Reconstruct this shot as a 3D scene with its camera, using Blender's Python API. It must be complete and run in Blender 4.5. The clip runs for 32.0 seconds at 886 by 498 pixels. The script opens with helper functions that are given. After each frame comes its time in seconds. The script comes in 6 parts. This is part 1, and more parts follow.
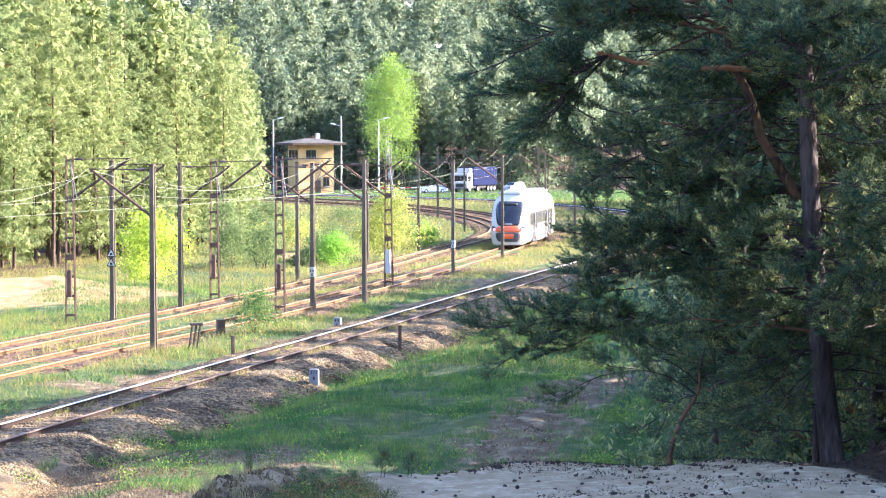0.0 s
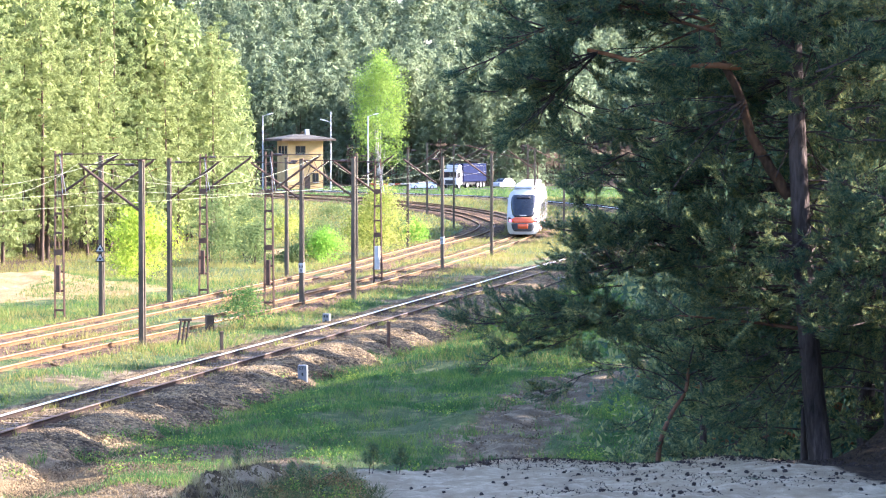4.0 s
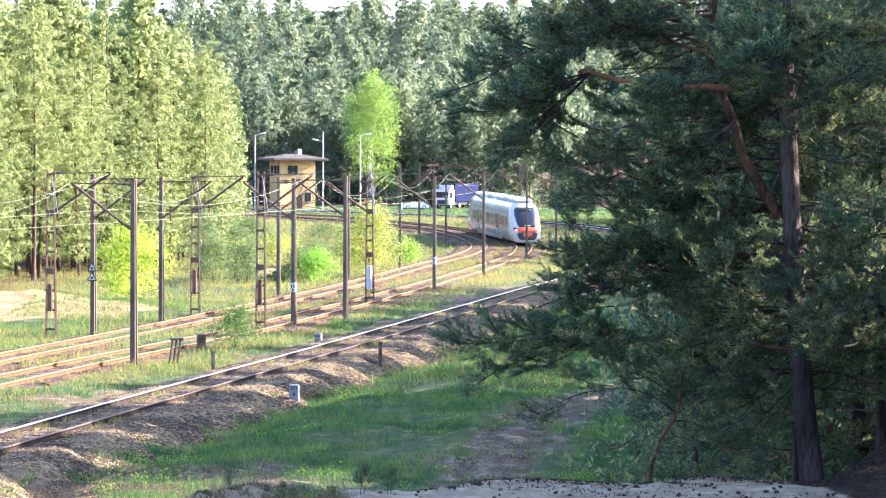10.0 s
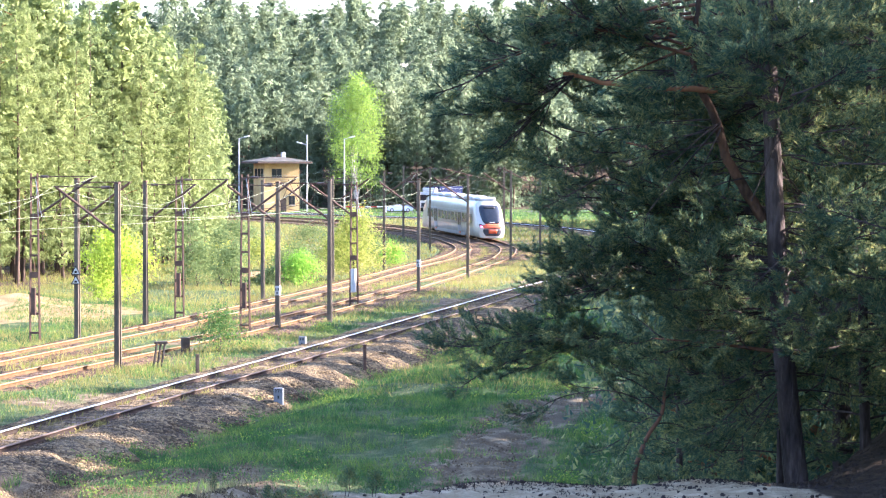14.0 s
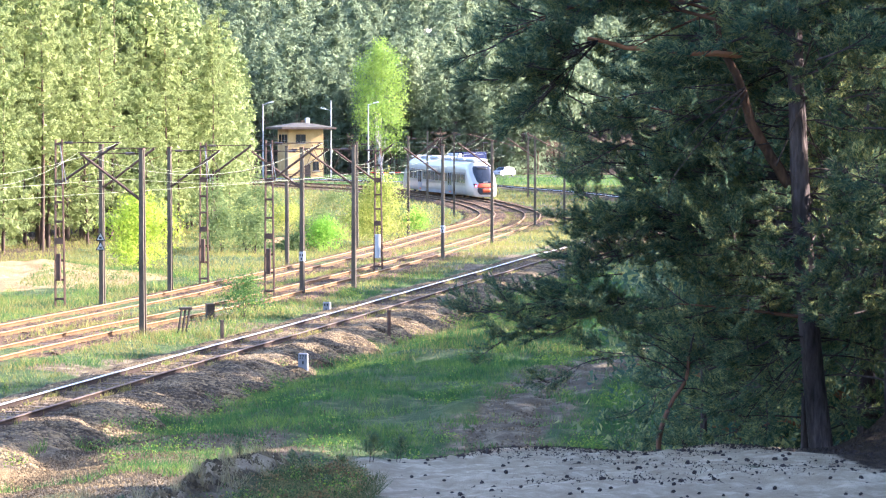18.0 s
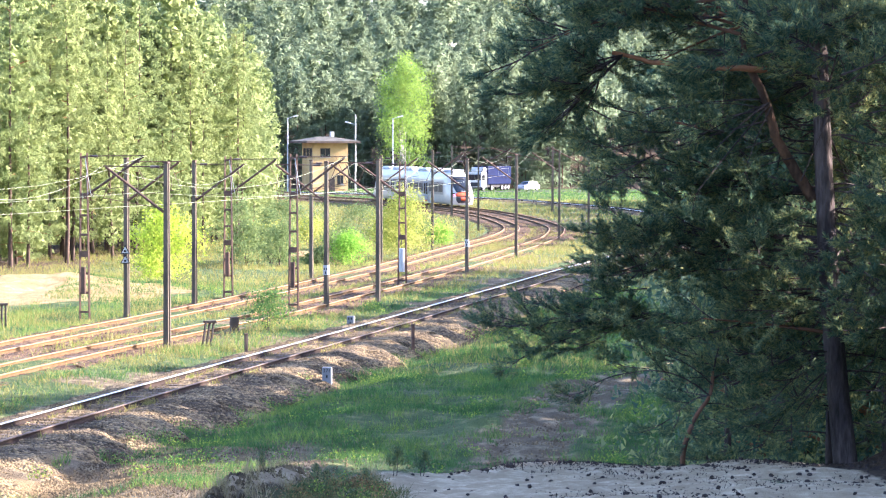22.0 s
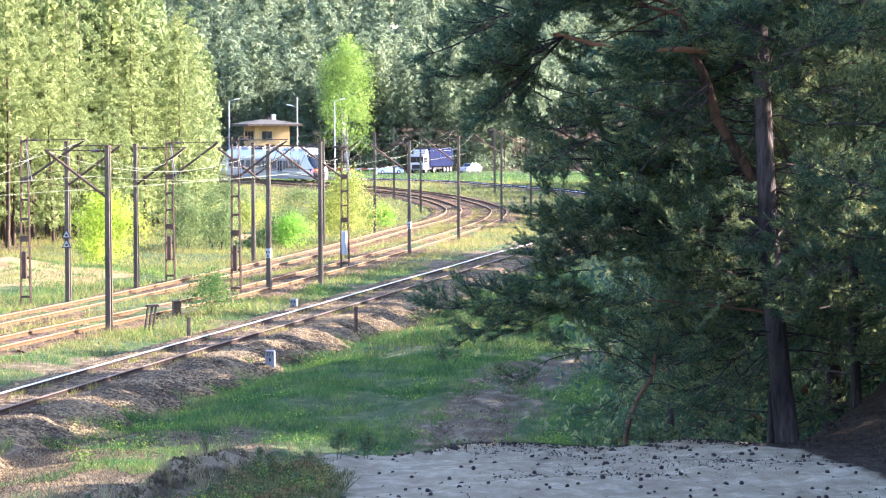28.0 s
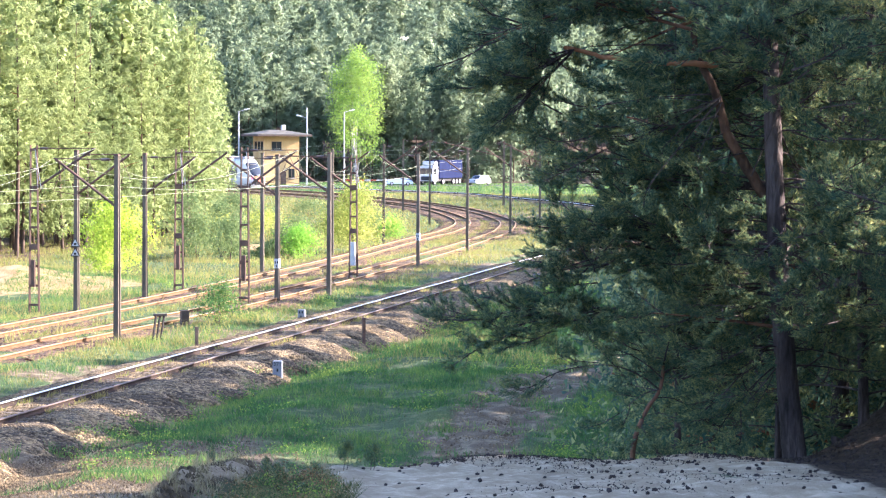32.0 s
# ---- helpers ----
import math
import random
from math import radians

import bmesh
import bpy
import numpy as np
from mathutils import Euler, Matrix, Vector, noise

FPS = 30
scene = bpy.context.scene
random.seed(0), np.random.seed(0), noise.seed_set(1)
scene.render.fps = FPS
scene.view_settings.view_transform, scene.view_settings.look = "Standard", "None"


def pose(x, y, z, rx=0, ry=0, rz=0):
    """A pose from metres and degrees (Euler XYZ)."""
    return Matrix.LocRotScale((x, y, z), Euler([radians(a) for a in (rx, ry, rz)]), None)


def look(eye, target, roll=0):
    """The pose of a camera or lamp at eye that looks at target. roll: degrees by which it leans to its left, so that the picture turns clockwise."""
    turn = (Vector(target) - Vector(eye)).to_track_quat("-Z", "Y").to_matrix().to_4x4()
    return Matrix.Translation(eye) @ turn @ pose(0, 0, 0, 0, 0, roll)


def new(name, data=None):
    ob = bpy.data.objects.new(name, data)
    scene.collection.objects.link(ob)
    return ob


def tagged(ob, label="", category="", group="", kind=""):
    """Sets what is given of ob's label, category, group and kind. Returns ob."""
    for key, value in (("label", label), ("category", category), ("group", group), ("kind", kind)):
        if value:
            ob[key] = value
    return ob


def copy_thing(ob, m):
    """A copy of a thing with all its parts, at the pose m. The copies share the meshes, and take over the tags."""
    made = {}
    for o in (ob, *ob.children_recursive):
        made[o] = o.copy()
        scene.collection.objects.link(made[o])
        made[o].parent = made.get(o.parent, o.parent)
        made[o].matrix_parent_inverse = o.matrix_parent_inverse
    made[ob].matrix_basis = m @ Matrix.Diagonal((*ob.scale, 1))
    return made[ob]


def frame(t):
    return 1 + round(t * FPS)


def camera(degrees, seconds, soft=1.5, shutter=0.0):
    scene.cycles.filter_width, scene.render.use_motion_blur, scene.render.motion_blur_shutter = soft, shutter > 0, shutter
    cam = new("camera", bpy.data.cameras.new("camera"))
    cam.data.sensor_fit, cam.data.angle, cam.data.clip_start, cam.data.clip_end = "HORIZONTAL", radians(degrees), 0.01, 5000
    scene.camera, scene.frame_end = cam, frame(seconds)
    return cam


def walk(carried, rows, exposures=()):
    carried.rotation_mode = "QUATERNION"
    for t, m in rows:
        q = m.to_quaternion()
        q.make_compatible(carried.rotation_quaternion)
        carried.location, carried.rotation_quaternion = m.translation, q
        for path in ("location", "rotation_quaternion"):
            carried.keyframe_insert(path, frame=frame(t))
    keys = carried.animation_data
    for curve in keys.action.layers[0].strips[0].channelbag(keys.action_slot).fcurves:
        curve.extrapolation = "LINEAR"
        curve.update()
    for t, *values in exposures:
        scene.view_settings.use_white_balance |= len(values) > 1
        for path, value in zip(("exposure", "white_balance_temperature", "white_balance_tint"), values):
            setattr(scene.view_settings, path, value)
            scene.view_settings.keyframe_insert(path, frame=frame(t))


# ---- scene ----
# ---- the camera: it stands on the sandy hill and only sways ----
EYE = (0.0, 0.0, 7.8)
cam = camera(22.04, 32.0, soft=1.2)
# seconds, turn to the left, tilt, lean, in degrees
PATH = [
    (0, 0.571, -2.508, -0.19), (0.5, 0.364, -2.528, -0.33), (1, 0.197, -2.522, -0.38), (1.5, 0.177, -2.531, -0.18),
    (2, 0.185, -2.541, -0.07), (2.5, 0.283, -2.610, -0.01), (4.5, 0.303, -2.597, 0.06), (5, 0.335, -2.851, 0.29), (5.5, 0.079, -3.054, 0.20),
    (6, -0.045, -2.994, 0.13), (6.5, -0.045, -3.160, 0.12), (7, -0.054, -3.272, 0.21), (7.5, -0.037, -3.475, 0.28),
    (8, -0.105, -3.027, 0.21), (8.5, -0.153, -2.705, -0.05), (9, -0.198, -2.574, -0.08), (9.5, -0.044, -2.426, 0.05),
    (10, 0.097, -2.094, 0.20), (10.5, 0.631, -2.205, 0.17), (11, 0.915, -2.235, -0.03), (11.5, 0.646, -2.322, -0.21),
    (12, 0.644, -2.610, -0.16), (12.5, 0.348, -2.591, -0.05), (13, 0.000, -2.475, 0.00), (13.5, -0.198, -2.367, 0.13),
    (14, -0.301, -2.023, 0.09), (14.5, -0.349, -2.017, 0.00), (16.5, -0.021, -2.309, 0.10), (17, -0.000, -2.322, -0.00),
    (17.5, 0.123, -2.620, -0.11), (18, 0.307, -2.890, -0.01), (18.5, 0.394, -2.764, -0.06), (19, 0.332, -2.696, -0.15),
    (19.5, 0.496, -2.467, -0.34), (20, 0.647, -2.272, -0.33), (20.5, 1.147, -1.963, -0.22), (21, 1.438, -1.957, -0.05),
    (21.5, 1.330, -2.319, 0.09), (22, 0.916, -2.537, 0.11), (22.5, 0.588, -2.501, -0.05), (23, 0.592, -2.367, -0.02),
    (23.5, 0.640, -2.382, 0.10), (24, 0.533, -2.547, 0.16), (24.5, 0.380, -2.666, 0.14), (25, -0.105, -3.015, 0.05),
    (25.5, -0.338, -3.035, 0.05), (27.5, -0.417, -3.072, 0.04), (28, -0.531, -2.983, -0.15), (28.5, -0.483, -3.044, -0.10),
    (29, -0.336, -3.162, 0.11), (29.5, -0.146, -3.138, 0.29), (30, -0.041, -2.880, 0.17), (30.5, -0.285, -2.713, 0.12),
    (31, -0.474, -2.666, -0.01), (31.5, -0.412, -2.730, 0.14), (32, -0.316, -2.686, 0.34),
]
walk(cam, [(t, pose(*EYE, 90 + tilt, 0, turn) @ pose(0, 0, 0, 0, 0, lean)) for t, turn, tilt, lean in PATH], exposures=[(0, 2.9, 5270, 26.5), (32, 2.9, 5270, 26.5)])

# ---- light: low sun from the right ----
SUN_AZ, SUN_EL = 75.0, 24.0      # degrees to the right of the view, above the horizon
world = bpy.data.worlds.new("sky")
world.use_nodes = True
scene.world = world
wn = world.node_tree
sky = wn.nodes.new("ShaderNodeTexSky")
sky.sky_type = "NISHITA"
sky.sun_disc = False
sky.sun_elevation = radians(SUN_EL)
sky.sun_rotation = radians(SUN_AZ)
sky.air_density, sky.dust_density = 1.3, 2.0
wn.links.new(sky.outputs[0], wn.nodes["Background"].inputs[0])
wn.nodes["Background"].inputs[1].default_value = 0.105
sun_dir = Vector((math.sin(radians(SUN_AZ)) * math.cos(radians(SUN_EL)), math.cos(radians(SUN_AZ)) * math.cos(radians(SUN_EL)), math.sin(radians(SUN_EL))))
sun = new("sun", bpy.data.lights.new("sun", "SUN"))
sun.data.energy, sun.data.angle, sun.data.color = 4.7, radians(0.6), (1.0, 0.82, 0.56)
sun.matrix_basis = look((0, 0, 60), Vector((0, 0, 60)) - sun_dir)

rng = np.random.default_rng(7)


# ---- helpers for meshes ----
def smooth(a, b, x):
    u = np.clip((np.asarray(x, float) - a) / (b - a), 0, 1)
    return u * u * (3 - 2 * u)


def mesh_np(name, verts, faces, shade=False):
    """A mesh from arrays of corners and of triangles or quads."""
    me = bpy.data.meshes.new(name)
    verts, faces = np.asarray(verts, np.float32), np.asarray(faces, np.int32)
    n, k = faces.shape
    me.vertices.add(len(verts))
    me.vertices.foreach_set("co", verts.ravel())
    me.loops.add(n * k)
    me.loops.foreach_set("vertex_index", faces.ravel())
    me.polygons.add(n)
    me.polygons.foreach_set("loop_start", np.arange(0, n * k, k, dtype=np.int32))
    if shade:
        me.polygons.foreach_set("use_smooth", np.ones(n, bool))
    me.update(calc_edges=True)
    return me


def thing(name, label, category, group="", kind="", at=None):
    """An empty base for a thing made of parts."""
    ob = tagged(new(name), label, category, group, kind)
    if at is not None:
        ob.matrix_basis = at
    return ob


def part(name, bm, material, parent, label="", shade=False):
    """One mesh object under a thing or a part; bm is a bmesh or a finished mesh."""
    if isinstance(bm, bmesh.types.BMesh):
        me = bpy.data.meshes.new(name)
        bm.to_mesh(me)
        bm.free()
        if shade:
            for p in me.polygons:
                p.use_smooth = True
    else:
        me = bm
    if material is not None and not me.materials:
        me.materials.append(material)
    ob = new(name, me)
    ob.parent = parent
    if label:
        ob["label"] = label
    return ob


def box(bm, x0, x1, y0, y1, z0, z1, bevel=0.0, m=None):
    vs = bmesh.ops.create_cube(bm, size=1)["verts"]
    bmesh.ops.transform(bm, matrix=Matrix.Translation(((x0 + x1) / 2, (y0 + y1) / 2, (z0 + z1) / 2)) @ Matrix.Diagonal((x1 - x0, y1 - y0, z1 - z0, 1)), verts=vs)
    if bevel:
        es = list({e for v in vs for e in v.link_edges})
        vs = list({v for f in bmesh.ops.bevel(bm, geom=es, offset=bevel, segments=1, affect="EDGES")["faces"] for v in f.verts} | {v for v in vs if v.is_valid})
    if m is not None:
        bmesh.ops.transform(bm, matrix=m, verts=vs)
    return bm


def boxed(*a, **k):
    return box(bmesh.new(), *a, **k)


def rod(bm, a, b, r0, r1=None, sides=6):
    """A straight tapered bar from a to b."""
    a, b = Vector(a), Vector(b)
    r1 = r0 if r1 is None else r1
    vs = bmesh.ops.create_cone(bm, cap_ends=True, segments=sides, radius1=r0, radius2=r1, depth=(b - a).length)["verts"]
    bmesh.ops.transform(bm, matrix=Matrix.Translation((a + b) / 2) @ (b - a).to_track_quat("Z", "Y").to_matrix().to_4x4(), verts=vs)
    return bm


def tube_np(points, radii, sides=6):
    """Corners and quads of a tube along points."""
    P = np.asarray(points, float)
    R = np.broadcast_to(np.asarray(radii, float), (len(P),))
    T = np.gradient(P, axis=0)
    T /= np.linalg.norm(T, axis=1)[:, None] + 1e-9
    ref = np.where(np.abs(T[:, 2:3]) > 0.9, np.array([[1.0, 0, 0]]), np.array([[0, 0, 1.0]]))
    A = np.cross(T, ref)
    A /= np.linalg.norm(A, axis=1)[:, None] + 1e-9
    B = np.cross(T, A)
    ang = np.linspace(0, 2 * np.pi, sides, endpoint=False)
    V = P[:, None] + R[:, None, None] * (A[:, None] * np.cos(ang)[None, :, None] + B[:, None] * np.sin(ang)[None, :, None])
    i, j = np.meshgrid(np.arange(len(P) - 1), np.arange(sides), indexing="ij")
    k = (j + 1) % sides
    F = np.stack([i * sides + j, i * sides + k, (i + 1) * sides + k, (i + 1) * sides + j], -1).reshape(-1, 4)
    return V.reshape(-1, 3), F


def joined(pieces):
    """Joins (corners, faces) pairs of one face size."""
    V, F, n = [], [], 0
    for v, f in pieces:
        V.append(v)
        F.append(np.asarray(f) + n)
        n += len(v)
    return np.concatenate(V), np.concatenate(F)


def catmull(points, step):
    """A smooth line through a few points, at even steps."""
    P = np.array(points, float)
    Q = np.vstack([2 * P[0] - P[1], P, 2 * P[-1] - P[-2]])
    out = []
    for i in range(1, len(Q) - 2):
        a, b, c, d = Q[i - 1:i + 3]
        u = np.linspace(0, 1, 40, endpoint=False)[:, None]
        out.append(0.5 * (2 * b + (c - a) * u + (2 * a - 5 * b + 4 * c - d) * u ** 2 + (3 * b - a - 3 * c + d) * u ** 3))
    L = np.vstack(out + [P[-1:]])
    s = np.r_[0, np.cumsum(np.linalg.norm(np.diff(L, axis=0), axis=1))]
    t = np.arange(0, s[-1], step)
    return np.stack([np.interp(t, s, L[:, k]) for k in range(L.shape[1])], 1)


# ---- materials ----
def mat(name, colors, scale=4.0, rough=0.85, bump=0.3, metal=0.0, fine=None, spread=0.25, seed_by="", coat=0.0, translucent=0.0, bump_dist=0.02, stretch=None, spec=0.3):
    """Two scales of noise between colours, with grain and relief. seed_by: 'object' or 'island' shifts the tone from piece to piece."""
    m = bpy.data.materials.new(name)
    m.use_nodes = True
    n, l = m.node_tree.nodes, m.node_tree.links
    b = n["Principled BSDF"]
    co = n.new("ShaderNodeTexCoord").outputs["Object"]
    if stretch:
        mp = n.new("ShaderNodeMapping")
        mp.inputs["Scale"].default_value = stretch
        l.new(co, mp.inputs[0])
        co = mp.outputs[0]
    big, small = n.new("ShaderNodeTexNoise"), n.new("ShaderNodeTexNoise")
    for node, sc in ((big, scale), (small, fine or scale * 9)):
        node.inputs["Scale"].default_value = sc
        node.inputs["Detail"].default_value = 5
        l.new(co, node.inputs["Vector"])
    add = n.new("ShaderNodeMath")
    add.operation = "MULTIPLY_ADD"
    l.new(small.outputs[0], add.inputs[0])
    add.inputs[1].default_value = 0.5
    l.new(big.outputs[0], add.inputs[2])
    value = add.outputs[0]
    if seed_by:
        src = n.new("ShaderNodeObjectInfo").outputs["Random"] if seed_by == "object" else n.new("ShaderNodeNewGeometry").outputs["Random Per Island"]
        sh = n.new("ShaderNodeMath")
        sh.operation = "MULTIPLY_ADD"
        l.new(src, sh.inputs[0])
        sh.inputs[1].default_value = spread
        l.new(value, sh.inputs[2])
        off = n.new("ShaderNodeMath")
        off.operation = "SUBTRACT"
        l.new(sh.outputs[0], off.inputs[0])
        off.inputs[1].default_value = spread / 2
        value = off.outputs[0]
    ramp = n.new("ShaderNodeValToRGB")
    e = ramp.color_ramp.elements
    lo, hi = 0.52, 0.98
    while len(e) < len(colors):
        e.new(0.5)
    for i, c in enumerate(colors):
        e[i].position = lo + (hi - lo) * i / max(1, len(colors) - 1)
        e[i].color = (*c, 1)
    l.new(value, ramp.inputs[0])
    l.new(ramp.outputs[0], b.inputs["Base Color"])
    b.inputs["Roughness"].default_value = rough
    b.inputs["Metallic"].default_value = metal
    b.inputs["Specular IOR Level"].default_value = spec
    b.inputs["Coat Weight"].default_value = coat
    if bump:
        bp = n.new("ShaderNodeBump")
        bp.inputs["Strength"].default_value = bump
        bp.inputs["Distance"].default_value = bump_dist
        l.new(small.outputs[0], bp.inputs["Height"])
        l.new(bp.outputs[0], b.inputs["Normal"])
    if translucent:
        tr, mx = n.new("ShaderNodeBsdfTranslucent"), n.new("ShaderNodeMixShader")
        l.new(ramp.outputs[0], tr.inputs[0])
        mx.inputs[0].default_value = translucent
        l.new(b.outputs[0], mx.inputs[1])
        l.new(tr.outputs[0], mx.inputs[2])
        l.new(mx.outputs[0], n["Material Output"].inputs[0])
    return m


def leafy(name, colors, translucent=0.35, spread=0.5, scale=0.35):
    return mat(name, colors, scale=scale, fine=2.5, rough=0.8, bump=0, seed_by="island", spread=spread, translucent=translucent, spec=0.08)


# rusty rail sides: shade put into the first colour, sunlight into the second
M_RAIL_SHADED = mat("shaded_rusty_rail", [(0.012, 0.008, 0.006), (0.034, 0.02, 0.013)], 3, 0.85, 0.4, spec=0.2)
M_RAIL_SUNLIT = mat("sunlit_rusty_rail", [(0.055, 0.031, 0.012), (0.135, 0.077, 0.03)], 3, 0.85, 0.4, spec=0.2)
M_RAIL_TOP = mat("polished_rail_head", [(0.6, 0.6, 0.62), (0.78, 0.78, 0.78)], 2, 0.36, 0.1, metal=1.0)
M_BALLAST_COLORS = [(0.036, 0.025, 0.012), (0.095, 0.068, 0.033), (0.225, 0.165, 0.082)]
M_BALLAST_RED_COLORS = [(0.035, 0.021, 0.012), (0.085, 0.05, 0.026), (0.18, 0.11, 0.056)]
def stony(name, colors, size=0.075):
    """Loose stones: each cell a stone of its own tone, with deep joints."""
    m = mat(name, colors, 0.7, 0.95, 0.0)
    n, l = m.node_tree.nodes, m.node_tree.links
    b = n["Principled BSDF"]
    co = next(k for k in n if k.type == "TEX_COORD").outputs["Object"]
    ramp = next(k for k in n if k.type == "VALTORGB")
    src = ramp.inputs[0].links[0].from_socket
    cell = n.new("ShaderNodeTexVoronoi")
    cell.inputs["Scale"].default_value = 1 / size
    l.new(co, cell.inputs["Vector"])
    tone = n.new("ShaderNodeSeparateColor")
    l.new(cell.outputs["Color"], tone.inputs[0])
    mix = n.new("ShaderNodeMath")
    mix.operation = "MULTIPLY_ADD"
    l.new(tone.outputs[0], mix.inputs[0])
    mix.inputs[1].default_value = 0.5
    l.new(src, mix.inputs[2])
    sub = n.new("ShaderNodeMath")
    sub.operation = "SUBTRACT"
    l.new(mix.outputs[0], sub.inputs[0])
    sub.inputs[1].default_value = 0.25
    l.new(sub.outputs[0], ramp.inputs[0])
    bp = n.new("ShaderNodeBump")
    bp.invert = True
    bp.inputs["Strength"].default_value = 1.0
    bp.inputs["Distance"].default_value = 0.06
    l.new(cell.outputs["Distance"], bp.inputs["Height"])
    l.new(bp.outputs[0], b.inputs["Normal"])
    return m


M_RUST_TOP = mat("dull_rail_head", [(0.22, 0.125, 0.048), (0.36, 0.22, 0.095)], 2, 0.6, 0.1)
# right head of the near track: duller, with shade put into its colour
M_SHADED_TOP = mat("shaded_rail_head", [(0.07, 0.048, 0.036), (0.15, 0.105, 0.08)], 2, 0.6, 0.1)
M_BALLAST, M_BALLAST_RED = stony("ballast", M_BALLAST_COLORS), stony("rusty_ballast", M_BALLAST_RED_COLORS)
M_SLEEPER = mat("weathered_concrete_sleeper", [(0.06, 0.045, 0.034), (0.14, 0.105, 0.08)], 3, 0.9, 0.4, seed_by="object")
M_CONCRETE = mat("mast_concrete", [(0.06, 0.05, 0.037), (0.145, 0.118, 0.085)], 1.5, 0.9, 0.35, seed_by="object", stretch=(1, 1, 0.35))
M_STEEL = mat("rusty_steel", [(0.05, 0.032, 0.026), (0.13, 0.075, 0.05)], 3, 0.75, 0.3, seed_by="object")
M_WIRE = mat("copper_wire", [(0.28, 0.31, 0.2), (0.38, 0.4, 0.27)], 1, 0.5, 0.0, metal=0.2)
M_BARK = mat("pine_bark", [(0.014, 0.011, 0.011), (0.05, 0.039, 0.037), (0.12, 0.094, 0.088)], 3.5, 0.95, 1.0, fine=26, stretch=(1, 1, 0.22), bump_dist=0.06)
M_TRUNK = mat("pine_trunk_bark", [(0.05, 0.036, 0.029), (0.13, 0.085, 0.06)], 2, 0.95, 0.7, fine=12, stretch=(1, 1, 0.4), bump_dist=0.03)
M_BARK_RED = mat("orange_pine_bark", [(0.13, 0.055, 0.025), (0.34, 0.16, 0.075)], 3, 0.9, 0.7, fine=16, stretch=(1, 1, 0.4), bump_dist=0.02)
M_STEM = mat("side_stem_bark", [(0.02, 0.013, 0.01), (0.07, 0.042, 0.027), (0.15, 0.08, 0.045)], 3, 0.95, 1.0, fine=18, stretch=(1, 1, 0.5), bump_dist=0.04)
M_LIMB = mat("limb_bark", [(0.07, 0.036, 0.022), (0.19, 0.095, 0.052)], 3, 0.9, 0.7, fine=16, bump_dist=0.02)
M_NEEDLE = leafy("pine_needles", [(0.052, 0.1, 0.07), (0.115, 0.175, 0.1), (0.36, 0.37, 0.14)], 0.55)
M_PINE = leafy("pine_crown", [(0.19, 0.235, 0.095), (0.25, 0.3, 0.118), (0.3, 0.345, 0.132)], 0.75, 0.2, 0.3)
M_PINE_DEEP = leafy("deep_green_pine_crown", [(0.165, 0.215, 0.088), (0.225, 0.28, 0.112), (0.28, 0.33, 0.13)], 0.75, 0.18, 0.3)
# distance haze put into the colours: bluer and flatter than the near crowns
M_PINE_HAZY = leafy("hazy_pine_crown", [(0.145, 0.19, 0.12), (0.18, 0.23, 0.138), (0.215, 0.262, 0.15)], 0.75, 0.12, 0.1)
M_LIME = leafy("spring_leaves", [(0.26, 0.36, 0.035), (0.4, 0.5, 0.06), (0.53, 0.6, 0.1)], 0.55, 0.3)
M_BIRCH_LEAF = leafy("birch_leaves", [(0.16, 0.26, 0.055), (0.245, 0.36, 0.075), (0.35, 0.455, 0.11)], 0.5, 0.2, 0.2)
M_OLIVE = leafy("shrub_leaves", [(0.2, 0.26, 0.05), (0.34, 0.38, 0.08), (0.45, 0.44, 0.12)], 0.45)
M_FRESH = leafy("fresh_green_leaves", [(0.15, 0.33, 0.04), (0.25, 0.45, 0.06), (0.36, 0.54, 0.09)], 0.55, 0.3)
M_BUSH = leafy("bush_leaves", [(0.1, 0.15, 0.06), (0.165, 0.225, 0.085), (0.25, 0.3, 0.115)], 0.45, 0.3)
M_BIRCH = mat("birch_bark", [(0.12, 0.11, 0.1), (0.5, 0.48, 0.45)], 2, 0.8, 0.3)
M_GRASS = leafy("grass_blades", [(0.04, 0.1, 0.035), (0.085, 0.17, 0.05), (0.22, 0.29, 0.06)], 0.45, 0.3, 0.35)
M_DRY = leafy("dry_grass", [(0.2, 0.178, 0.062), (0.31, 0.28, 0.095), (0.19, 0.25, 0.055)], 0.4, 0.4)


# ---- the lie of the land ----
# plan distances ahead are given in a short plan and stretched by DEEP
DEEP = 1.28


def rail_level(y):
    return np.interp(np.asarray(y) / DEEP, [0, 90, 130, 160, 180, 200, 240, 300, 420], [0.35, 0.35, 0.05, -0.25, -0.05, 0.42, 0.95, 1.15, 1.4])


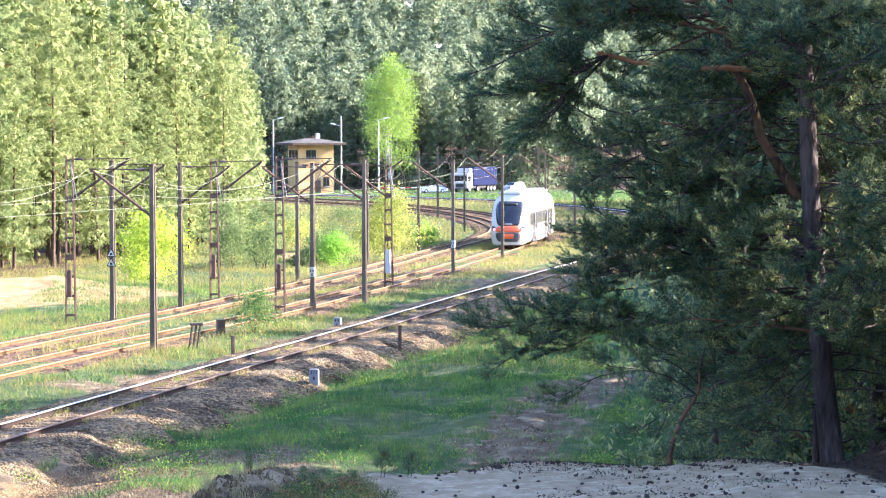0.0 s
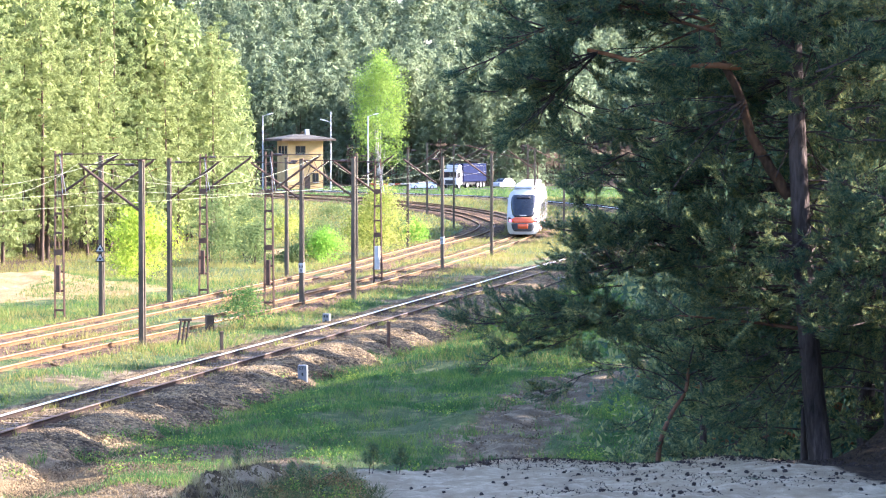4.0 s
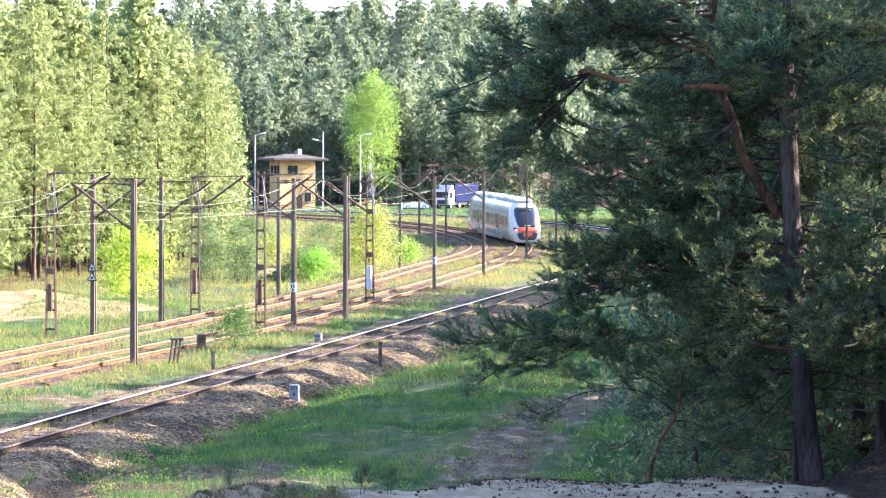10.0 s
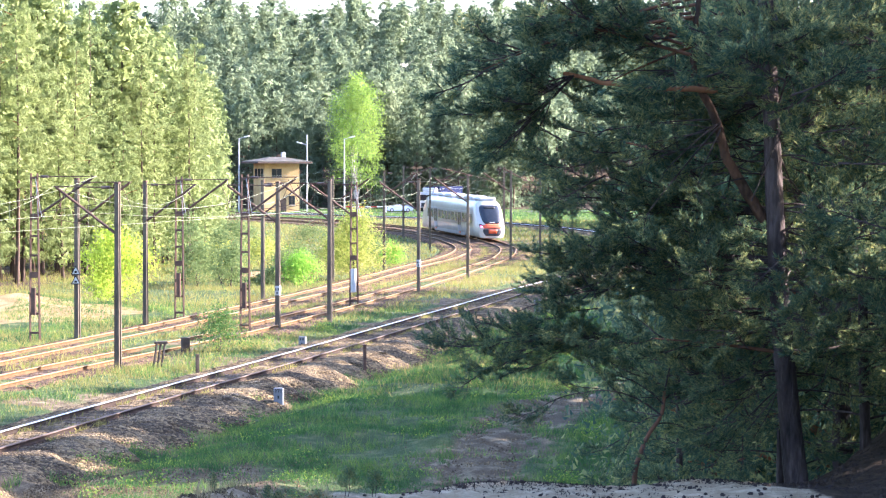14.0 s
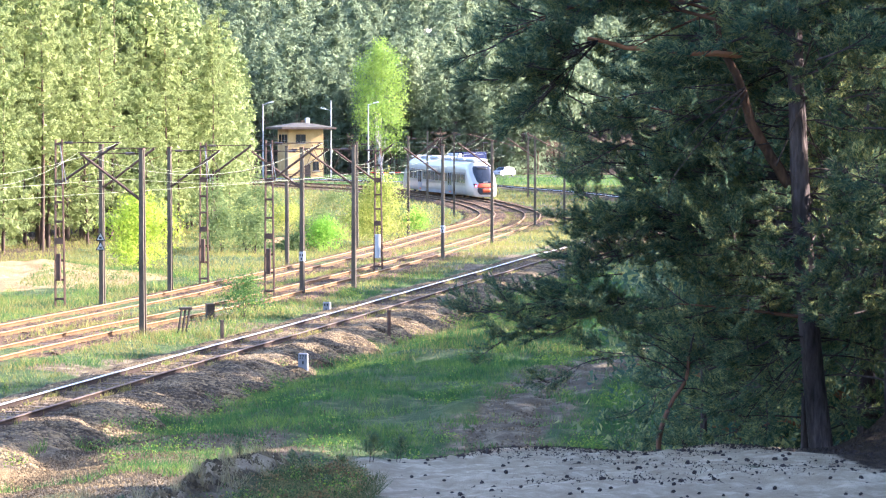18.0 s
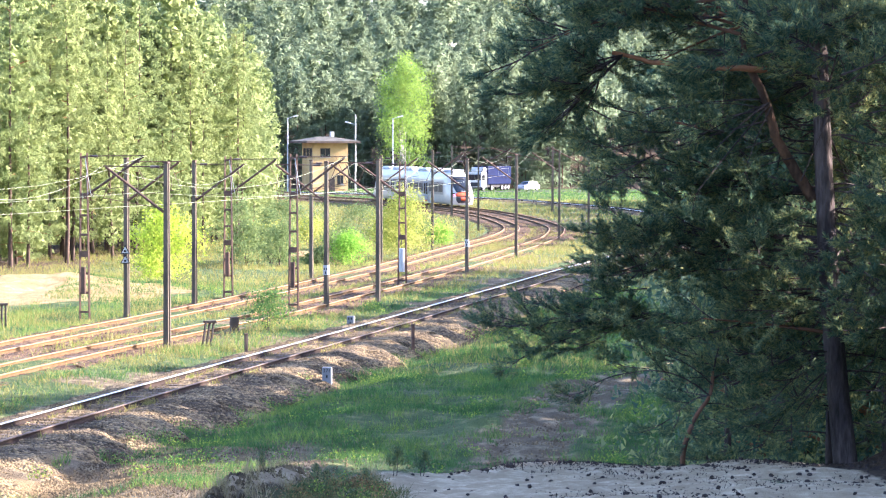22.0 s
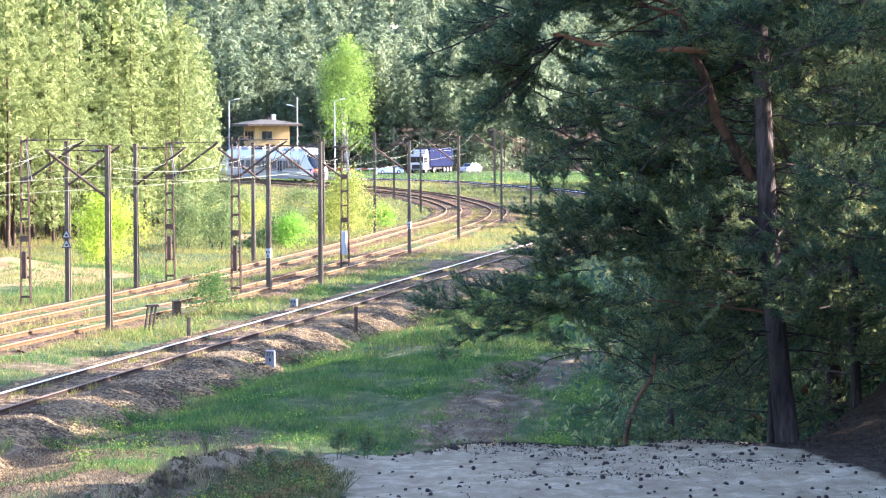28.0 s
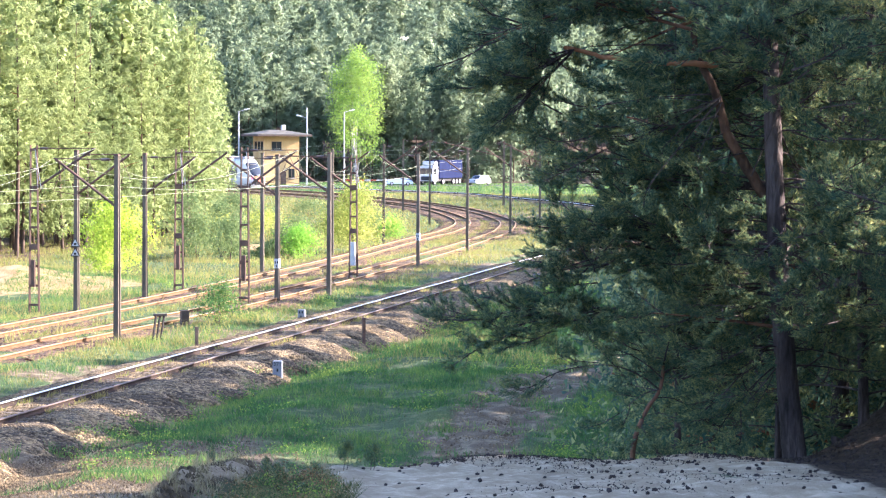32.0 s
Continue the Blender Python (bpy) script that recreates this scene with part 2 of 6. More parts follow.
LINES = {
    "track_1": [(-23.5, 47.0), (-17.2, 69.0), (-12.0, 87.3), (-6.5, 113.1), (-1.4, 144.7), (3.0, 172.2), (2.0, 189.0), (-3.2, 208.3), (-12.0, 225.7), (-20.3, 237.6), (-31.6, 250.1), (-52.0, 268.0), (-95.0, 288.0)],
    "track_2": [(-20.5, 43.0), (-14.6, 64.5), (-8.4, 83.5), (-2.6, 109.0), (2.75, 137.7), (7.28, 169.4), (6.6, 186.9), (0.2, 210.9), (-11.3, 234.9), (-21.0, 249.6), (-31.0, 262.0), (-48.0, 275.0), (-95.0, 298.0)],
    "track_3": [(-16.0, 34.0), (-12.1, 47.8), (-8.5, 60.3), (-5.4, 70.6), (-2.2, 81.8), (1.3, 94.4), (5.6, 111.3), (9.5, 125.3), (16.0, 150.6), (21.8, 176.0), (22.1, 195.1), (17.7, 214.4), (10.4, 230.0), (2.8, 244.0), (-7.9, 255.7), (-24.0, 270.0), (-45.0, 282.0), (-95.0, 308.0)],
}
TRACKS = {k: catmull([(x, y * DEEP) for x, y in v], 0.6) for k, v in LINES.items()}
PATH_LINE = catmull([(x, y * DEEP) for x, y in ((0.4, 30), (1.2, 44), (1.7, 50), (3.6, 57), (8.5, 64), (16, 72), (26, 85))], 0.5)


BANK = np.array(LINES["track_3"][:9])


def bank_side(x, y):
    """Metres to the right of the near track."""
    return (np.asarray(x, float) - np.interp(np.asarray(y, float) / DEEP, BANK[:, 1], BANK[:, 0])) * 0.975


def far_from(line, x, y):
    """Distance of points to a line in the plan."""
    P = np.stack([np.asarray(x, float).ravel(), np.asarray(y, float).ravel()], 1)
    best = np.full(len(P), 1e9)
    for q in line[:, :2][::2]:
        best = np.minimum(best, (P[:, 0] - q[0]) ** 2 + (P[:, 1] - q[1]) ** 2)
    return np.sqrt(best).reshape(np.shape(x))


def wave(x, y, s, seed=0.0):
    """Cheap uneven ground."""
    return (np.sin(x / s + 1.3 * np.sin(y / s * 0.7 + seed)) + np.sin(y / s * 1.13 + 1.7 * np.sin(x / s * 0.6 + seed * 2 + 1))) * 0.5


def plan_edge(x):
    return np.interp(x, [-14, -7, -4.4, -3.0, -2.4, -1.0, 2, 5, 7.5, 10, 16], [4, 5, 8.5, 14.0, 17.8, 20.7, 21.4, 22.4, 26, 33, 46]) + 0.35 * np.sin(np.asarray(x) * 2.3) * (np.asarray(x) < 4) * smooth(-1.8, -1.0, x)


def hill_edge(x):
    return plan_edge(x) * DEEP


def land(x, y):
    """Height of the ground at a place."""
    x, y = np.asarray(x, float), np.asarray(y, float)
    z = rail_level(y) - 0.35
    y = y / DEEP
    z = z + smooth(318, 476, y) * 29 + smooth(0, 120, np.abs(x) - 150) * 12
    z = z + 0.15 * smooth(-30, -10, x - 0.2 * (y - 100)) * smooth(1.5, -1.5, x - 0.275 * (y - 101)) * (y > 45) * smooth(170, 150, y)
    z = z + 0.10 * wave(x, y, 3.1) * smooth(190, 120, y) + 0.05 * wave(x, y, 1.1, 2) * smooth(120, 75, y)
    z = z + 0.9 * np.exp(-(((x + 24) / 6) ** 2 + ((y - 97) / 5) ** 2)) + 0.5 * np.exp(-(((x + 29) / 5) ** 2 + ((y - 93) / 4) ** 2))
    z = z + 0.28 * np.exp(-(((x + 25) / 6) ** 2 + ((y - 94) / 4) ** 2)) * (wave(x, y, 0.9, 2) + 0.6 * wave(x, y, 0.4, 5))
    z = z + 0.10 * wave(x, y, 0.75, 6) * smooth(38, 44, y) * smooth(80, 66, y) * smooth(-9, -4, x - 0.28 * (y - 62))
    z = z + 0.15 * np.exp(-(((x + 10) / 5) ** 2 + ((y - 43.5) / 6) ** 2)) * (np.abs(np.sin(0.22 * x + 1.3 * y + 0.5 * np.sin(x * 0.7))) ** 0.8 * 1.7 - 0.8 + 0.2 * wave(x, y, 0.5, 3))
    # the swale along the foot of the near track's bank
    beside = bank_side(x, y * DEEP)
    z = z - 0.42 * np.exp(-((beside - 3.7) / 1.5) ** 2) * smooth(125, 95, y)
    top = 6.12 - 0.1 * np.minimum(y, 24) + 0.06 * wave(x, y, 1.3, 1) + 0.04 * wave(x, y, 0.45, 4) + 0.008 * wave(x, y, 0.19, 2)
    top = top + 0.05 * np.exp(-((x + 1.9) / 0.7) ** 2) - 0.05 * smooth(-1.2, -4.5, x) + 0.12 * wave(x, y, 0.7, 6) * smooth(-0.8, -1.6, x)
    top = top + 0.75 * smooth(4.6, 8.0, x) + 1.2 * smooth(8, 18, x)
    e = plan_edge(x)
    top = top + (0.2 * np.exp(-((y - e + 0.5) / 0.6) ** 2) - 0.1 + 0.04 * wave(x, y, 0.3, 2) + 0.03 * wave(x, y, 0.14, 5)) * smooth(-1.5, -1.9, x) * smooth(-5, -4, x)
    on = 1 - smooth(0, 1, (y - e) / (7 + 0.25 * np.maximum(x, 0)))
    z = z + on * (top - z)
    return z


def ground_mesh():
    xs = np.concatenate([-np.geomspace(2600, 62, 14), np.linspace(-60, -26, 30)[:-1], np.arange(-26, -15, 0.4), np.arange(-15, -5, 0.2), np.arange(-5, 7, 0.13), np.arange(7, 20, 0.4), np.linspace(20, 60, 26)[1:], np.geomspace(63, 2600, 14)])
    ys = np.concatenate([-np.geomspace(400, 2, 10), np.linspace(0, 10, 12)[:-1], np.arange(10, 24, 0.14), np.arange(24, 66, 0.22), np.arange(66, 75, 0.45), np.arange(75, 170, 1.1), np.arange(170, 300, 2.4), np.arange(300, 480, 5.0), np.geomspace(485, 4200, 14)])
    X, Y = np.meshgrid(xs, ys * DEEP)
    Z = land(X, Y)
    # worn wheel tracks of the sandy path
    d = far_from(PATH_LINE, X, Y)
    dip = np.exp(-((d - 0.8) / 0.35) ** 2) * (Y > 46)
    ripple = np.abs(np.sin(Y * 1.9 + 0.9 * np.sin(X * 1.3) + 0.7 * np.sin(X * 2.9 + 1) + 1.5 * np.sin(Y * 0.37))) ** 0.6
    Z = Z - 0.10 * dip + (0.085 * ripple + 0.05 * wave(X, Y, 0.3, 8)) * smooth(2.6, 1.4, d) * (Y > 46) * (Y < 95)
    Z = Z + np.where(X < -1.2, 0.024, 0.015) * np.random.default_rng(3).standard_normal(Z.shape) * (Y < hill_edge(X)) * (Y > 10) * (np.abs(X) < 9)
    nx, ny = len(xs), len(ys)
    i, j = np.meshgrid(np.arange(ny - 1), np.arange(nx - 1), indexing="ij")
    a = (i * nx + j).ravel()
    me = mesh_np("ground", np.stack([X, Y, Z], -1).reshape(-1, 3), np.stack([a, a + 1, a + nx + 1, a + nx], 1), True)
    Y = Y / DEEP
    e = plan_edge(X)
    sand = smooth(1.2, -0.4, Y - e) * smooth(-1.6, -0.9, X + 0.45 * wave(X, Y, 0.7, 2) + 0.25 * wave(X, Y, 0.25, 7)) * smooth(5.6, 4.2, X + 0.35 * wave(X, Y, 0.6, 3))
    ridge = np.exp(-(((Y - e + 0.55) + 0.25 * wave(X, Y, 0.5, 3)) / 0.6) ** 2) * smooth(-4.6, -4.0, X) * smooth(-1.5, -1.9, X)
    sand = sand * (1 - 0.75 * smooth(0.5, 0.85, wave(X, Y, 0.8, 9) + 0.5 * wave(X, Y, 0.23, 2)) * smooth(1.5, 3.5, X))
    dune = np.exp(-(((X + 22.5) / 7.5) ** 2 + ((Y - 92) / 6) ** 2)) + np.exp(-(((X + 13.0) / 1.5) ** 2 + ((Y - 135) / 8) ** 2))
    dune = smooth(0.35, 0.6, dune + 0.14 * wave(X, Y, 1.4) + 0.08 * wave(X, Y, 0.5, 3))
    soil = smooth(2.1, 1.0, d + 0.45 * wave(X, Y, 0.9) + 0.2 * wave(X, Y, 0.35, 5)) * smooth(33, 40, Y) * smooth(110, 85, Y) * 0.9
    soil = np.maximum(soil, smooth(2.0, -0.5, Y - e) * smooth(-0.6, -1.6, X) * (0.45 + 0.4 * wave(X, Y, 0.5, 8)))
    soil = np.maximum(soil, 0.62 * smooth(8, 11, X) * smooth(128, 145, Y) * smooth(232, 215, Y) * (0.8 + 0.4 * wave(X, Y, 1.3, 2)))
    soil = np.maximum(soil, smooth(0.3, 0.7, ridge))
    sand = np.maximum(sand, 0.52 * smooth(0.25, 0.6, ridge))
    near = np.minimum(far_from(TRACKS["track_2"], X, Y * DEEP), far_from(TRACKS["track_3"], X, Y * DEEP))
    soil = np.maximum(soil, 0.7 * smooth(0.05, 0.55, wave(X, Y, 1.7, 3) + 0.5 * wave(X, Y, 0.6, 6)) * smooth(6.5, 4.0, near))
    heap = np.exp(-(((X + 10.5) / 4.5) ** 2 + ((Y - 43) / 6) ** 2)) + 0.8 * np.exp(-(((X + 6.0) / 2.6) ** 2 + ((Y - 42) / 4) ** 2))
    soil = np.maximum(soil, smooth(0.25, 0.6, heap + 0.2 * wave(X, Y, 0.9, 4)) * 0.75)
    dune = np.maximum(dune, smooth(0.3, 0.6, heap + 0.25 * wave(X, Y, 0.7, 5) - 0.15) * smooth(-0.5, 0.4, wave(X, Y, 0.9, 1) + 0.4 * wave(X, Y, 0.35, 2)) * 0.5)
    litter = np.maximum(smooth(3.9, 4.8, X + 0.3 * wave(X, Y, 0.7)) * smooth(60, 30, Y), smooth(-24 + 0.0, -30, X) * smooth(98, 110, Y))
    litter = np.maximum(litter, smooth(300, 320, Y))
    litter = np.maximum(litter, smooth(0.5, 2.5, Y - e) * smooth(9, 6, Y - e) * smooth(34, 30, Y) * 0.8)
    for name, values in (("sand", sand), ("dune", dune), ("soil", soil), ("litter", litter)):
        at = me.attributes.new(name, "FLOAT", "POINT")
        at.data.foreach_set("value", values.astype(np.float32).ravel())
    return me


def ground_material():
    m = bpy.data.materials.new("ground")
    m.use_nodes = True
    n, l = m.node_tree.nodes, m.node_tree.links
    b = n["Principled BSDF"]
    b.inputs["Roughness"].default_value = 0.95
    b.inputs["Specular IOR Level"].default_value = 0.15
    co = n.new("ShaderNodeTexCoord").outputs["Object"]

    def noisy(scale, c):
        t = n.new("ShaderNodeTexNoise")
        t.inputs["Scale"].default_value = scale
        t.inputs["Detail"].default_value = 9
        t.inputs["Roughness"].default_value = 0.68
        l.new(co, t.inputs["Vector"])
        r = n.new("ShaderNodeValToRGB")
        for k, col in enumerate(c):
            if k > 1:
                r.color_ramp.elements.new(0.5)
            r.color_ramp.elements[k].color = (*col, 1)
        for k in range(len(c)):
            r.color_ramp.elements[k].position = 0.3 + 0.4 * k / (len(c) - 1)
        l.new(t.outputs[0], r.inputs[0])
        return r.outputs[0], t.outputs[0]

    grass, g0 = noisy(1.4, [(0.035, 0.06, 0.02), (0.075, 0.11, 0.035), (0.17, 0.17, 0.075)])
    sand, s0 = noisy(2.6, [(0.33, 0.245, 0.15), (0.6, 0.48, 0.315), (0.74, 0.615, 0.42)])
    dune, d0 = noisy(1.1, [(0.2, 0.13, 0.058), (0.36, 0.255, 0.12), (0.48, 0.35, 0.18)])
    soil, o0 = noisy(1.6, [(0.08, 0.06, 0.036), (0.16, 0.127, 0.08), (0.29, 0.235, 0.145)])
    litter, l0 = noisy(3.5, [(0.035, 0.026, 0.018), (0.085, 0.06, 0.04), (0.14, 0.095, 0.06)])
    fine, f0 = noisy(26, [(0, 0, 0), (1, 1, 1)])
    last = grass
    for attr, col in (("soil", soil), ("sand", sand), ("dune", dune), ("litter", litter)):
        a = n.new("ShaderNodeAttribute")
        a.attribute_name = attr
        x = n.new("ShaderNodeMath")
        x.operation = "MULTIPLY_ADD"
        l.new(f0, x.inputs[0])
        x.inputs[1].default_value = 0.5
        l.new(a.outputs["Fac"], x.inputs[2])
        r = n.new("ShaderNodeMapRange")
        r.inputs[1].default_value, r.inputs[2].default_value = 0.55, 0.85
        l.new(x.outputs[0], r.inputs[0])
        mx = n.new("ShaderNodeMix")
        mx.data_type = "RGBA"
        l.new(r.outputs[0], mx.inputs["Factor"])
        l.new(last, mx.inputs["A"])
        l.new(col, mx.inputs["B"])
        last = mx.outputs["Result"]
    l.new(last, b.inputs["Base Color"])
    bp = n.new("ShaderNodeBump")
    bp.inputs["Strength"].default_value = 0.8
    bp.inputs["Distance"].default_value = 0.12
    l.new(f0, bp.inputs["Height"])
    l.new(bp.outputs[0], b.inputs["Normal"])
    return m


gm = ground_mesh()
gm.materials.append(ground_material())
tagged(new("ground", gm), "rolling grassy ground with a sandy hill, a worn sandy path and a bare dune", "ground", kind="structure")


# ---- the railway ----
def strip(line, section, level):
    """Sweeps a section (offset to the right, height) along a line in the plan."""
    P = np.asarray(line, float)
    T = np.gradient(P, axis=0)
    T /= np.linalg.norm(T, axis=1)[:, None]
    N = np.stack([T[:, 1], -T[:, 0]], 1)
    z = level(P[:, 1])
    S = np.asarray(section, float)
    V = np.empty((len(P), len(S), 3))
    V[..., :2] = P[:, None] + N[:, None] * S[None, :, :1]
    V[..., 2] = z[:, None] + S[None, :, 1]
    k = len(S)
    i, j = np.meshgrid(np.arange(len(P) - 1), np.arange(k - 1), indexing="ij")
    a = (i * k + j).ravel()
    return V.reshape(-1, 3), np.stack([a, a + k, a + k + 1, a + 1], 1)


def build_track(name, label, ballast, top):
    line = TRACKS[name]
    t = thing(name, label, "railway track", kind="structure")
    crown = [(-2.7, -0.75), (-2.35, -0.40), (-1.75, -0.17), (-1.35, -0.15), (-0.9, -0.17), (-0.3, -0.19), (0.3, -0.19), (0.9, -0.17), (1.35, -0.15), (1.65, -0.16), (2.0, -0.25), (2.35, -0.38), (2.7, -0.5), (3.05, -0.66), (3.5, -0.86), (3.9, -1.5)]
    dense = np.stack([np.interp(np.arange(0, len(line) - 1, 0.33), np.arange(len(line)), line[:, k]) for k in (0, 1)], 1)
    dense = dense[dense[:, 1] < 300 * DEEP]
    v, f = strip(dense, crown, rail_level)
    k = np.tile(np.arange(len(crown)), len(dense))
    along = np.repeat(np.arange(len(dense)) * 0.2, len(crown))
    # heaps of spilt stone run down from the sleeper ends
    slant = along + 0.22 * np.maximum(k - 8, 0)
    ridge = np.abs(np.sin(slant * 1.32 + 0.9 * np.sin(slant * 0.31))) ** 0.7 * 2 - 1 + 0.3 * np.sin(slant * 4.3 + k * 0.5)
    v[:, 2] += np.interp(k, [0, 1, 2, 8, 9, 11, 13, 15], [0.11, 0.1, 0, 0, 0.04, 0.12, 0.17, 0.15]) * ridge * (1.0 if name == "track_3" else 0.6)
    v[:, 2] += 0.03 * rng.standard_normal(len(v))
    v[:, :2] += 0.06 * rng.standard_normal((len(v), 2))
    part("ballast_bed", mesh_np("ballast_bed", v, f), ballast, t, "coarse stone ballast with weeds at the foot")
    sl = bmesh.new()
    box(sl, -1.3, 1.3, -0.13, 0.13, -0.36, -0.155, 0.02)
    me = bpy.data.meshes.new("sleeper")
    sl.to_mesh(me)
    sl.free()
    me.materials.append(M_SLEEPER)
    for i in range(3, len(line) - 1):
        x, y = line[i]
        if 52 < y < 262 and (y < 190 or i % 2):
            o = part("sleeper", me, None, t)
            T = line[i + 1] - line[i - 1]
            o.matrix_basis = pose(x, y, float(rail_level(y)) - 0.022, 0, 0, math.degrees(math.atan2(T[1], T[0])) - 90)
    head = [(-0.036, -0.03), (-0.036, -0.006), (-0.03, 0.0), (0.03, 0.0), (0.036, -0.006), (0.036, -0.03)]
    web = [(-0.07, -0.17), (-0.07, -0.158), (-0.012, -0.14), (-0.009, -0.04), (-0.036, -0.03), (0.036, -0.03), (0.009, -0.04), (0.012, -0.14), (0.07, -0.158), (0.07, -0.17)]
    for side in (-0.7535, 0.7535):
        r = part("rail", mesh_np("rail", *strip(line, [(x + side, z) for x, z in web], rail_level)), M_RAIL_SHADED if top is M_RAIL_TOP else M_RAIL_SUNLIT, t, "rust-brown steel rail")
        part("rail_head", mesh_np("rail_head", *strip(line, [(x + side, z) for x, z in head], rail_level), True), top if side < 0 else M_SHADED_TOP if top is M_RAIL_TOP else M_RUST_TOP, r, "worn running surface")
    return t


track_1 = build_track("track_1", "rusty electrified track curving away through grass", M_BALLAST_RED, M_RUST_TOP)
track_2 = build_track("track_2", "weed-grown electrified track curving away", M_BALLAST_RED, M_RUST_TOP)
track_3 = build_track("track_3", "single track with polished rails on a stone ballast bed", M_BALLAST, M_RAIL_TOP)


# ---- trees ----
def scatter_tris(centres, count, radius, size, flat=0.6, slim=0.45, gen=None, face=0.0):
    """Clumps of small triangles: count round each centre."""
    g = gen or rng
    C = np.repeat(np.asarray(centres, float), count, axis=0)
    n = len(C)
    off = g.standard_normal((n, 3)) * np.array([1, 1, flat]) * (radius if np.isscalar(radius) else np.repeat(radius, count)[:, None])
    P = C + off
    d1 = g.standard_normal((n, 3))
    up = g.standard_normal((n, 3))
    if face:
        # leaves of a clump face outwards and up
        o = off / (np.linalg.norm(off, axis=1)[:, None] + 1e-9)
        up = up / np.linalg.norm(up, axis=1)[:, None] + (o + [0, 0, 0.35]) * face
        d1 = np.cross(up, d1)
    d1 /= np.linalg.norm(d1, axis=1)[:, None]
    d2 = np.cross(up, d1)
    d2 /= np.linalg.norm(d2, axis=1)[:, None] + 1e-9
    s = size * g.uniform(0.6, 1.4, (n, 1))
    V = np.stack([P + d1 * s, P - d1 * s * 0.6 + d2 * s * slim, P - d1 * s * 0.6 - d2 * s * slim], 1).reshape(-1, 3)
    return V, np.arange(3 * n).reshape(-1, 3)


def pine_parts(h, bare, clumps, per, size, seed, spread=1.0, fluff=1.0, flat=0.6):
    """Trunk, limbs and clump crown of a Scots pine of height h."""
    g = np.random.default_rng(seed)
    zs = np.linspace(0, h * 0.97, 9)
    bend = np.stack([0.012 * h * np.sin(zs / h * 3 + seed), 0.012 * h * np.cos(zs / h * 2.3 + seed * 2), zs], 1)
    bend[:, :2] -= bend[0, :2]
    r = np.interp(zs, [0, h * 0.1, h * 0.45, h], [0.0105 * h, 0.008 * h, 0.0032 * h, 0.012])
    trunk = tube_np(bend, r, 7)
    centres, rad, limbs = [], [], []
    n = clumps
    for i in range(n):
        u = (i + g.random()) / n
        z = h * (bare + (0.985 - bare) * u)
        top = (z / h - bare) / (1 - bare)
        reach = spread * (0.3 + 0.15 * h * (1 - top ** 2.2) ** 0.8 * min(1.0, 0.6 + 1.4 * top)) * g.uniform(0.3, 1.12)
        a = i * 2.4 + g.uniform(-0.6, 0.6)
        x0, y0 = np.interp(z, zs, bend[:, 0]), np.interp(z, zs, bend[:, 1])
        tip = np.array([x0 + reach * math.cos(a), y0 + reach * math.sin(a), z + reach * g.uniform(-0.15, 0.3)])
        base = np.array([x0, y0, z - 0.12 * reach])
        centres.append(tip)
        centres.append(base + (tip - base) * (0.62 if i % 2 else 0.3))
        rad += [0.28 + 0.035 * reach, 0.36]
        if i % 3 == 0:
            limbs.append(tube_np(np.array([base, (base + tip) / 2 + [0, 0, 0.05 * reach], tip]), [0.045, 0.03, 0.012], 4))
    crown = scatter_tris(centres, per, np.array(rad) * fluff * (h / 16) ** 0.5, size, flat, 0.4, g, 1.1)
    return trunk, limbs[::5], crown


def pine_thing(name, label, h, bare, clumps, per, size, seed, mat_leaf, group, spread=1.0):
    t = thing(name, label, "tree", group)
    tr, li, cr = pine_parts(h, bare, clumps, per, size, seed, spread, 1.05, 0.42)
    part("trunk", mesh_np("trunk", *tr, True), M_TRUNK, t)
    for v, f in li:
        part("limb", mesh_np("limb", v, f, True), M_BARK_RED, t)
    part("crown", mesh_np("crown", *cr), mat_leaf, t)
    return t


def leaf_shell(centres, radii, per, size, g, squash=0.7, slim=0.3, loose=0.3):
    """Small leaf triangles over rounded clumps, facing outwards."""
    C, R = np.repeat(np.asarray(centres, float), per, 0), np.repeat(np.asarray(radii, float), per)[:, None]
    n = len(C)
    o = g.standard_normal((n, 3)) + [0, 0, 0.25]
    o /= np.linalg.norm(o, axis=1)[:, None]
    P = C + o * [1, 1, squash] * R * g.uniform(0.4, 1.08, (n, 1))
    nrm = o + loose * g.standard_normal((n, 3))
    d1 = np.cross(nrm, g.standard_normal((n, 3)))
    d1 /= np.linalg.norm(d1, axis=1)[:, None] + 1e-9
    d2 = np.cross(nrm, d1)
    d2 /= np.linalg.norm(d2, axis=1)[:, None] + 1e-9
    k = size * g.uniform(0.6, 1.4, (n, 1))
    V = np.stack([P + d1 * k, P - d1 * k * 0.6 + d2 * k * slim, P - d1 * k * 0.6 - d2 * k * slim], 1).reshape(-1, 3)
    return V, np.arange(3 * n).reshape(-1, 3)


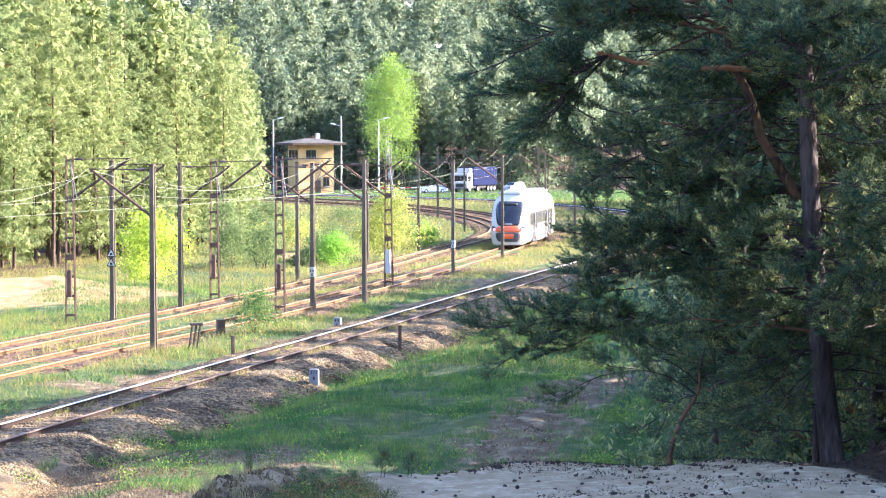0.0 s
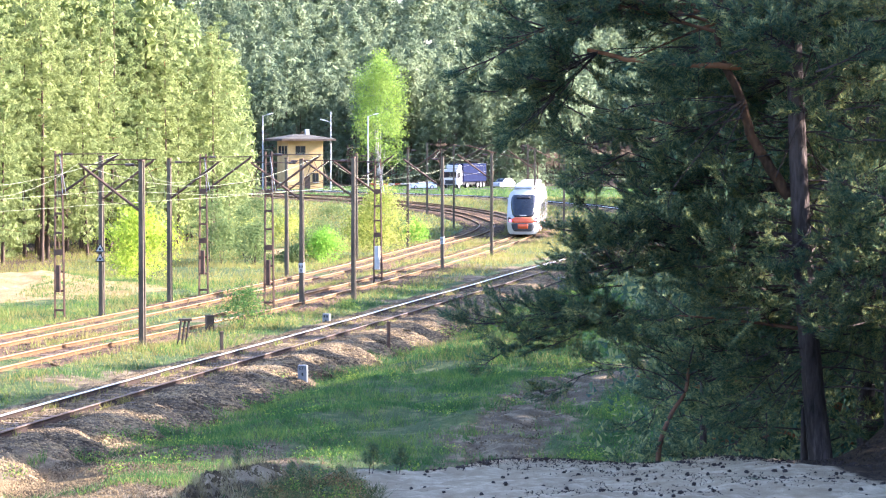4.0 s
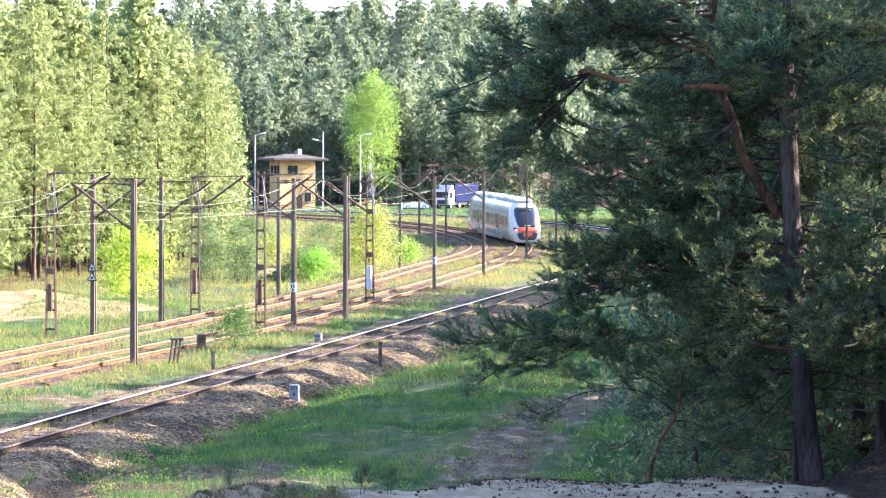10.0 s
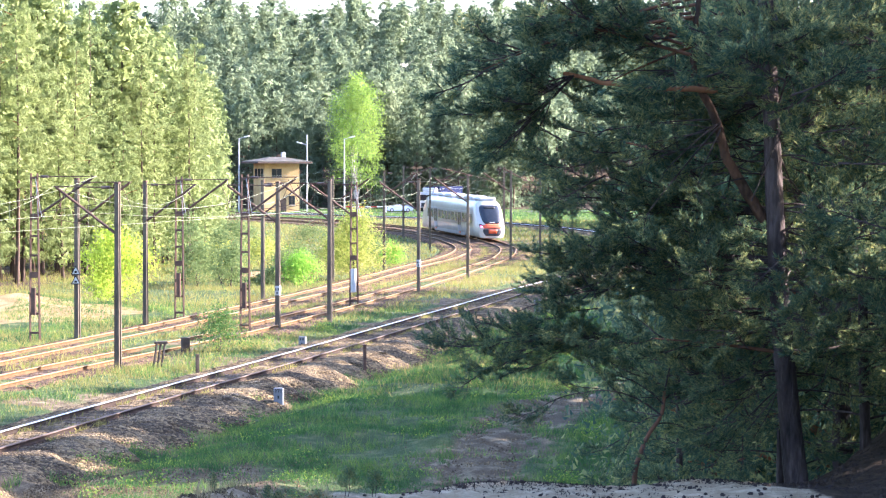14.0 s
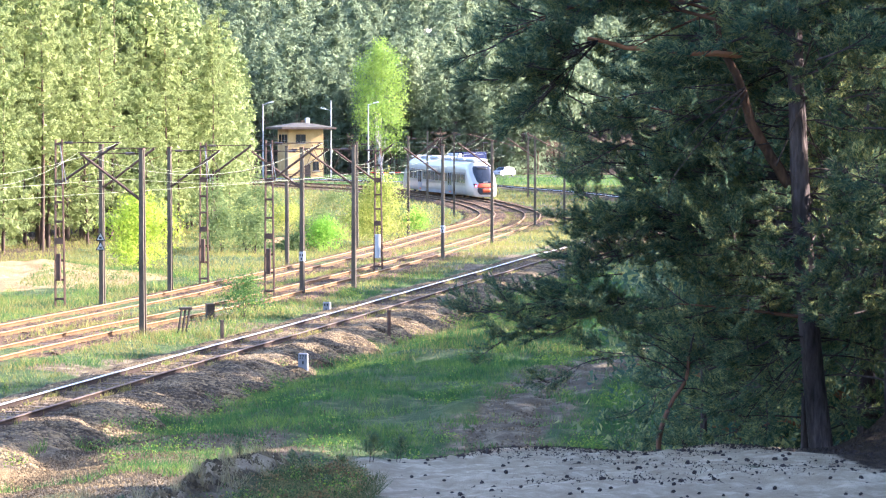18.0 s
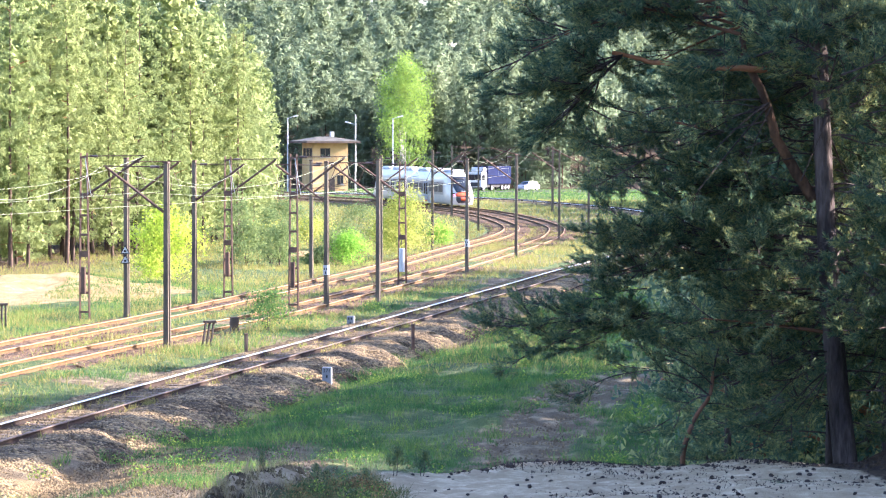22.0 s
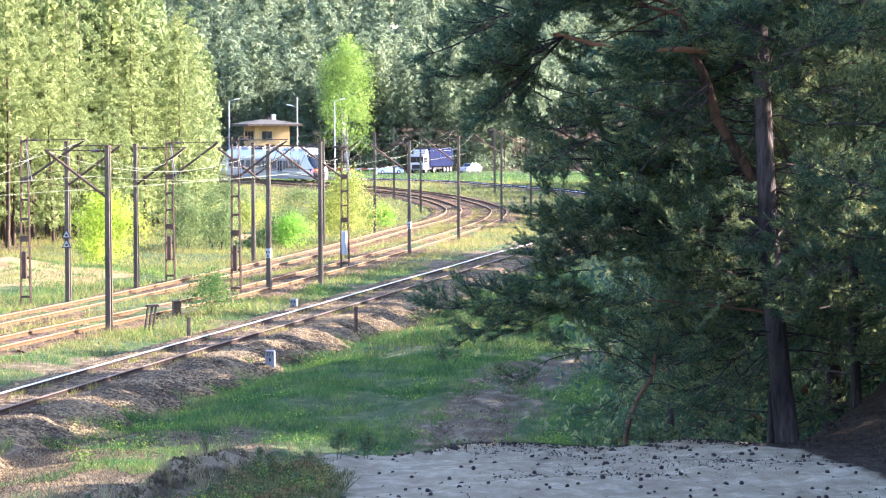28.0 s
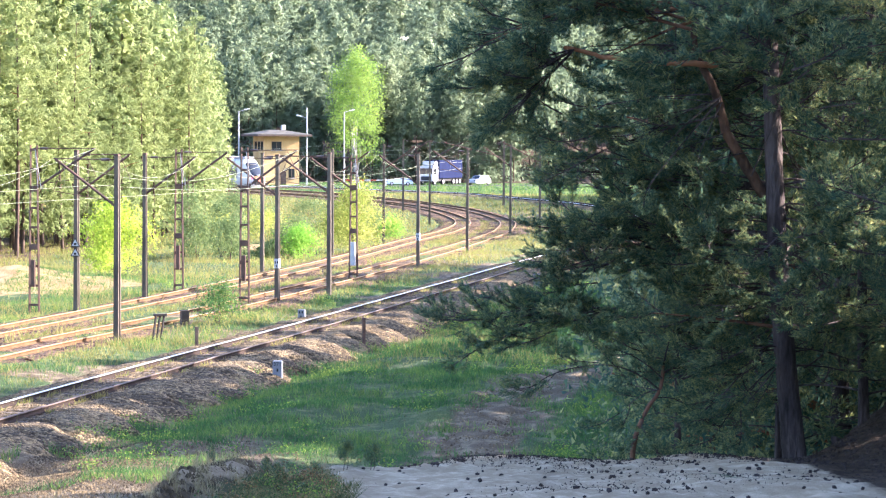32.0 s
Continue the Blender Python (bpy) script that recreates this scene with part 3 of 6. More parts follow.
def whorl_pine(h, bare, step, arms, per, size, seed, spread=1.0, clump=0.4, gap=0.75, core=0.3):
    """Trunk, limbs and crown of a pine with whorls of branches, wide below and pointed above."""
    g = np.random.default_rng(seed)
    zs = np.linspace(0, h * 0.98, 9)
    bend = np.stack([0.010 * h * np.sin(zs / h * 3 + seed), 0.010 * h * np.cos(zs / h * 2.3 + seed * 2), zs], 1)
    bend[:, :2] -= bend[0, :2]
    trunk = tube_np(bend, np.interp(zs, [0, h * 0.1, h * 0.45, h], [0.008 * h, 0.0065 * h, 0.0038 * h, 0.012]), 7)
    centres, rad, limbs = [np.array([*bend[-1, :2], h])], [clump * 0.6], []
    z = h * bare
    while z < h * 0.97:
        top = (z / h - bare) / (1 - bare)
        reach = spread * 0.165 * h * (1 - top) ** 0.75 * min(1.0, 0.6 + 1.5 * top) + 0.22
        a0 = g.uniform(0, 6.28)
        x0, y0 = np.interp(z, zs, bend[:, 0]), np.interp(z, zs, bend[:, 1])
        for k in range(arms if top < 0.85 else 3):
            ln = reach * g.uniform(0.5, 1.18)
            a = a0 + 6.28 * k / arms + g.uniform(-0.35, 0.35)
            base = np.array([x0, y0, z])
            tip = base + ln * np.array([math.cos(a), math.sin(a), g.uniform(-0.1, 0.2) + 0.4 * top])
            m = max(1, int(ln / gap))
            for q in np.linspace(1.0, 0.4, m) if m > 1 else (0.9,):
                centres.append(base + (tip - base) * q + g.normal(0, 0.1 * clump, 3))
                rad.append(clump * g.uniform(0.65, 1.25) * (0.75 + 0.25 * (1 - top)))
            if k == 0:
                limbs.append(tube_np(np.array([base, (base + tip) / 2 + [0, 0, 0.04 * ln], tip]), [0.04, 0.028, 0.012], 4))
        z += step * g.uniform(0.65, 1.35)
    # coarse leaves added round the trunk, hidden in the crown to block light
    n = int(9 * (h * (1 - bare)) / core)
    u = g.random(n) ** 1.2
    wide = spread * 0.05 * h * (1 - u) ** 0.75
    a = g.uniform(0, 6.28, n)
    inner = np.stack([wide * np.cos(a), wide * np.sin(a), h * (bare + (0.93 - bare) * u)], 1)
    return trunk, limbs[::6], joined([leaf_shell(centres, rad, per, size, g), leaf_shell(inner, np.full(n, core), 1, core, g, 0.7, 0.6, 2.0)])


def forest_pine(name, label, leaf, group, *shape):
    t = thing(name, label, "tree", group)
    tr, li, cr = whorl_pine(*shape)
    part("trunk", mesh_np("trunk", *tr, True), M_TRUNK, t)
    for v, f in li:
        part("limb", mesh_np("limb", v, f, True), M_BARK_RED, t)
    part("crown", mesh_np("crown", *cr), leaf, t)
    return t


def leafy_parts(h, width, clumps, per, size, seed, low=0.12, ragged=0.3):
    """Stems and leaf clumps of a broadleaf shrub or tree."""
    g = np.random.default_rng(seed)
    stems, centres, rad = [], [], []
    for i in range(clumps):
        u = g.random() ** 0.8
        z = h * (low + (1 - low) * u)
        a0 = g.uniform(0, 6.28)
        w = width * 0.5 * math.sin(math.pi * min(0.97, 0.12 + 0.85 * u ** 0.8)) ** 0.7 * (1 + ragged * math.sin(7 * u + seed) * math.cos(a0 * 2))
        a, q = a0, g.uniform(0.1, 1.15) ** 0.7
        c = np.array([w * q * math.cos(a), w * q * math.sin(a), z * (1 + 0.06 * g.standard_normal())])
        centres.append(c)
        rad.append(0.07 * width + 0.1)
        if i % 4 == 0:
            mid = np.array([c[0] * 0.35, c[1] * 0.35, c[2] * 0.55])
            stems.append(tube_np(np.array([[0.05 * math.cos(a), 0.05 * math.sin(a), 0], mid, c]), [0.012 * h * 0.6 + 0.006, 0.012, 0.006], 4))
    return stems[::4], scatter_tris(centres, per, np.array(rad), size, 0.8, 0.6, g, 0.8)


def leafy_thing(name, label, h, width, clumps, per, size, seed, leaf, bark, at, category="shrub", low=0.12):
    t = thing(name, label, category, at=at)
    st, cr = leafy_parts(h, width, clumps, per, size, seed, low)
    for v, f in st:
        part("stem", mesh_np("stem", v, f, True), bark, t)
    part("foliage", mesh_np("foliage", *cr), leaf, t)
    return t


def on_land(x, y, rz=0.0, sink=0.0, s=1.0):
    """A pose on the ground; y is a distance of the short plan."""
    return pose(x, y * DEEP, float(land(x, y * DEEP)) - sink, 0, 0, rz) @ Matrix.Diagonal((s, s, s, 1))


def forest_rim(y):
    """The edge of the left wood: it runs slantwise, open to the sun."""
    return min(-0.118 * y - 1.5, -35.0 + 0.40 * (y - 108))


def build_left_forest():
    group = "pines of the forest edge"
    sorts = (("tall sunlit Scots pine at the forest edge", M_PINE_DEEP, 18.5, 0.12, 0.56, 5, 15, 1.0),
             ("slender Scots pine with a bare orange trunk", M_PINE, 20.5, 0.3, 0.56, 5, 16, 0.95),
             ("bushy young Scots pine with low branches", M_PINE_DEEP, 12.5, 0.04, 0.5, 5, 17, 1.35),
             ("Scots pine with a yellowish green crown", M_PINE, 17.0, 0.1, 0.56, 5, 18, 1.1))
    rich = [forest_pine("pine_tree", label, leaf, group, h, bare, step, arms, 92, 0.097, seed, spread, 0.42, 0.75, 0.22) for label, leaf, h, bare, step, arms, seed, spread in sorts]
    plain = [forest_pine("pine_tree", label, leaf, group, h, bare, step * 2, 5, 28, 0.36, seed + 40, spread, 0.85, 2.2, 0.55) for label, leaf, h, bare, step, arms, seed, spread in sorts]
    spots = []
    g = np.random.default_rng(5)
    y = 108.0
    while y < 205:
        x_edge = forest_rim(y)
        x = x_edge - g.uniform(0, 1.2)
        while x > -0.28 * y - 4:
            spots.append((x + g.uniform(-0.9, 0.9), y + g.uniform(-1.3, 1.3)))
            x -= g.uniform(7.0, 11.0) if x_edge - x > 9 else g.uniform(2.6, 3.8)
        y += 2.9 if y < 150 else 5.5
    used = set()
    for x, y in spots:
        depth = forest_rim(y) - x
        k = int(g.choice(4, p=(0.35, 0.15, 0.15, 0.35)))
        if x < -0.195 * y and g.random() < 0.5:
            k = 1
        kind = (rich if depth < 4.0 and y < 152 else plain)[k]
        m = on_land(x, y, g.uniform(0, 360), 0.05, g.uniform(0.82, 1.02) if depth < 3 and y > 128 else g.uniform(0.95, 1.2))
        if kind in used:
            copy_thing(kind, m)
        else:
            used.add(kind)
            kind.matrix_basis = m
    for kind in rich + plain:
        if kind not in used:
            kind.matrix_basis = on_land(-60 - 5 * len(used), 190)
            used.add(kind)


def build_far_woods():
    """The wooded slope behind the level crossing, one mass."""
    g = np.random.default_rng(9)
    sorts = ((19, 0.22, 1), (21, 0.32, 2), (17, 0.16, 3), (22, 0.36, 4), (8, 0.02, 5), (10, 0.03, 6))
    fine = [whorl_pine(h, b, 0.85, 5, 30, 0.33, s, 1.2, 0.8, 1.5, 0.6) for h, b, s in sorts]
    tops = [whorl_pine(h, 0.45, 1.0, 5, 22, 0.44, s, 1.3, 1.0, 2.0, 0.7) for h, b, s in sorts[:4]]
    plain = [whorl_pine(h, b, 1.9, 4, 10, 0.85, s, 1.3, 1.4, 4.0, 1.2) for h, b, s in sorts]
    crowns, trunks = [], []

    def plant(kind, x, yy, s, row):
        tr, li, cr = kind
        a = g.uniform(0, 6.28)
        rot = np.array([[math.cos(a), math.sin(a), 0], [-math.sin(a), math.cos(a), 0], [0, 0, 1]]) * s
        base = np.array([x, yy * DEEP, float(land(x, yy * DEEP)) - 0.2])
        crowns.append((cr[0] @ rot + base, cr[1]))
        if row < 5:
            trunks.append((tr[0] @ rot + base, tr[1]))
    for row in range(20):
        y = 296 + row * 7.5 + row ** 1.6 * 0.4
        half = 0.24 * y + 12
        x = -half
        while x < half:
            x += g.uniform(3.6, 6.2) * (1 + row * 0.03) * (0.62 if row < 4 else 0.72)
            yy = y + g.uniform(-4, 4)
            if (-45 < x < -12 and yy < 314) or (-18 < x < 36 and yy < 310) or (24 < x < 75 and yy < 330):
                continue
            seen = -0.15 * y < x < 0.12 * y
            if not seen and row > 2 and g.random() < 0.6:
                continue
            k = int(g.integers(0, 6 if row < 4 else 4))
            plant(plain[k] if not seen else fine[k] if row < 4 else tops[k], x, yy, g.uniform(0.85, 1.2), row)
    # the tall group beside the birch
    for k in range(12):
        plant(fine[k % 4], -12 + g.uniform(0, 5), 315 + g.uniform(0, 18), g.uniform(1.0, 1.2), 0)
    n = 900
    bx, by = g.uniform(-95, 95, n), g.uniform(303, 350, n)
    ok = ~((bx > -40) & (bx < -14) & (by < 316))
    bx, by = bx[ok], by[ok]
    low = np.stack([bx, by * DEEP, land(bx, by * DEEP) + g.uniform(0.4, 2.4, len(bx))], 1)
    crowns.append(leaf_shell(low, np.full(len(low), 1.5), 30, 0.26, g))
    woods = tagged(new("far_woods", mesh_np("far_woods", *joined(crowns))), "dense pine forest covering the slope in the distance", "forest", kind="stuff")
    woods.data.materials.append(M_PINE_HAZY)
    part("trunks", mesh_np("trunks", *joined(trunks)), M_TRUNK, woods, "bare brown trunks in the shade")


build_left_forest()
build_far_woods()
leafy_thing("birch_tree", "tall birch in fresh lime-green spring leaf", 21.0, 9.6, 210, 70, 0.17, 21, M_BIRCH_LEAF, M_BIRCH, on_land(-12.9, 305), "tree", 0.2)
leafy_thing("lime_shrub", "round shrub with bright yellow-green spring leaves", 4.0, 3.9, 150, 44, 0.085, 22, M_LIME, M_BARK, on_land(-18.1, 101.5), "shrub", 0.04)
leafy_thing("lime_shrub", "low bright green shrub in the grass", 2.0, 2.6, 80, 40, 0.08, 23, M_FRESH, M_BARK, on_land(-8.95, 121.5))
leafy_thing("tall_shrub", "tall loose shrub with olive-yellow young leaves", 4.7, 4.6, 150, 40, 0.085, 24, M_OLIVE, M_BARK, on_land(-5.4, 126.5))
leafy_thing("lime_shrub", "small bright green shrub beside the track", 1.8, 2.0, 60, 36, 0.08, 25, M_FRESH, M_BARK, on_land(-3.3, 150))
for i, (x, y, h, w) in enumerate(((-13.2, 117, 2.6, 2.4), (-14.2, 121, 3.6, 2.8), (-15.6, 119, 3.0, 2.6), (-13.9, 125, 4.2, 3.0), (-16.8, 122, 4.6, 3.2))):
    leafy_thing("grey_bush", "grey-green bush at the forest edge", h, w, 70, 40, 0.075, 70 + i, M_BUSH, M_BARK, on_land(x, y))
for i, (x, y, h, w) in enumerate(((-15.5, 168, 1.6, 4.2), (-12.0, 160, 1.4, 3.6), (-8.0, 158, 1.8, 3.4), (-11.5, 142, 1.3, 3.0), (-7.2, 140, 1.5, 2.6), (-18.5, 182, 1.8, 4.5), (-14.5, 150, 2.0, 4.0), (-10.2, 134, 1.2, 2.6), (-6.4, 148, 1.6, 3.0), (-5.2, 168, 1.5, 3.2), (-8.8, 176, 1.6, 4.0), (-13.0, 190, 1.6, 4.4), (-16.8, 140, 2.2, 3.6), (-11.0, 121, 1.0, 2.2))):
    leafy_thing("low_bush", "low olive-green bush in the tall grass", h, w, 50, 36, 0.085, 80 + i, (M_OLIVE, M_BUSH)[i % 2], M_BARK, on_land(x, y))
leafy_thing("green_bush", "leafy green bush growing between the tracks", 1.6, 2.1, 66, 40, 0.05, 26, M_GRASS, M_BARK, on_land(-8.8, 73.5))


# ---- the pines on the hill, close by ----
def bough_mesh(length, seed, twigs, needles):
    """A pine bough along +X: stem quads, and bottle-brush shoots of needle triangles."""
    g = np.random.default_rng(seed)
    u = np.linspace(0, 1, 6)
    stem = np.stack([u * length, 0.07 * length * np.sin(u * 3 + seed), 0.2 * length * u ** 2 - 0.14 * length * u], 1)
    wood = [tube_np(stem, np.linspace(0.012, 0.005, 6), 5)]
    shoots = [(stem[-1], np.array([0.9, 0.0, 0.45]), 0.24), (stem[-1], np.array([0.8, 0.5, 0.3]), 0.2), (stem[-1], np.array([0.8, -0.5, 0.3]), 0.2)]
    for i in range(twigs):
        s = 0.18 + 0.8 * (i + g.random()) / twigs
        p = np.array([np.interp(s, u, stem[:, k]) for k in range(3)])
        out = length * 0.46 * (1.12 - s) * g.uniform(0.6, 1.1) + 0.08
        ang, up = g.uniform(0.5, 1.1) * (1 if i % 2 else -1), g.uniform(-0.35, 0.5)
        d = np.array([math.cos(ang), math.sin(ang) * math.cos(up), math.sin(up)])
        e = p + d * out + [0, 0, 0.12 * out]
        wood.append(tube_np(np.array([p, e]), [0.006, 0.003], 3))
        shoots.append((e, d + [0, 0, 0.5], g.uniform(0.15, 0.24)))
        for q in ((0.5, 0.75) if out > 0.3 else (0.6,)):
            for sd in (-1, 1):
                if g.random() < 0.75:
                    shoots.append((p + (e - p) * q, d + np.array([-d[1], d[0], 0]) * sd * 0.9 + [0, 0, g.uniform(0.1, 0.6)], g.uniform(0.1, 0.18)))
    V = []
    for c, d, ln in shoots:
        d = d / np.linalg.norm(d)
        n = int(needles * ln / 0.18)
        a = np.cross(d, [0.3, 0.2, 1.0])
        a /= np.linalg.norm(a)
        b = np.cross(d, a)
        t, phi = g.random(n)[:, None], g.uniform(0, 6.28, n)[:, None]
        open_ = 1.05 - 0.65 * t + g.normal(0, 0.12, (n, 1))
        radial = a * np.cos(phi) + b * np.sin(phi)
        nd = d * np.cos(open_) + radial * np.sin(open_)
        root = c + d * ln * (t - 0.35)
        tip = root + nd * g.uniform(0.055, 0.085, (n, 1))
        sd = np.cross(nd, g.standard_normal((n, 3)))
        sd /= np.linalg.norm(sd, axis=1)[:, None]
        V.append(np.stack([root + sd * 0.0062, root - sd * 0.0062, tip], 1).reshape(-1, 3))
    V = np.concatenate(V)
    return joined(wood), (V, np.arange(len(V)).reshape(-1, 3))


BOUGHS = []
for length, seed, twigs, needles in ((0.7, 1, 9, 36), (0.9, 2, 11, 36), (1.05, 3, 13, 34), (0.6, 4, 8, 38), (0.85, 5, 10, 36)):
    w, nd = bough_mesh(length, seed, twigs, needles)
    wm, nm = mesh_np("bough", *w, True), mesh_np("needles", *nd)
    wm.materials.append(M_BARK)
    nm.materials.append(M_NEEDLE)
    BOUGHS.append((length, wm, nm))


def hang_bough(tree, p, direction, roll, k, scale):
    """One bough with its needles under a tree; p and direction in the tree's space."""
    length, wm, nm = BOUGHS[k]
    q = Vector(direction).to_track_quat("X", "Z").to_matrix().to_4x4()
    b = part("bough", wm, None, tree)
    b.matrix_basis = Matrix.Translation(p) @ q @ pose(0, 0, 0, roll, 0, 0) @ Matrix.Diagonal((scale, scale, scale, 1))
    part("needles", nm, None, b)


def add_limb(t, p0, tip, g, radius, bark, boughs, scale=1.0, first=0.25, rise=0.06):
    """A limb with boughs on both sides and at its end."""
    p0, tip = np.array(p0, float), np.array(tip, float)
    ln = np.linalg.norm(tip - p0)
    mid = (p0 + tip) / 2 + np.array([0, 0, rise * ln]) + g.normal(0, 0.03, 3) * ln
    q = np.linspace(0, 1, 7)[:, None]
    line = p0 * (1 - q) ** 2 + 2 * mid * q * (1 - q) + tip * q ** 2
    part("limb", mesh_np("limb", *tube_np(line, np.linspace(radius, radius * 0.3, 7), 6), True), bark, t)
    d = (tip - p0) / ln
    side = np.array([-d[1], d[0], 0])
    for k in range(boughs):
        u = first + (1 - first) * (k + 0.5 * g.random()) / max(1, boughs - 1)
        u = min(u, 1.0)
        c = np.array([np.interp(u, q[:, 0], line[:, i]) for i in range(3)])
        s = (1, -1)[k % 2] * g.uniform(0.2, 1.1)
        hang_bough(t, Vector(c), d * 0.8 + side * s + [0, 0, g.uniform(-0.45, 0.6)], g.uniform(-60, 60), int(g.integers(0, 5)), g.uniform(0.75, 1.15) * scale)


def near_pine(label, x, y, h, r, limbs, reach, lean=(0, 0), seed=1, start=0.05, boughs=7, name="big_pine", scale=1.0, stop=1.0):
    """A close pine: trunk, limbs all round, boughs along the limbs. reach(height, turn) gives a limb's length."""
    g = np.random.default_rng(seed)
    t = thing(name, label, "tree", "pines on the sandy hill", at=on_land(x, y, 0, 0.1))
    zs = np.linspace(0, h, 14)
    line = np.stack([lean[0] * zs / h + 0.05 * np.sin(zs * 0.7 + seed), lean[1] * zs / h + 0.05 * np.cos(zs * 0.6), zs], 1)
    line[:, :2] -= line[0, :2]
    part("trunk", mesh_np("trunk", *tube_np(line, np.interp(zs, [0, 0.3, 1.5, h], [r * 1.18, r * 1.05, r, r * 0.3]), 14), True), M_BARK, t, "grey-brown scaly trunk")
    for i in range(limbs):
        z = h * (start + (stop - start) * (i + g.random()) / limbs)
        a = i * 2.39996 + g.uniform(-0.4, 0.4)
        ln = reach(z, a) * g.uniform(0.75, 1.08)
        p0 = np.array([np.interp(z, zs, line[:, 0]), np.interp(z, zs, line[:, 1]), z])
        tip = p0 + np.array([math.cos(a), math.sin(a), g.uniform(-0.15, 0.22)]) * ln
        add_limb(t, p0, tip, g, 0.010 + 0.004 * ln, M_LIMB if z > 3.5 else M_BARK, max(3, round(boughs * ln / 3)), scale)
    return t


main_pine = near_pine("big Scots pine with a thick grey trunk and dark shaded needles", 4.77, 23.00, 12.0, 0.138, 14,
                      lambda z, a: 2.2, (-0.95, 0), 3, 0.62, 9)
gg = np.random.default_rng(41)
root = main_pine.matrix_basis.translation.copy()


def limb_fan(count, p0, p1, tip0, tip1, loose, radius, boughs, rise, size, first, bark):
    """Limbs of the big pine that leave the stem between p0 and p1 and end along a loose line (metres in the place)."""
    for k in range(count):
        u = (k + 0.5) / count
        start, end = Vector(p0).lerp(Vector(p1), u), Vector(tip0).lerp(Vector(tip1), u)
        end += Vector(gg.normal(0, loose, 3))
        add_limb(main_pine, np.array(start - root), np.array(end - root), gg, radius, bark, boughs, size, first, rise)


limb_fan(2, (3.41, 28.94, 10.11), (3.36, 28.94, 9.61), (0.45, 28.63, 8.93), (1.25, 28.6, 9.37), 0.00, 0.026, 7, 0.03, 1.00, 0.42, M_LIMB)
limb_fan(4, (3.34, 28.94, 9.18), (3.36, 28.94, 9.61), (1.23, 28.52, 9.81), (2.12, 29.20, 9.33), 0.16, 0.026, 5, 0.03, 1.00, 0.25, M_LIMB)
limb_fan(6, (3.35, 28.94, 9.32), (3.39, 28.94, 9.94), (2.37, 28.95, 9.3), (3.05, 29.48, 9.82), 0.13, 0.026, 3, 0.03, 1.00, 0.25, M_LIMB)
limb_fan(4, (1.78, 28.44, 8.97), (1.78, 28.44, 8.97), (0.61, 28.31, 8.59), (1.40, 28.67, 8.28), 0.09, 0.014, 4, -0.02, 0.90, 0.25, M_BARK)
limb_fan(4, (1.78, 28.44, 8.97), (1.78, 28.44, 8.97), (1.46, 28.5, 8.85), (1.37, 28.8, 8.59), 0.11, 0.014, 3, -0.02, 0.90, 0.25, M_BARK)
limb_fan(6, (4.60, 29.44, 6.45), (4.59, 29.44, 6.67), (1.78, 29.03, 6.48), (2.25, 29.64, 6.86), 0.13, 0.019, 7, 0.07, 0.90, 0.25, M_BARK)
limb_fan(6, (4.58, 29.44, 7.24), (4.59, 29.44, 7.17), (1.68, 29.88, 7.38), (3.33, 30.15, 7.23), 0.11, 0.019, 6, 0.07, 0.90, 0.25, M_BARK)
limb_fan(2, (4.61, 29.44, 6.98), (4.59, 29.44, 6.66), (3.52, 30.26, 7.33), (3.63, 28.99, 6.57), 0.00, 0.019, 3, 0.07, 0.90, 0.25, M_BARK)
limb_fan(3, (4.59, 29.44, 6.66), (4.62, 29.44, 6.25), (2.95, 29.13, 6.86), (2.37, 29.53, 6.24), 0.14, 0.019, 6, 0.07, 0.90, 0.25, M_BARK)
limb_fan(2, (4.62, 29.44, 6.26), (4.58, 29.44, 5.60), (3.58, 28.89, 6.75), (3.70, 28.69, 5.33), 0.00, 0.019, 3, 0.07, 0.90, 0.25, M_BARK)
limb_fan(3, (4.58, 29.44, 6.20), (4.60, 29.44, 5.74), (3.52, 28.73, 6.36), (3.15, 29.83, 5.68), 0.13, 0.019, 4, 0.07, 0.90, 0.25, M_BARK)
limb_fan(8, (2.38, 29.14, 5.68), (2.38, 29.14, 5.68), (0.24, 28.66, 5.46), (2.13, 28.97, 5.65), 0.08, 0.014, 4, 0.04, 0.75, 0.24, M_BARK)
limb_fan(1, (4.62, 29.44, 5.41), (4.62, 29.44, 5.41), (2.87, 29.21, 5.62), (2.87, 29.21, 5.62), 0.00, 0.030, 5, 0.03, 0.80, 0.24, M_LIMB)
limb_fan(1, (2.38, 29.14, 6.41), (2.38, 29.14, 6.41), (0.75, 28.67, 5.86), (0.75, 28.67, 5.86), 0.00, 0.012, 2, 0.03, 0.60, 0.75, M_BARK)
limb_fan(1, (1.29, 28.84, 5.44), (1.29, 28.84, 5.44), (0.64, 28.71, 5.19), (0.64, 28.71, 5.19), 0.00, 0.009, 4, 0.03, 0.60, 0.30, M_BARK)
limb_fan(2, (2.10, 29.24, 6.22), (2.17, 29.24, 5.93), (2.27, 29.09, 6.45), (1.46, 28.95, 5.79), 0.00, 0.012, 5, 0.05, 0.80, 0.18, M_BARK)
limb_fan(4, (4.67, 29.49, 5.19), (4.68, 29.49, 5.04), (3.81, 28.78, 5.19), (3.72, 29.75, 4.02), 0.14, 0.015, 3, 0.05, 0.85, 0.21, M_BARK)
limb_fan(2, (4.68, 29.49, 5.04), (4.67, 29.49, 5.25), (3.63, 29.99, 4.19), (3.69, 29.55, 5.39), 0.00, 0.015, 4, 0.05, 0.85, 0.21, M_BARK)
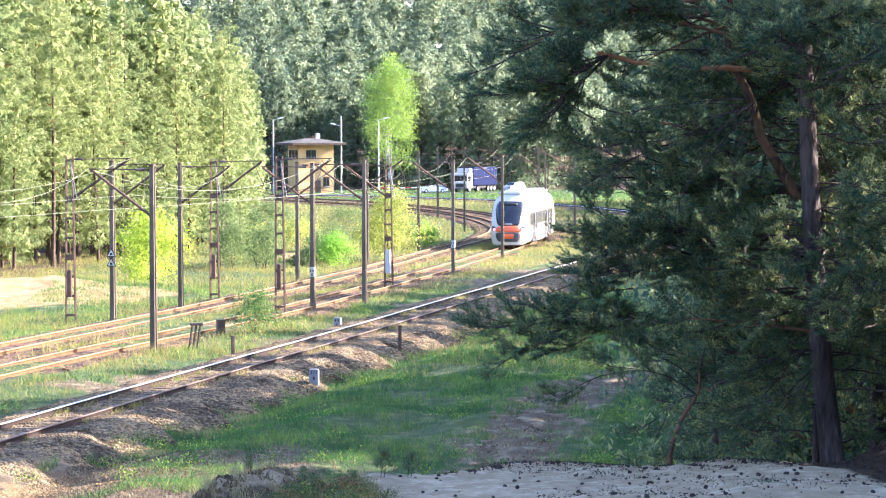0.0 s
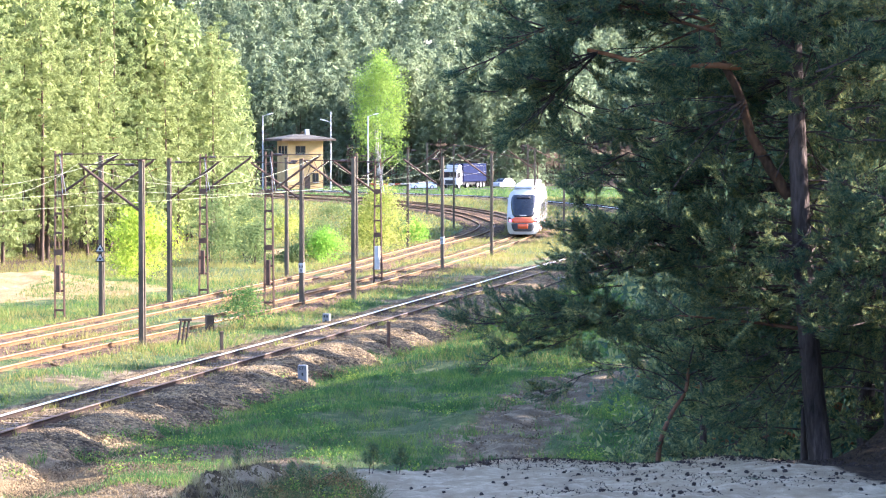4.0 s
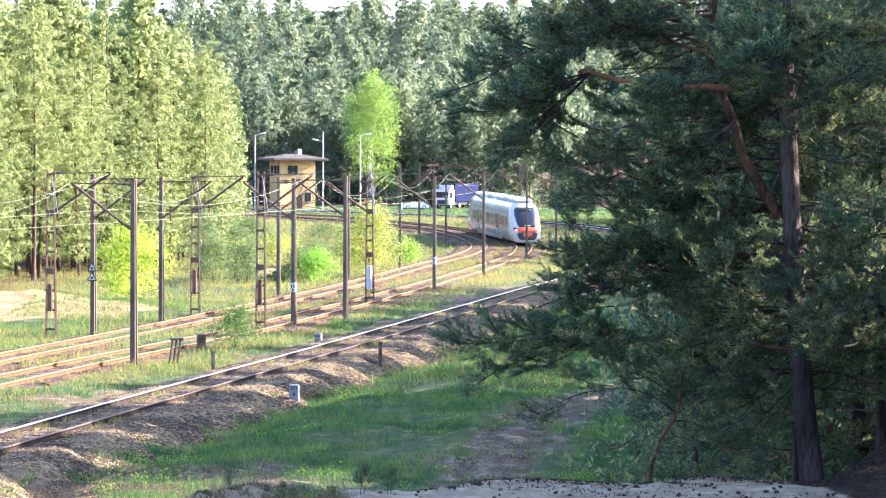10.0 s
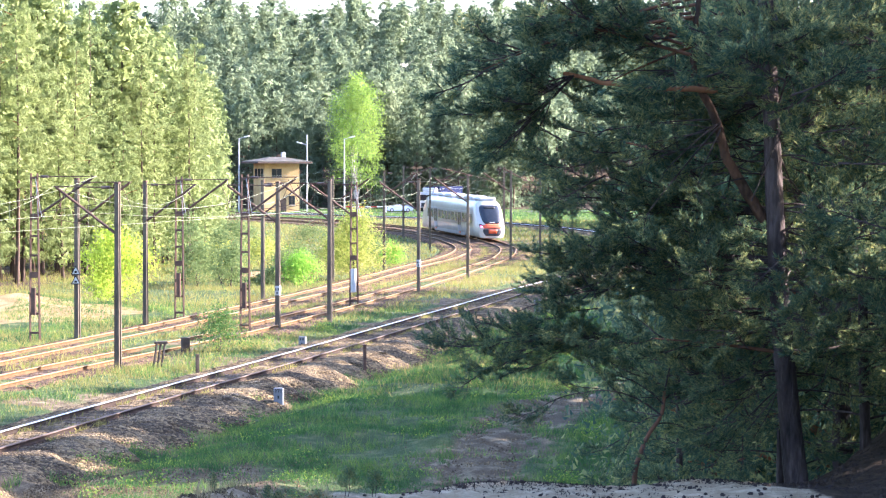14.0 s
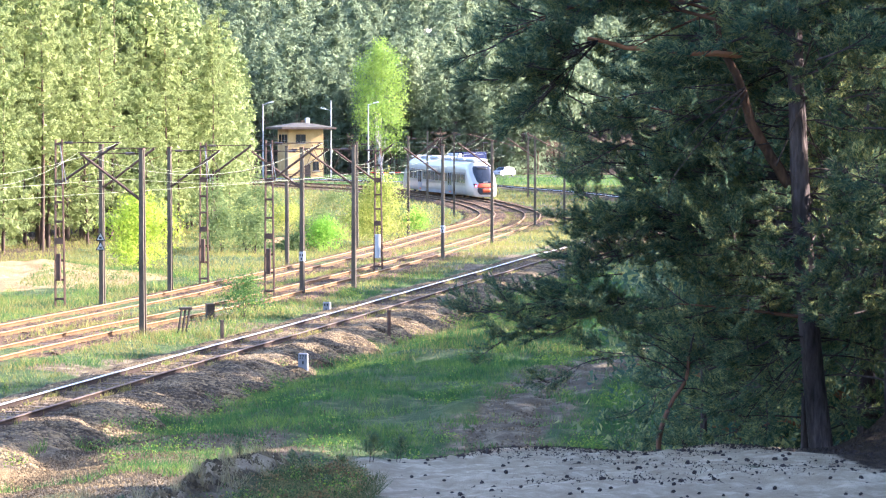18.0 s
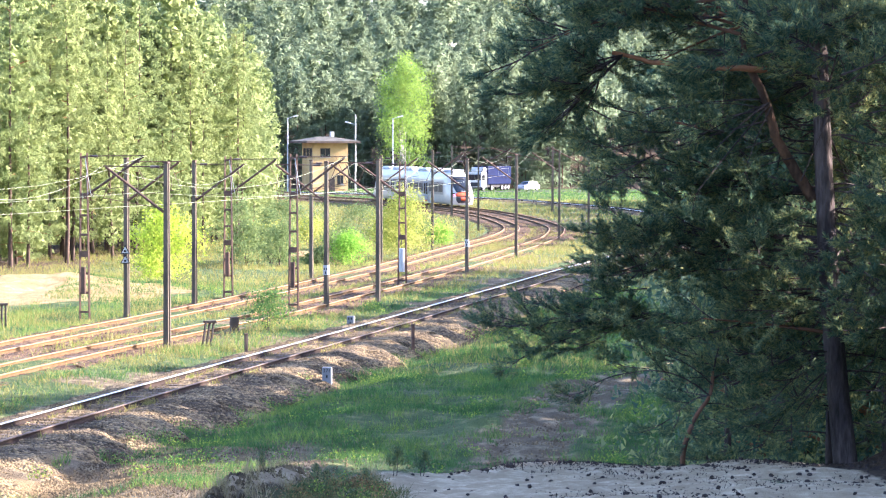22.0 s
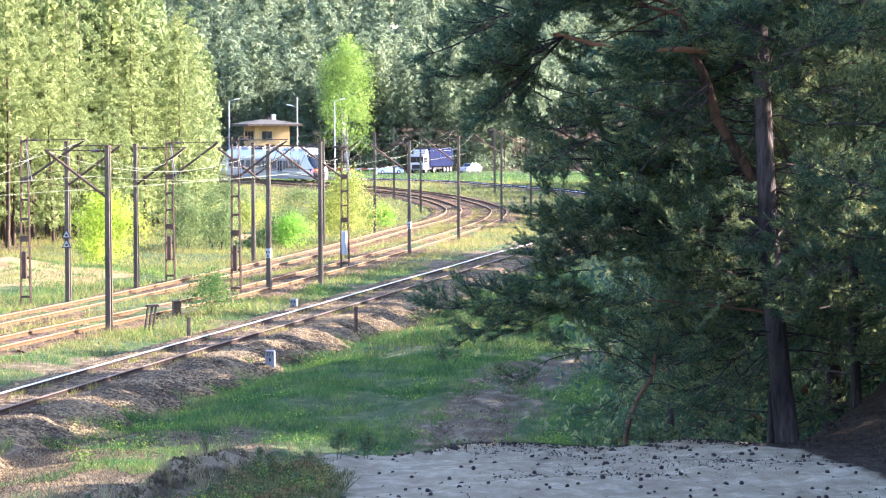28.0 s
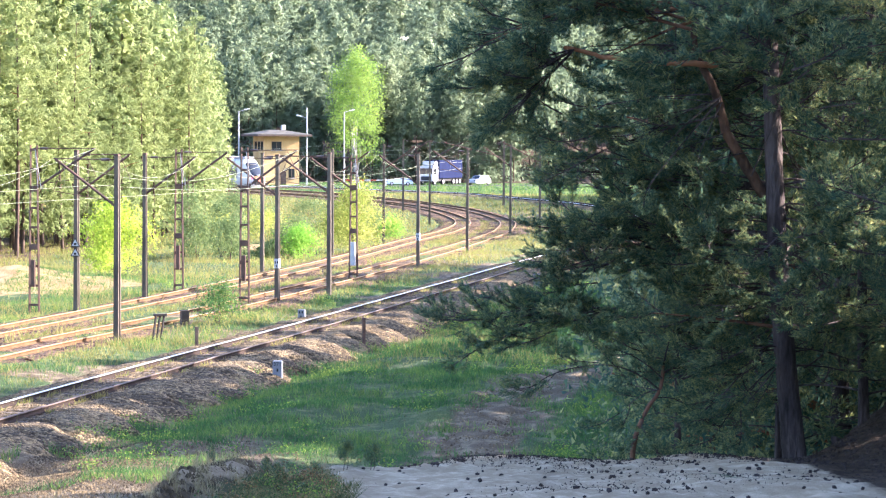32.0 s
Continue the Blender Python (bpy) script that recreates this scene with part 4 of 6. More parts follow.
limb_fan(3, (4.67, 29.49, 5.12), (4.67, 29.49, 5.25), (3.47, 29.62, 4.71), (2.41, 30.12, 5.20), 0.09, 0.015, 5, 0.05, 0.85, 0.21, M_BARK)
limb_fan(2, (4.58, 29.44, 6.04), (4.58, 29.44, 5.82), (4.04, 27.34, 6.09), (6.04, 28.54, 5.61), 0.00, 0.017, 4, 0.08, 0.95, 0.18, M_BARK)
limb_fan(3, (4.56, 29.44, 7.50), (4.58, 29.44, 6.18), (5.22, 28.64, 7.48), (4.92, 27.44, 5.69), 0.09, 0.017, 4, 0.08, 0.95, 0.18, M_BARK)
limb_fan(3, (4.59, 29.44, 4.79), (4.58, 29.44, 5.52), (5.98, 29.66, 4.43), (4.97, 30.42, 5.47), 0.05, 0.017, 3, 0.08, 0.95, 0.18, M_BARK)
limb_fan(3, (4.57, 29.44, 6.84), (4.53, 29.44, 7.86), (5.81, 28.69, 6.50), (4.93, 30.72, 7.60), 0.22, 0.017, 3, 0.08, 0.95, 0.18, M_BARK)
limb_fan(2, (4.50, 29.44, 8.08), (4.43, 29.44, 8.81), (5.92, 28.54, 7.55), (4.70, 28.14, 8.95), 0.00, 0.017, 4, 0.08, 0.95, 0.18, M_BARK)
limb_fan(3, (4.36, 29.44, 9.72), (4.33, 29.44, 10.08), (5.45, 27.93, 8.92), (3.61, 29.1, 9.65), 0.15, 0.017, 3, 0.08, 0.95, 0.18, M_BARK)
limb_fan(3, (4.36, 29.44, 9.72), (4.44, 29.44, 8.74), (4.50, 28.09, 9.63), (4.32, 30.39, 8.50), 0.18, 0.017, 3, 0.08, 0.95, 0.18, M_BARK)
limb_fan(3, (4.44, 29.44, 8.74), (4.47, 29.44, 8.45), (3.61, 30.29, 8.39), (5.10, 30.26, 8.11), 0.16, 0.017, 3, 0.08, 0.95, 0.18, M_BARK)
limb_fan(2, (3.68, 28.99, 8.40), (3.68, 28.99, 8.36), (2.93, 28.54, 7.90), (2.70, 28.54, 7.11), 0.00, 0.014, 1, 0.06, 0.50, 0.95, M_BARK)
limb_fan(1, (3.68, 28.99, 8.38), (3.68, 28.99, 8.38), (2.55, 28.74, 7.79), (2.55, 28.74, 7.79), 0.00, 0.013, 1, 0.06, 0.50, 0.95, M_BARK)
limb_fan(3, (3.64, 28.99, 8.43), (4.15, 29.24, 7.54), (2.42, 28.90, 8.16), (3.82, 28.78, 7.57), 0.14, 0.012, 1, 0.06, 0.50, 0.95, M_BARK)
limb_fan(1, (3.70, 28.99, 8.33), (3.70, 28.99, 8.33), (3.34, 28.64, 7.54), (3.34, 28.64, 7.54), 0.00, 0.011, 1, 0.06, 0.50, 0.95, M_BARK)
limb_fan(1, (3.10, 28.94, 9.32), (3.10, 28.94, 9.32), (3.08, 28.84, 8.32), (3.08, 28.84, 8.32), 0.00, 0.009, 1, 0.06, 0.50, 0.95, M_BARK)
limb_fan(1, (3.30, 28.94, 9.04), (3.30, 28.94, 9.04), (2.03, 29.04, 9.03), (2.03, 29.04, 9.03), 0.00, 0.016, 1, 0.06, 0.50, 0.95, M_BARK)
limb_fan(1, (4.12, 29.24, 7.39), (4.12, 29.24, 7.39), (4.43, 28.94, 8.22), (4.43, 28.94, 8.22), 0.00, 0.010, 1, 0.06, 0.50, 0.95, M_BARK)
limb_fan(4, (4.57, 29.49, 6.93), (4.59, 29.49, 5.32), (4.99, 31.39, 7.48), (4.54, 31.28, 4.52), 0.29, 0.015, 5, 0.05, 1.00, 0.18, M_BARK)
limb_fan(4, (4.58, 29.49, 5.76), (4.58, 29.49, 6.41), (3.48, 30.35, 5.04), (3.49, 30.48, 6.90), 0.16, 0.015, 4, 0.05, 1.00, 0.18, M_BARK)
limb_fan(4, (4.38, 29.49, 9.64), (4.42, 29.49, 9.26), (5.62, 30.48, 10.09), (2.76, 30.48, 8.97), 0.09, 0.015, 4, 0.05, 1.00, 0.18, M_BARK)
limb_fan(4, (4.47, 29.49, 8.54), (4.53, 29.49, 7.87), (4.63, 31.04, 8.94), (4.75, 30.13, 7.03), 0.10, 0.015, 3, 0.05, 1.00, 0.18, M_BARK)
limb_fan(3, (4.57, 29.44, 6.66), (4.56, 29.44, 7.39), (4.16, 28.04, 6.28), (5.57, 28.11, 7.38), 0.08, 0.015, 3, 0.07, 1.20, 0.18, M_BARK)
limb_fan(3, (4.53, 29.44, 7.83), (4.44, 29.44, 8.70), (5.34, 27.74, 7.61), (4.24, 28.27, 8.69), 0.12, 0.015, 3, 0.07, 1.20, 0.18, M_BARK)
limb_fan(3, (4.33, 29.44, 10.01), (4.39, 29.44, 9.43), (5.79, 30.29, 9.69), (4.18, 26.86, 8.49), 0.12, 0.015, 3, 0.07, 1.20, 0.18, M_BARK)
limb_fan(4, (4.35, 29.44, 9.87), (4.38, 29.44, 9.59), (4.30, 27.91, 9.35), (3.63, 28.12, 9.08), 0.11, 0.015, 4, 0.07, 1.20, 0.18, M_BARK)
limb_fan(3, (4.39, 29.44, 9.43), (4.52, 29.44, 7.90), (6.18, 30.52, 9.06), (3.38, 30.56, 6.99), 0.35, 0.015, 3, 0.07, 1.20, 0.18, M_BARK)
limb_fan(3, (4.55, 29.44, 7.61), (4.49, 29.44, 8.19), (3.46, 30.22, 7.38), (3.22, 30.78, 8.26), 0.09, 0.015, 4, 0.07, 1.20, 0.18, M_BARK)
limb_fan(3, (4.31, 29.44, 10.22), (4.41, 29.44, 8.99), (3.76, 29.99, 10.29), (3.24, 30.60, 8.71), 0.09, 0.015, 4, 0.07, 1.20, 0.18, M_BARK)
limb_fan(4, (4.44, 29.44, 8.78), (4.46, 29.44, 8.55), (3.88, 30.56, 8.80), (2.57, 30.73, 8.34), 0.14, 0.015, 5, 0.07, 1.20, 0.18, M_BARK)
limb_fan(3, (3.55, 28.99, 8.5), (3.75, 29.05, 8.1), (1.75, 28.9, 8.3), (2.15, 29.2, 7.65), 0.14, 0.014, 5, 0.05, 0.9, 0.3, M_BARK)
# the crooked side stem and the bare orange limb
for name, radii, bark, pts in (("side_stem", (0.078, 0.03), M_STEM, ((4.31, 29.44, 7.16), (4.04, 29.29, 7.54), (3.80, 29.14, 7.92), (3.63, 29.02, 8.41), (3.50, 28.99, 8.68), (3.35, 28.94, 8.98), (3.34, 28.94, 9.40), (3.42, 28.94, 10.18))),
                               ("orange_limb", (0.042, 0.024), M_BARK_RED, ((3.64, 28.99, 8.81), (3.16, 28.84, 8.81), (2.68, 28.72, 8.84), (2.25, 28.59, 8.87), (1.92, 28.49, 8.94), (1.65, 28.44, 8.99)))):
    bent = catmull([np.array(p) - root for p in pts], 0.08)
    bent[1:-1] += gg.normal(0, 0.006, (len(bent) - 2, 3))
    part(name, mesh_np(name, *tube_np(bent, np.linspace(*radii, len(bent)), 9), True), bark, main_pine, "crooked reddish side stem" if name == "side_stem" else "sunlit orange limb, bare of needles")


def bent_sapling():
    """A crooked young pine at the rim of the sand."""
    g = np.random.default_rng(44)
    pts = ((2.63, 29.34, 3.76), (2.68, 29.34, 4.02), (2.82, 29.39, 4.35), (2.99, 29.44, 4.60), (3.05, 29.54, 4.92))
    at = Matrix.Translation((pts[0][0], pts[0][1], float(land(pts[0][0], pts[0][1])) - 0.05))
    t = thing("bent_sapling", "crooked little pine with arching bare branches", "tree", at=at)
    line = catmull([np.array(p) - at.translation for p in pts], 0.06)
    line[0, 2] = 0.0
    part("trunk", mesh_np("trunk", *tube_np(line, np.linspace(0.036, 0.022, len(line)), 8), True), M_LIMB, t, "crooked brown stem")
    for p0, tip, rad, n, rise in (
        ((2.99, 29.44, 4.60), (1.92, 29.24, 4.91), 0.014, 3, 0.25),
        ((1.96, 29.24, 4.91), (1.23, 29.04, 4.62), 0.010, 3, 0.20),
        ((3.02, 29.44, 4.75), (2.21, 29.64, 5.13), 0.010, 4, 0.25),
        ((3.05, 29.54, 4.92), (3.32, 29.74, 5.61), 0.014, 6, 0.10),
        ((2.82, 29.39, 4.35), (2.73, 29.19, 4.13), 0.007, 2, 0.00),
        ((3.05, 29.54, 4.81), (3.77, 29.74, 5.02), 0.012, 5, 0.10),
        ((2.93, 29.44, 4.49), (3.48, 29.74, 4.27), 0.010, 4, 0.20),
        ((2.97, 29.44, 4.60), (2.53, 29.94, 4.23), 0.010, 3, 0.20),
    ):
        add_limb(t, np.array(p0) - at.translation, np.array(tip) - at.translation, g, rad, M_BARK, n, 0.6, 0.4, rise)

    # its tiny twigs are past counting
    for ob in t.children:
        if ob.name.startswith("bough"):
            ob["kind"] = "stuff"


bent_sapling()
near_pine("second Scots pine standing close behind", 6.15, 26.4, 11.5, 0.13, 34, lambda z, a: 2.7, (-0.15, 0), 4, 0.2, 8, scale=1.25)
near_pine("dense young pine beside the big trunk", 6.05, 24.6, 6.2, 0.07, 22, lambda z, a: 1.9 * (1.12 - z / 6.2), (0, 0), 9, 0.04, 8, "young_pine", 1.2)
near_pine("bushy young pine under the big pines", 5.2, 26.2, 4.6, 0.06, 18, lambda z, a: 1.7 * (1.12 - z / 4.6), (0, 0), 10, 0.04, 8, "young_pine", 1.2)
near_pine("young pine with boughs over the sandy edge", 3.9, 27.5, 4.4, 0.07, 15, lambda z, a: 1.6 * (1.05 - z / 4.4), (-0.2, 0), 5, 0.06, 8, "young_pine")
near_pine("dense young pine in deep shade", 6.9, 22.0, 7.0, 0.09, 18, lambda z, a: 2.1 * (1.1 - z / 7), (0, 0), 6, 0.05, 8, "young_pine")
near_pine("dense young pine at the shaded edge of the wood", 7.3, 20.2, 9.0, 0.1, 24, lambda z, a: 2.3 * (1.1 - z / 9), (0, 0), 8, 0.05, 8, "young_pine")


def build_thicket():
    """Younger pines that fill the wood behind the big ones."""
    kinds = [pine_thing("thicket_pine", "dark shaded young pine of the thicket", h, 0.03, 95, 24, 0.068, s, M_NEEDLE, "young pines of the thicket", 1.5) for h, s in ((7.0, 61), (8.5, 62))]
    g = np.random.default_rng(63)
    used = set()
    for i in range(46):
        x, y = g.uniform(3.6, 13.5), g.uniform(31, 38.5)
        big = 1.0
        if i >= 26:
            y = g.uniform(32, 38.5)
            x, big = y * g.uniform(0.15, 0.27), 1.45
        if x < 0.118 * y:
            continue
        k = i % 2
        m = on_land(x, y, g.uniform(0, 360), 0.05, big * g.uniform(0.8, 1.2))
        if k in used:
            copy_thing(kinds[k], m)
        else:
            used.add(k)
            kinds[k].matrix_basis = m


def build_shade_wood():
    """Pines of the wood on the hill, beyond the view, which shade the track bed."""
    tall = pine_thing("hill_pine", "Scots pine of the wood on the sandy hill", 12.6, 0.13, 95, 9, 0.42, 31, M_NEEDLE, "pines of the wood on the hill")
    low = pine_thing("hill_pine", "bushy young pine of the wood on the sandy hill", 7.5, 0.03, 80, 10, 0.36, 32, M_NEEDLE, "pines of the wood on the hill", 1.4)
    bush = pine_thing("hill_pine", "unseen bushy pine scrub, added for its shade", 5.8, 0.03, 60, 10, 0.3, 33, M_NEEDLE, "pines of the wood on the hill", 1.6)
    crowned = pine_thing("hill_pine", "unseen high-crowned Scots pine, added for its shade", 10.4, 0.55, 56, 8, 0.32, 34, M_NEEDLE, "pines of the wood on the hill", 1.15)
    g = np.random.default_rng(31)
    spots = []
    y = 7.0
    while y < 118:
        if not (21.4 < y < 27.4 or 40.3 < y < 48.8):
            spots.append((max(0.10 * y + 6.5, 9.5) + g.uniform(0, 6), y, tall))
            if y < 23:
                spots.append((max(0.10 * y + 6.5, 8.6) + g.uniform(0, 3), y + 0.5, low))
        y += g.uniform(0.8, 1.7) if y < 22 else g.uniform(1.2, 2.4) if y < 40 else g.uniform(0.9, 1.8) if y < 61 else g.uniform(1.5, 3.2) if y < 65.5 else g.uniform(2.2, 4.2) if y < 72 else g.uniform(1.8, 3.6)
    # pines past the hill, added to shade the ground right of the curve
    spots += [(25.5 + g.uniform(0, 8), y + g.uniform(-1, 1), tall if i % 3 else low) for i, y in enumerate(np.arange(150, 242, 1.9))]
    # unseen scrub added to shade grass and sand; the sun passes over it
    spots += [(max(0.10 * y + 6.5, 9.5) + g.uniform(0, 3), y, bush) for y in np.arange(40.5, 48.7, 0.8)]
    spots += [(9.6 + g.uniform(0, 1.2), y, bush) for y in (20.9, 21.7, 22.3)]
    used = set()
    for x, y, kind in spots:
        m = on_land(x, y, g.uniform(0, 360), 0.1, g.uniform(0.85, 1.15))
        if kind.name in used:
            copy_thing(kind, m)
        else:
            used.add(kind.name)
            kind.matrix_basis = m
    # high crowns added out of view shade the big pines; low sun passes under
    for k, (x, y) in enumerate(((11.4, 22.6), (11.6, 25.5))):
        m = on_land(x, y, 130 * k, 0.1, 1.0 + 0.04 * k)
        if k:
            copy_thing(crowned, m)
        else:
            crowned.matrix_basis = m
    # unseen low scrub close to the big pines, added to shade their right side
    for k, y in enumerate((23.5, 24.3, 25.1, 25.9)):
        copy_thing(bush, on_land(8.5 + 0.3 * (k % 2), y, 80 * k, 0.1, 0.6))


build_thicket()
build_shade_wood()


# ---- catenary masts and wires ----
def concrete_mast(at, h, plate=False, sign=False):
    t = thing("catenary_mast", "weathered grey prestressed concrete catenary mast", "mast", "catenary masts", at=at)
    bm = bmesh.new()
    outline = [(-0.105, -0.15), (0.105, -0.15), (0.105, -0.07), (0.055, -0.05), (0.055, 0.05), (0.105, 0.07), (0.105, 0.15), (-0.105, 0.15), (-0.105, 0.07), (-0.055, 0.05), (-0.055, -0.05), (-0.105, -0.07)]
    low = [bm.verts.new((x, y, -0.3)) for x, y in outline]
    top = [bm.verts.new((x * 0.75, y * 0.7, h)) for x, y in outline]
    for k in range(12):
        bm.faces.new((low[k], low[(k + 1) % 12], top[(k + 1) % 12], top[k]))
    bm.faces.new(top)
    part("shaft", bm, M_CONCRETE, t)
    cap = boxed(-0.095, 0.095, -0.12, 0.12, h - 0.02, h + 0.05, 0.01)
    part("cap", cap, M_STEEL, t, "rusty steel cap")
    if plate:
        b = part("number_band", boxed(-0.115, 0.115, -0.158, 0.158, 1.7, 2.15, 0.01), M_PALE, t, "white painted band with dark marks")
        for k, (dx, z) in enumerate(((-0.06, 1.98), (0.06, 1.98), (0.0, 1.8))):
            part("mark", boxed(dx - 0.03, dx + 0.03, -0.168, -0.16, z - 0.06, z + 0.06), M_BLACK, b)
    if sign:
        for z in (3.05, 2.62):
            bm = bmesh.new()
            vs = [bm.verts.new(p) for p in ((-0.24, -0.16, z - 0.2), (0.24, -0.16, z - 0.2), (0, -0.16, z + 0.22), (-0.24, -0.175, z - 0.2), (0.24, -0.175, z - 0.2), (0, -0.175, z + 0.22))]
            for q in ((0, 1, 2), (5, 4, 3), (0, 3, 4, 1), (1, 4, 5, 2), (2, 5, 3, 0)):
                bm.faces.new([vs[i] for i in q])
            s = part("triangle_sign", bm, M_BLACK, t, "dark triangle sign with a pale middle")
            bm = bmesh.new()
            vs = [bm.verts.new(p) for p in ((-0.17, -0.18, z - 0.16), (0.17, -0.18, z - 0.16), (0, -0.18, z + 0.14))]
            bm.faces.new(vs)
            part("sign_face", bm, M_PALE, s)
            part("sign_mark", boxed(-0.06, 0.06, -0.19, -0.183, z - 0.12, z - 0.03), M_BLACK, s)
    return t


def lattice_mast(at, h, foot=False):
    t = thing("lattice_mast", "rusty steel lattice catenary mast with battens", "mast", "lattice masts", at=at)
    for sx in (-1, 1):
        bm = bmesh.new()
        a, b = Vector((sx * 0.23, 0, -0.3)), Vector((sx * 0.15, 0, h))
        rod(bm, a, b, 0.055, 0.05, 4)
        part("upright", bm, M_STEEL, t)
    n = 9
    for k in range(n):
        z = 0.4 + (h - 0.6) * k / (n - 1)
        w = 0.23 - 0.08 * z / h
        part("batten", boxed(-w, w, -0.05, 0.05, z - (0.13 if k in (3, 6) else 0.05), z + (0.13 if k in (3, 6) else 0.05)), M_STEEL, t)
    for dx in (0.25, 0.4):
        part("anchor_strand", rod(bmesh.new(), (0.1, -0.1, h - 0.2), (dx, -0.15, h - 1.9), 0.011, 0.011, 4), M_PALE, t, "pale hanging anchor strand")
    if foot:
        part("weight_tube", rod(bmesh.new(), (0, -0.14, 0.9), (0, -0.14, 2.2), 0.16, 0.16, 10), M_PALE, t, "pale grey weight cover")
    else:
        part("tension_weight", boxed(-0.1, 0.1, -0.2, -0.06, 1.2, 2.4, 0.02), M_STEEL, t, "stack of tension weights")
    return t


M_BROWN_INSUL = mat("brown_porcelain", [(0.05, 0.03, 0.025), (0.16, 0.12, 0.1)], 4, 0.3, 0.0)
M_WHITE = mat("white_paint", [(0.62, 0.62, 0.6), (0.8, 0.8, 0.78)], 3, 0.6, 0.05)
M_PALE = mat("pale_grey_paint", [(0.36, 0.37, 0.37), (0.48, 0.49, 0.49)], 3, 0.55, 0.05)
M_BLACK = mat("black_paint", [(0.012, 0.012, 0.014), (0.03, 0.03, 0.032)], 3, 0.6, 0.05)
M_RED = mat("red_paint", [(0.5, 0.03, 0.02), (0.62, 0.06, 0.04)], 3, 0.5, 0.05)

# kind, x, y, height
NEAR_ROW = [('c', -15.83, 56.1, 7.03), ('c', -11.85, 67.2, 7.12), ('l', -8.67, 82.8, 7.44), ('p', -7.31, 84.8, 7.08), ('c', -5.02, 88.0, 7.06), ('f', -4.31, 99.4, 7.06), ('p', -0.78, 111.6, 7.17), ('c', 2.65, 127.9, 7.49), ('c', 7.23, 161.0, 8.09), ('c', 9.89, 161.0, 8.5), ('c', 8.6, 209.5, 7.79)]
FAR_ROW = [('c', -24.5, 55.0, 7.3), ('l', -17.44, 78.2, 7.43), ('s', -15.83, 79.5, 7.12), ('c', -13.84, 86.1, 7.02), ('l', -12.65, 89.3, 7.23), ('c', -9.91, 104.6, 7.0), ('c', -6.77, 122.2, 7.39), ('c', -3.75, 141.7, 7.84), ('c', -0.11, 176.6, 8.36), ('c', -3.09, 198.2, 8.06)]


def wire(name, pts, r, parent, sag=0.0):
    """A hanging wire from point to point."""
    P = []
    for a, b in zip(pts[:-1], pts[1:]):
        for u in np.linspace(0, 1, 9)[:-1]:
            P.append(np.array(a) * (1 - u) + np.array(b) * u - np.array([0, 0, 4 * sag * u * (1 - u)]))
    P.append(np.array(pts[-1]))
    return part(name, mesh_np(name, *tube_np(np.array(P), r, 4)), M_WIRE, parent)


def build_row(row, track, label):
    line = TRACKS[track]
    ends = []
    for kind, x, y, h in row:
        y = y * DEEP
        z = float(land(x, y))
        i = int(np.argmin(np.hypot(line[:, 0] - x, line[:, 1] - y)))
        T = line[min(i + 1, len(line) - 1)] - line[i - 1]
        turn = math.degrees(math.atan2(T[1], T[0])) - 90
        at = pose(x, y, z, 0, 0, turn)
        t = lattice_mast(at, h, kind == "f") if kind in "lf" else concrete_mast(at, h, kind == "p", kind == "s")
        # the bracket reaches from the mast to the middle of the track
        c = Vector((line[i, 0], line[i, 1], 0))
        v = at.to_3x3().inverted() @ Vector((c.x - x, c.y - y, 0))
        sgn = 1 if v.x > 0 else -1
        L = max(2.6, abs(v.x))
        arm = part("bracket", rod(rod(bmesh.new(), (0, 0, h - 0.15), (sgn * L, 0, h - 0.12), 0.022 if y < 135 else 0.007), (0, 0, h - 1.95), (sgn * (L - 0.1), 0, h - 0.15), 0.055), M_STEEL, t, "dark steel bracket with a slanting strut")
        part("insulator", rod(bmesh.new(), (sgn * 0.3, 0, h - 0.15), (sgn * 0.65, 0, h - 0.15), 0.055, 0.055, 8), M_BROWN_INSUL, arm, "pale ribbed insulator")
        part("steady_arm", rod(rod(bmesh.new(), (0, 0, h - 1.75), (sgn * L, 0, h - 1.35), 0.014), (sgn * L * 0.8, 0, h - 0.2), (sgn * L, 0, h - 1.35), 0.015), M_STEEL, arm)
        e = at @ Vector((sgn * L, 0, h - 0.12))
        ends.append((line[i, 1], i, np.array(e), h))
    ends.sort(key=lambda q: q[1])
    # wires only where successive brackets are a real span apart
    pts, last = [], None
    for _, i, e, h in ends:
        if last is None or (i - last) * 0.6 > 8:
            pts.append(e)
            last = i
    lead = pts[0] + (pts[0] - pts[1]) / np.linalg.norm(pts[0] - pts[1]) * 44
    k = last
    tail = [np.array([*line[j], float(rail_level(line[j, 1])) + 7.0]) for j in range(k + 60, len(line), 70)][:3]
    pts = [lead] + pts + tail
    w = thing("overhead_wires", label, "overhead wires")
    wire("carrier_wire", pts, 0.0066, w, 1.15)
    low = [p - np.array([0, 0, 1.6]) for p in pts]
    wire("contact_wire", low, 0.006, w, 0.04)
    for a, b in zip(pts[:-1], pts[1:]):
        for u in np.linspace(0.12, 0.88, 5):
            p = a * (1 - u) + b * u
            top = p - np.array([0, 0, 4.6 * u * (1 - u)])
            part("dropper", rod(bmesh.new(), top, p - np.array([0, 0, 1.6]), 0.006, 0.006, 3), M_WIRE, w)


build_row(NEAR_ROW, "track_2", "sagging carrier and contact wires over the grassy track")
build_row(FAR_ROW, "track_1", "sagging carrier and contact wires over the rusty track")


